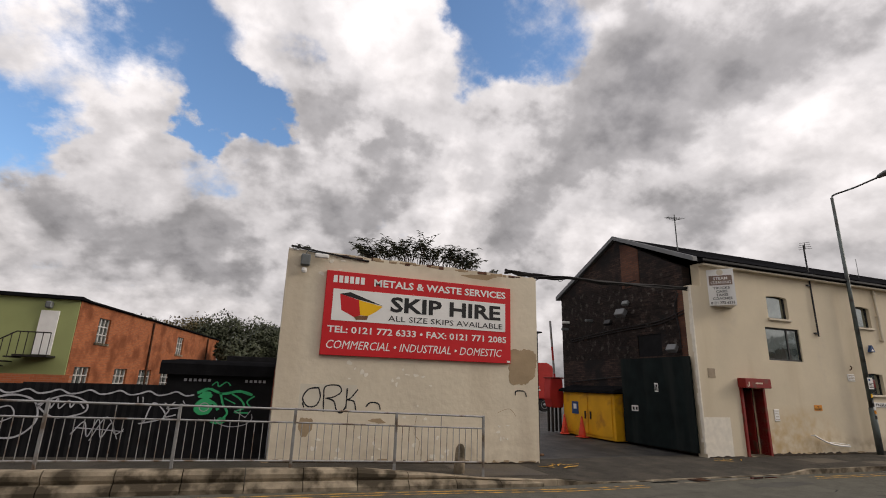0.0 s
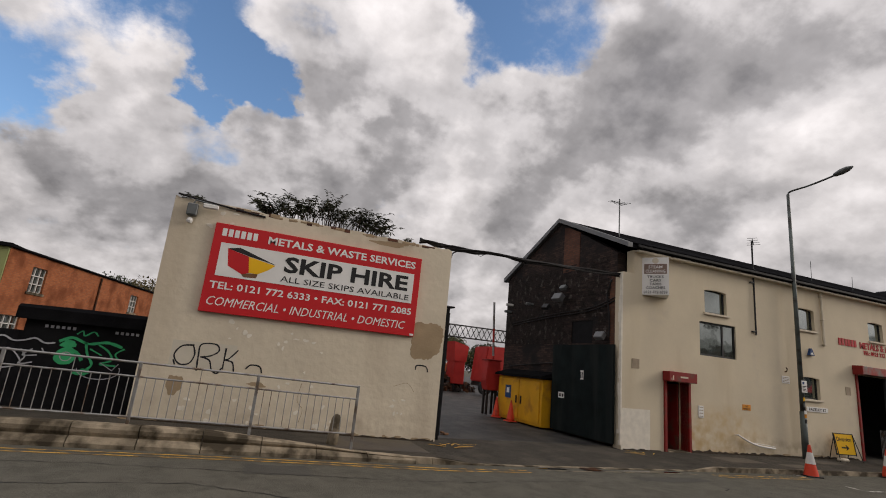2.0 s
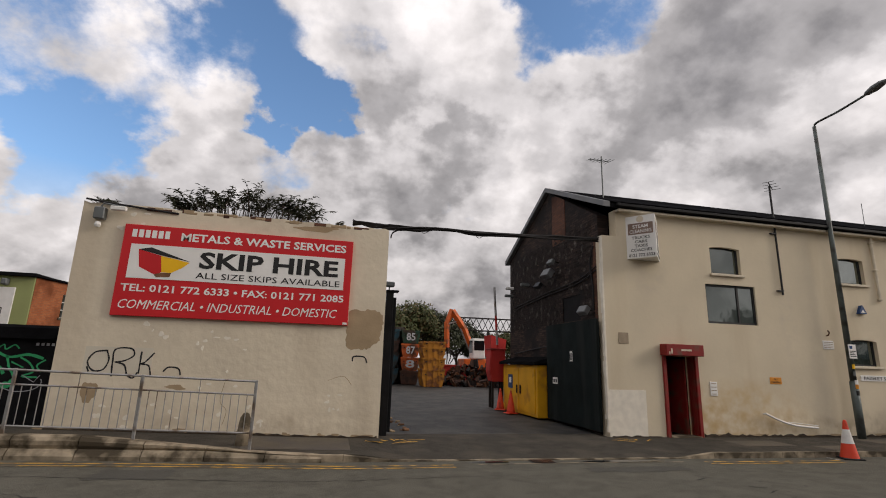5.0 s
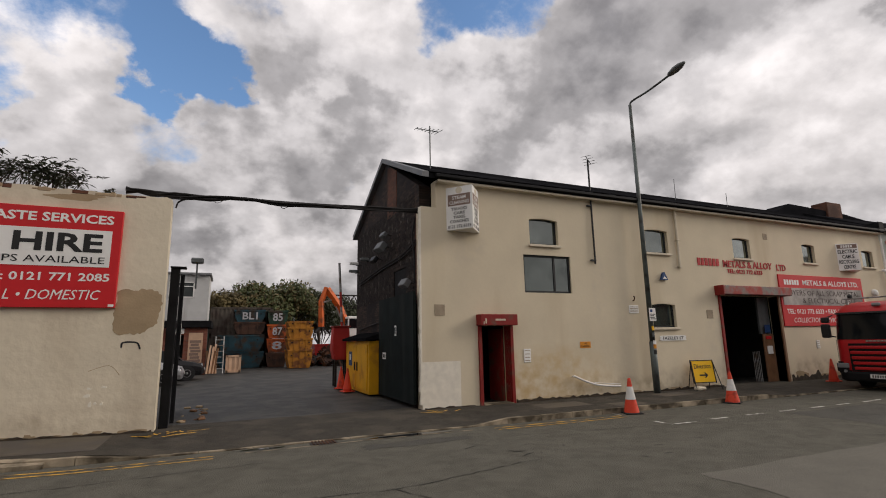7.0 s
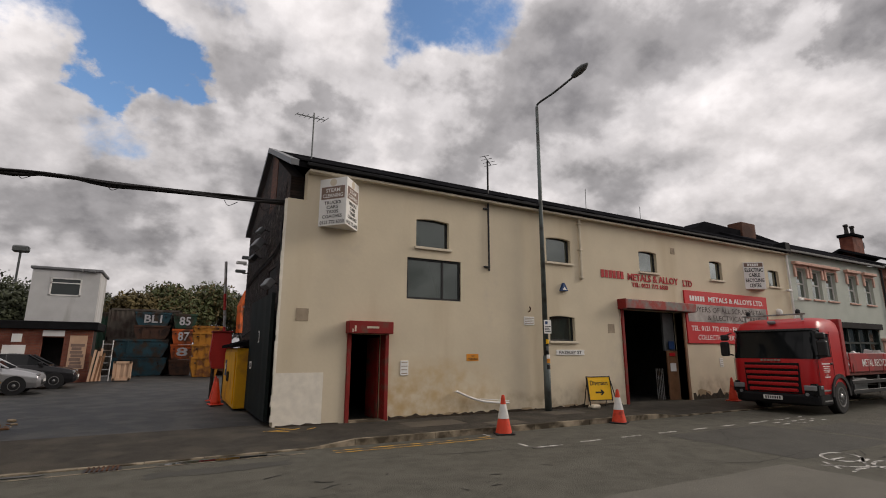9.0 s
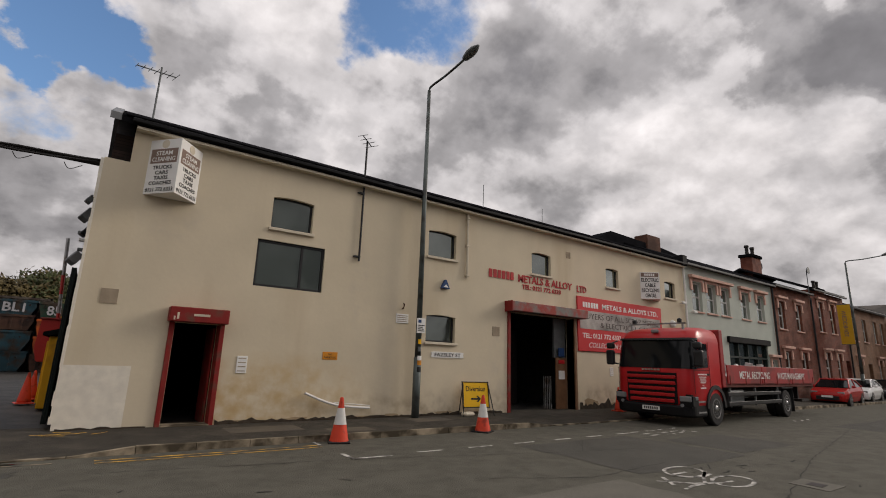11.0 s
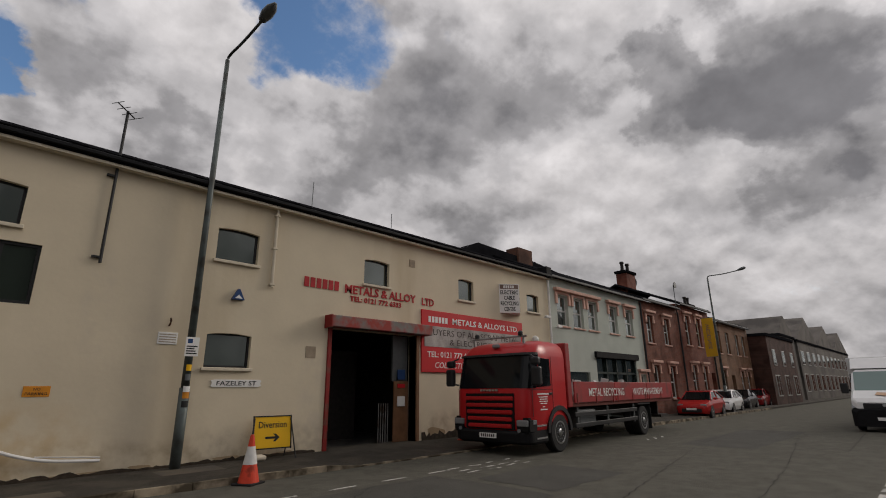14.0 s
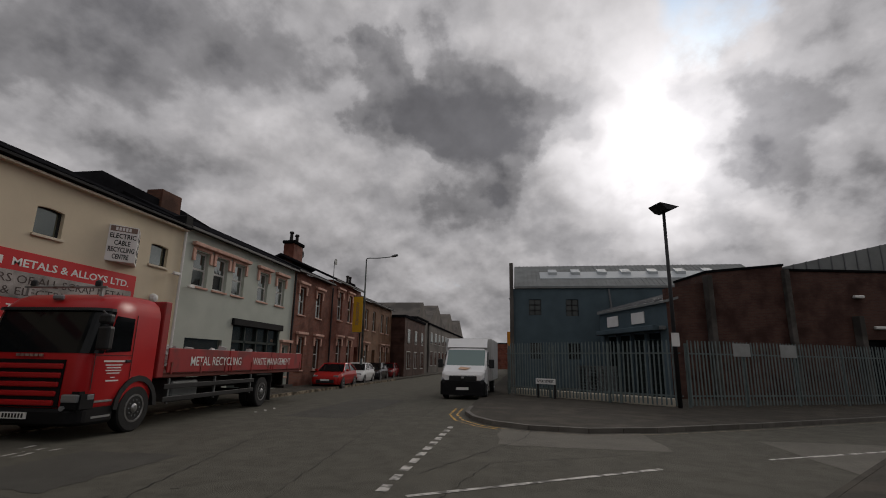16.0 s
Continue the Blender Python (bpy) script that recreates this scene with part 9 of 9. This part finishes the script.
f = house("terrace_house", 57.0, 67.0, TY, 6.5, 8.2, "tan_brick", "tan brick terrace house with paired sash windows",
          [(58.4, 59.3, 4.1, 5.8), (60.6, 61.5, 4.1, 5.8), (63.2, 64.1, 4.1, 5.8), (65.0, 65.9, 4.1, 5.8)], [(58.5, 59.4, 1.0, 2.8), (63.2, 64.1, 1.0, 2.8), (65.0, 65.9, 1.0, 2.8)], hood=False, openings=[(60.7, 61.6, 0.1, 2.5)])
for x, yy in ((50.75, TY), (57.0, TY), (45.0, TY)):
    p = thing("downpipe", x, yy, 0.1, 0, "black cast iron downpipe between terrace houses", "pipe")
    bm = B()
    tube(bm, [(0, -0.08, 0), (0, -0.08, 6.3)], 0.055, 8)
    part("pipe", bm, M["black_plastic"], p)
for x, y, z0, z1, n, w in ((52.4, 16.2, 8.4, 9.85, 2, 1.5), (65.0, 16.3, 7.8, 8.75, 2, 1.2)):
    ch = thing("chimney", x, y, z0, 0, "tall brick chimney with dark clay pots", "chimney")
    bm = B()
    box(bm, -w / 2, w / 2, -0.4, 0.4, -0.6, z1 - z0, 0.02)
    part("chimney_shaft", bm, M["dark_red_brick"], ch)
    bm = B()
    box(bm, -w / 2 - 0.09, w / 2 + 0.09, -0.49, 0.49, z1 - z0, z1 - z0 + 0.22, 0.03)
    part("cap", bm, M["roof"], ch)
    for i in range(n):
        bm = B()
        lathe(bm, [(0.15, 0), (0.12, 0.25), (0.12, 0.55), (0.17, 0.6), (0.15, 0.72)], 10, "z", (-w * 0.3 + i * w * 0.6 / max(1, n - 1), 0, z1 - z0 + 0.22))
        part("chimney_pot", bm, M["iron"], ch)
d = thing("satellite_dish", 53.4, 16.0, 9.4, 0, "small grey satellite dish on the chimney stack", "satellite dish")
bm = B()
lathe(bm, [(0.02, 0.06), (0.2, 0.02), (0.3, -0.06), (0.31, -0.05), (0.2, 0.05), (0.02, 0.09)], 14, "y")
part("dish", bm, M["grey_metal"], d)
bm = B()
tube(bm, [(-0.05, 0, 0), (-0.25, 0.1, 0)], 0.03, 6)
part("bracket", bm, M["iron"], d)
a = thing("satellite_dish", 50.6, TY - 0.1, 7.0, 0, "dish aerial on a thin pole at the eaves", "aerial")
bm = B()
tube(bm, [(0, 0, -0.7), (0, 0, 1.2)], 0.025, 6)
part("pole", bm, M["grey_metal"], a)
bm = B()
lathe(bm, [(0.02, 0.05), (0.17, 0.02), (0.23, -0.05)], 12, "y", (0.05, -0.05, 1.2))
part("dish", bm, M["grey_metal"], a)
bn = thing("street_banner", 53.9, 11.0, 0.12, 0, "yellow vertical banner hung from the lamp column", "banner")
bm = B()
box(bm, -0.012, 0.012, 0.1, 0.82, 3.5, 6.1)
part("cloth", bm, M["wedding_yellow"], bn)
for z in (3.48, 6.12):
    bm = B()
    tube(bm, [(0, 0.0, z), (0, 0.85, z)], 0.02, 6)
    part("arm", bm, M["grey_metal"], bn)
letters("lettering", "WEDDINGS", "sign_brown", bn, Matrix(((0, 0, -1, -0.013), (0, 1, 0, 0.36), (-1, 0, 0, 5.7), (0, 0, 0, 1))), 1.7, 0.24, 0.004, bold=0.02)


def block(name, x0, x1, y0, y1, h, key, label, wins=(), side=-1, roof="slate", gables=0, peak=2.2):
    """A plain far building with built windows in the face that looks across the street."""
    b = thing(name, 0, 0, 0, 0, label, "building")
    bm = B()
    box(bm, x0, x1, y0, y1, 0, h)
    part("wall", bm, M[key], b)
    bm = B()
    box(bm, x0 - 0.1, x1 + 0.1, y0 - 0.1, y1 + 0.1, h, h + 0.25)
    part("roof", bm, M[roof], b)
    fy = y0 if side < 0 else y1
    for n, z0, z1, w in wins:
        for i in range(n):
            xc = x0 + (x1 - x0) * (i + 0.5) / n
            bm = B()
            ys = sorted((fy + side * 0.002, fy + side * 0.05))
            box(bm, xc - w / 2, xc + w / 2, ys[0], ys[1], z0, z1)
            wn = part("window", bm, M["sash"], b)
            bm = B()
            ys = sorted((fy + side * 0.051, fy + side * 0.06))
            for q in (0, 1):
                box(bm, xc - w / 2 + 0.08 + q * w / 2, xc - 0.04 + q * w / 2 - (0.04 if q else 0), ys[0], ys[1], z0 + 0.08, z1 - 0.08)
            part("pane", bm, M["dark_window"], wn)
    for i in range(gables):
        w = (x1 - x0) / gables
        bm = B()
        prism(bm, [(x0 + w * i, h + 0.25), (x0 + w * (i + 1), h + 0.25), (x0 + w * (i + 0.5), h + peak)], "y", y0, y1)
        part("gable", bm, M[key], b)
    return b


block("dark_brick_works", 67.4, 78, 11.0, 20, 5.9, "works_brick", "dark brown brick works beyond the terrace", [(3, 3.4, 4.8, 1.0), (3, 0.8, 2.6, 1.6)])
block("gabled_warehouse", 86.5, 128, 12.0, 26, 6.6, "warehouse", "long grey-brown warehouse with a row of gables", [(12, 4.0, 5.6, 1.6), (12, 1.0, 3.0, 1.8)], gables=3, peak=3.4)
block("rear_hall", 79, 86.3, 12.2, 32, 6.8, "warehouse", "tall grey hall with a pitched slate roof", gables=1, peak=2.4)
block("end_block", 150, 175, -14, 10, 6.4, "dark_red_brick", "long brick block closing the far end of the street", [(8, 3.6, 5.2, 1.4)])
block("end_block", 165, 190, 12, 40, 7.4, "warehouse", "grey warehouse closing the far end of the street", [(8, 3.6, 5.2, 1.4)])
block("street_block", 78, 92, -8, 0.2, 5.6, "tan_brick", "tan brick block past the blue works", [(4, 3.2, 4.8, 1.2)], side=1)
block("street_block", 94, 140, -9, -0.2, 5.0, "dark_red_brick", "low brick block past the blue works", [(10, 2.2, 3.8, 1.4)], side=1)
s = thing("hanging_sign", 78.3, 0.25, 3.2, 0, "orange hanging sign on the far block", "sign")
bm = B()
box(bm, -0.05, 0.05, 0, 0.9, 0, 2.0)
part("board", bm, M["sign_orange"], s)
# unseen buildings added behind the walker, closing the street; the tallest darkens panes and road
for x0, x1, top in ((-70, -30, 7.0), (-28, 2, 6.5), (4, 20.5, 10.0)):
    block("street_block", x0, x1, -22, -10, top, "brown_brick", "unseen plain brick works added on the walker's side of the street", [(6, 1.0, 3.0, 1.6), (6, 4.2, 6.0, 1.6)], side=1)
block("street_block", -70, -22, 14, 24, 5.5, "brown_brick", "plain brick works farther along the street", [(6, 1.0, 3.0, 1.6)])


# ---- blue works on the corner ----
GX = 52.0
gw = thing("blue_works", 0, 0, 0, 0, "slate blue painted works with a pale sheet roof", "building")
WIN = [(-1.75, -0.95, 4.7, 5.75), (-4.15, -3.35, 4.65, 5.75), (-1.75, -0.95, 1.9, 2.9), (-4.15, -3.35, 1.9, 2.9)]


def cross_wall(bm, y0, y1, z0, z1, x0, x1, holes):
    """A wall along y that looks to -x."""
    wall_holes(bm, y0, y1, z0, z1, x0, x1, holes)
    for v in bm.verts:
        v.co = (v.co.y, v.co.x, v.co.z)
    bmesh.ops.reverse_faces(bm, faces=bm.faces[:])


bm = B()
cross_wall(bm, -16.0, 0.05, 0, 6.48, GX, GX + 0.3, WIN)
part("wall", bm, M["slateblue"], gw)
bm = B()
box(bm, GX + 0.3, GX + 24, -0.25, 0.05, 0, 6.48)
box(bm, GX + 0.3, GX + 24, -16.0, -15.7, 0, 6.48)
part("side_wall", bm, M["slateblue"], gw)
# backing wall whose dark colour stands for the unlit works inside
bm = B()
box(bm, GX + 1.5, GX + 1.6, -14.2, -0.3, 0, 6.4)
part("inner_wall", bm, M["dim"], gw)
bm = B()
prism(bm, [(GX - 0.12, 6.48), (GX + 4.3, 8.65), (GX + 9, 6.48), (GX + 9, 6.62), (GX + 4.3, 8.8), (GX - 0.12, 6.62)], "y", -16.1, 0.0)
part("roof", bm, M["ltgrey_roof"], gw)
for i in range(53):
    bm = B()
    y = -16.0 + i * 0.3
    prism(bm, [(GX - 0.12, 6.622), (GX + 4.3, 8.802), (GX + 4.3, 8.83), (GX - 0.12, 6.65)], "y", y, y + 0.05)
    part("roof_rib", bm, M["ltgrey_roof"], gw)
bm = B()
prism(bm, [(GX + 1.3, 7.30), (GX + 2.7, 8.0), (GX + 2.7, 8.07), (GX + 1.3, 7.38)], "y", -14.0, -1.8)
part("rooflight_strip", bm, M["skylight"], gw)
for y in (-13.4, -11.6, -9.8, -8.0, -6.4, -4.6, -3.0):
    bm = B()
    prism(bm, [(GX + 2.0, 7.70), (GX + 2.85, 8.10), (GX + 2.85, 8.28), (GX + 2.0, 7.92)], "y", y, y + 0.6)
    part("open_rooflight", bm, M["skylight"], gw)
bm = B()
prism(bm, [(GX - 0.2, 0), (GX + 0.4, 0), (GX + 0.4, 7.0), (GX + 0.2, 8.2), (GX - 0.2, 8.2)], "y", 0.052, 0.3)
part("party_wall", bm, M["warehouse"], gw)
bm = B()
prism(bm, [(-2.5, 8.4), (-1.2, 8.4), (-1.85, 8.95)], "x", GX + 7, GX + 8)
part("roof_vent", bm, M["slate"], gw)
for a, b_, c_, d_ in WIN:
    bm = B()
    for q in (a, (a + b_) / 2, b_):
        box(bm, GX + 0.08, GX + 0.14, q - 0.035, q + 0.035, c_, d_)
    for q in (c_, (c_ * 2 + d_) / 3, (c_ + 2 * d_) / 3, d_):
        box(bm, GX + 0.08, GX + 0.14, a, b_, q - 0.03, q + 0.03)
    part("window_frame", bm, M["black_plastic"], gw)
    bm = B()
    box(bm, GX + 0.15, GX + 0.16, a, b_, c_, d_)
    part("pane", bm, M["dark_window"], gw)
bm = B()
tube(bm, [(GX - 0.07, -6.4, 3.0), (GX - 0.07, -6.1, 6.4)], 0.06, 8)
part("downpipe", bm, M["lead"], gw)


def along(p, q):
    """Frame with x from p to q and -y outwards on the walker's side."""
    d = Vector((q[0] - p[0], q[1] - p[1], 0))
    L = d.length
    d.normalize()
    n = Vector((-d.y, d.x, 0))
    return Matrix(((d.x, n.x, 0, p[0]), (d.y, n.y, 0, p[1]), (0, 0, 1, 0), (0, 0, 0, 1))), L


# low blue front
F1, L1 = along((50.5, -5.2), (44.2, -7.4))
lf = thing("blue_shed", 0, 0, 0, 0, "low blue shop shed with shuttered bays and pale boards", "building")
bm = B()
wall_holes(bm, 0, L1, 0, 4.6, 0, 0.3, [(0.5, L1 - 0.6, 0.1, 3.3)])
part("wall", bm, M["slateblue"], lf).matrix_basis = F1
bm = B()
box(bm, 0.4, L1 - 0.5, -0.5, -0.002, 3.3, 3.55, 0.02)
part("canopy", bm, M["slateblue"], lf).matrix_basis = F1
for i in range(5):
    bm = B()
    x = 0.5 + i * (L1 - 1.1) / 4
    box(bm, x - 0.08, x + 0.08, 0.02, 0.25, 0.1, 3.29)
    part("bay_post", bm, M["slateblue"], lf).matrix_basis = F1
    if i < 4:
        for k in range(10):
            bm = B()
            box(bm, x + 0.1, x - 0.1 + (L1 - 1.1) / 4, 0.2, 0.23 - 0.015 * (k % 2), 0.12 + k * 0.31, 0.42 + k * 0.31)
            part("shutter_slat", bm, M["gate_dark"], lf).matrix_basis = F1
for x in (1.0, 3.6):
    bm = B()
    box(bm, x, x + 1.2, -0.06, -0.002, 3.75, 4.35, 0.01)
    part("board", bm, M["white_sign"], lf).matrix_basis = F1
bm = B()
box(bm, L1 - 0.4, L1 - 0.1, -0.25, -0.002, 3.3, 3.5, 0.03)
part("lamp", bm, M["grey_metal"], lf).matrix_basis = F1
bm = B()
prism(bm, [(-0.15, 4.6), (4.5, 5.9), (4.5, 6.0), (-0.15, 4.72)], "x", 0, L1 + 0.1)
part("roof", bm, M["ltgrey_roof"], lf).matrix_basis = F1
for i in range(9):
    bm = B()
    prism(bm, [(-0.15, 4.722), (4.5, 6.002), (4.5, 6.06), (-0.15, 4.78)], "x", i * L1 / 9, i * L1 / 9 + 0.07)
    part("roof_rib", bm, M["lead"], lf).matrix_basis = F1

F2, L2 = along((44.2, -7.4), (46.7, -21.5))
bb = thing("brick_hall", 0, 0, 0, 0, "dark brown brick hall with concrete piers", "building")
bm = B()
prism(bm, [(0.0, 0), (2.05, 0), (2.05, 5.65), (0.0, 5.3)], "y", 0, 0.3)
part("wing_wall", bm, M["brown_brick"], bb).matrix_basis = F2
bm = B()
prism(bm, [(2.0, 0), (5.85, 0), (5.85, 6.5), (2.0, 6.08)], "y", -0.2, 3.0)
part("tower_wall", bm, M["brown_brick"], bb).matrix_basis = F2
bm = B()
prism(bm, [(1.95, 6.075), (5.9, 6.505), (5.9, 6.62), (1.95, 6.19)], "y", -0.25, 3.05)
part("coping", bm, M["roof"], bb).matrix_basis = F2
bm = B()
wall_holes(bm, 5.85, L2, 0, 6.3, 0, 0.3, [(9.75, 10.85, 0.1, 3.0)])
part("wall", bm, M["brown_brick"], bb).matrix_basis = F2
for x, zt in ((1.9, 5.95), (5.75, 6.3), (9.1, 4.1), (11.0, 4.1)):
    bm = B()
    box(bm, x, x + 0.26, -0.45, 0.0, 0, zt, 0.02)
    part("pier", bm, M["pier"], bb).matrix_basis = F2
# solid black block stands in for the dark of the recessed doorway
bm = B()
box(bm, 9.6, 11.0, 0.3, 1.6, 0.1, 3.1)
part("door_recess", bm, M["black"], bb).matrix_basis = F2
for x, z in ((10.1, 3.5), (9.3, 5.0)):
    bm = B()
    box(bm, x, x + 0.5, -0.2, -0.002, z, z + 0.14, 0.03)
    part("wall_lamp", bm, M["white_paint"], bb).matrix_basis = F2
bm = B()
box(bm, 5.95, L2, -0.08, 0.35, 6.3, 6.42, 0.02)
part("parapet_coping", bm, M["roof"], bb).matrix_basis = F2
bm = B()
prism(bm, [(5.9, 6.0), (5.9, 6.5), (L2, 8.5), (L2, 6.0)], "y", 0.9, 8.0)
part("roof", bm, M["ltgrey_roof"], bb).matrix_basis = F2
for i in range(11):
    bm = B()
    x = 7.25 + i * 0.68
    top = 6.5 + (x - 5.9) * 2.0 / (L2 - 5.9)
    box(bm, x, x + 0.05, 0.85, 0.898, 6.2, top + 0.02)
    part("roof_rib", bm, M["lead"], bb).matrix_basis = F2

# ---- palisade fence ----
fence = thing("palisade_fence", 0, 0, 0, 0, "grey-green steel palisade fence round the corner yard", "fence")
bm = B()
prism(bm, [(-0.029, 0.08), (0.029, 0.08), (0.029, 2.30), (0.016, 2.46), (0.0, 2.38), (-0.016, 2.46), (-0.029, 2.30)], "y", -0.012, 0.012)
pale = mesh_from("pale", bm)
pale.materials.append(M["palisade"])
bm = B()
box(bm, -0.05, 0.05, -0.03, 0.03, 0, 2.35)
postm = mesh_from("fence_post", bm)
postm.materials.append(M["palisade"])
for p, q in (((44.3, 0.35), (42.2, -1.7)), ((42.2, -1.7), (40.2, -4.2)), ((40.2, -4.2), (38.75, -6.2)), ((38.95, -6.5), (44.2, -17.5))):
    F, L = along(p, q)
    n = int(L / 0.168)
    for i in range(n):
        o = new("pale", pale)
        o.parent = fence
        o.matrix_basis = F @ pose((i + 0.5) * L / n, 0, 0.1 + random.uniform(-0.015, 0.015), 0, random.uniform(-0.6, 0.6), 0)
    for i in range(int(L / 2.7) + 1):
        o = new("fence_post", postm)
        o.parent = fence
        o.matrix_basis = F @ Matrix.Translation((min(L - 0.05, i * 2.7 + 0.05), 0.09, 0.1))
    for z in (0.5, 2.05):
        bm = B()
        box(bm, 0, L, 0.013, 0.055, z, z + 0.05)
        part("rail", bm, M["palisade"], fence).matrix_basis = F
for s, key in ((2.2, "board_grey"), (4.6, "board_grey")):
    F, L = along((38.95, -6.5), (44.2, -17.5))
    bm = B()
    box(bm, s, s + 0.85, -0.04, -0.014, 2.0, 2.5, 0.005)
    part("notice_board", bm, M[key], fence).matrix_basis = F
bm = B()
F, L = along((43.2, -0.7), (42.0, -1.9))
rs = thing("street_name_sign", 0, 0, 0, 0, "low white street name sign on two black posts", "sign")
box(bm, 0.0, 1.15, -0.015, 0.015, 0.62, 0.86, 0.005)
F = Matrix.Translation((-0.9, -0.3, 0.1)) @ F
part("board", bm, M["white_sign"], rs).matrix_basis = F
letters("lettering", "RIVER STREET", "sign_black", rs, F @ on_wall(0.09, 0.69, -0.016), 0.97, 0.11, 0.003, bold=0.015)
for x in (0.08, 1.07):
    bm = B()
    box(bm, x - 0.035, x + 0.035, 0.016, 0.07, 0.0, 0.86)
    part("post", bm, M["black_plastic"], rs).matrix_basis = F
# low wall, weeds and a dark hatch behind the fence
F, L = along((43.9, 0.0), (39.0, -5.8))
bm = B()
box(bm, 0, L, 0.15, 0.45, 0.1, 0.42, 0.03)
wl = part("wall_dwarf", bm, M["grey_wash"])
wl.matrix_basis = F
tagged(wl, "low pale concrete wall behind the palisade", "wall", kind="structure")
pl = thing("pallet_stack", 46.5, -4.3, 0.115, 20, "stack of grey pallets behind the palisade fence", "pallets")
for i in range(9):
    bm = B()
    for k in range(5):
        box(bm, -1.2, 1.2, -0.5 + k * 0.22, -0.36 + k * 0.22, i * 0.16 + 0.11, i * 0.16 + 0.14)
    for k in (-1.1, 0, 1.1):
        box(bm, k - 0.05, k + 0.05, -0.5, 0.52, i * 0.16 + 0.0, i * 0.16 + 0.105)
    part("pallet", bm, M["grey_metal"], pl)

# ---- single bricks of the soot-black gable ----
bm = B()
box(bm, -0.012, 0.001, 0.004, 0.219, 0.003, 0.068, 0.003)
brick_mesh = mesh_from("brick", bm)
brick_mesh.materials.append(M["soot_brick"])
laid = random.Random(17)
rest = B()
courses = []
for row in range(39):
    z = 3.28 + row * 0.0765
    y = 13.08 + (0.115 if row % 2 else 0.0)
    while y < 19.85:
        inside = not (13.65 < y < 15.12 and z < 4.16) and laid.random() > 0.05
        if inside:
            courses.append((y, z))
        y += 0.2285
courses.sort()
for n, (y, z) in enumerate(courses):
    out = laid.uniform(-0.004, 0.006)
    if n < 300:
        o = new("brick", brick_mesh)
        o.parent = gable
        o.matrix_basis = pose(12.949 + out, y, z, laid.uniform(-0.6, 0.6), 0, 0)
    else:
        box(rest, 12.937 + out, 12.951, y + 0.004, y + 0.219, z + 0.003, z + 0.068)
tagged(part("brickwork", rest, M["soot_brick"], gable), "soot-black bricks of the gable", kind="stuff")
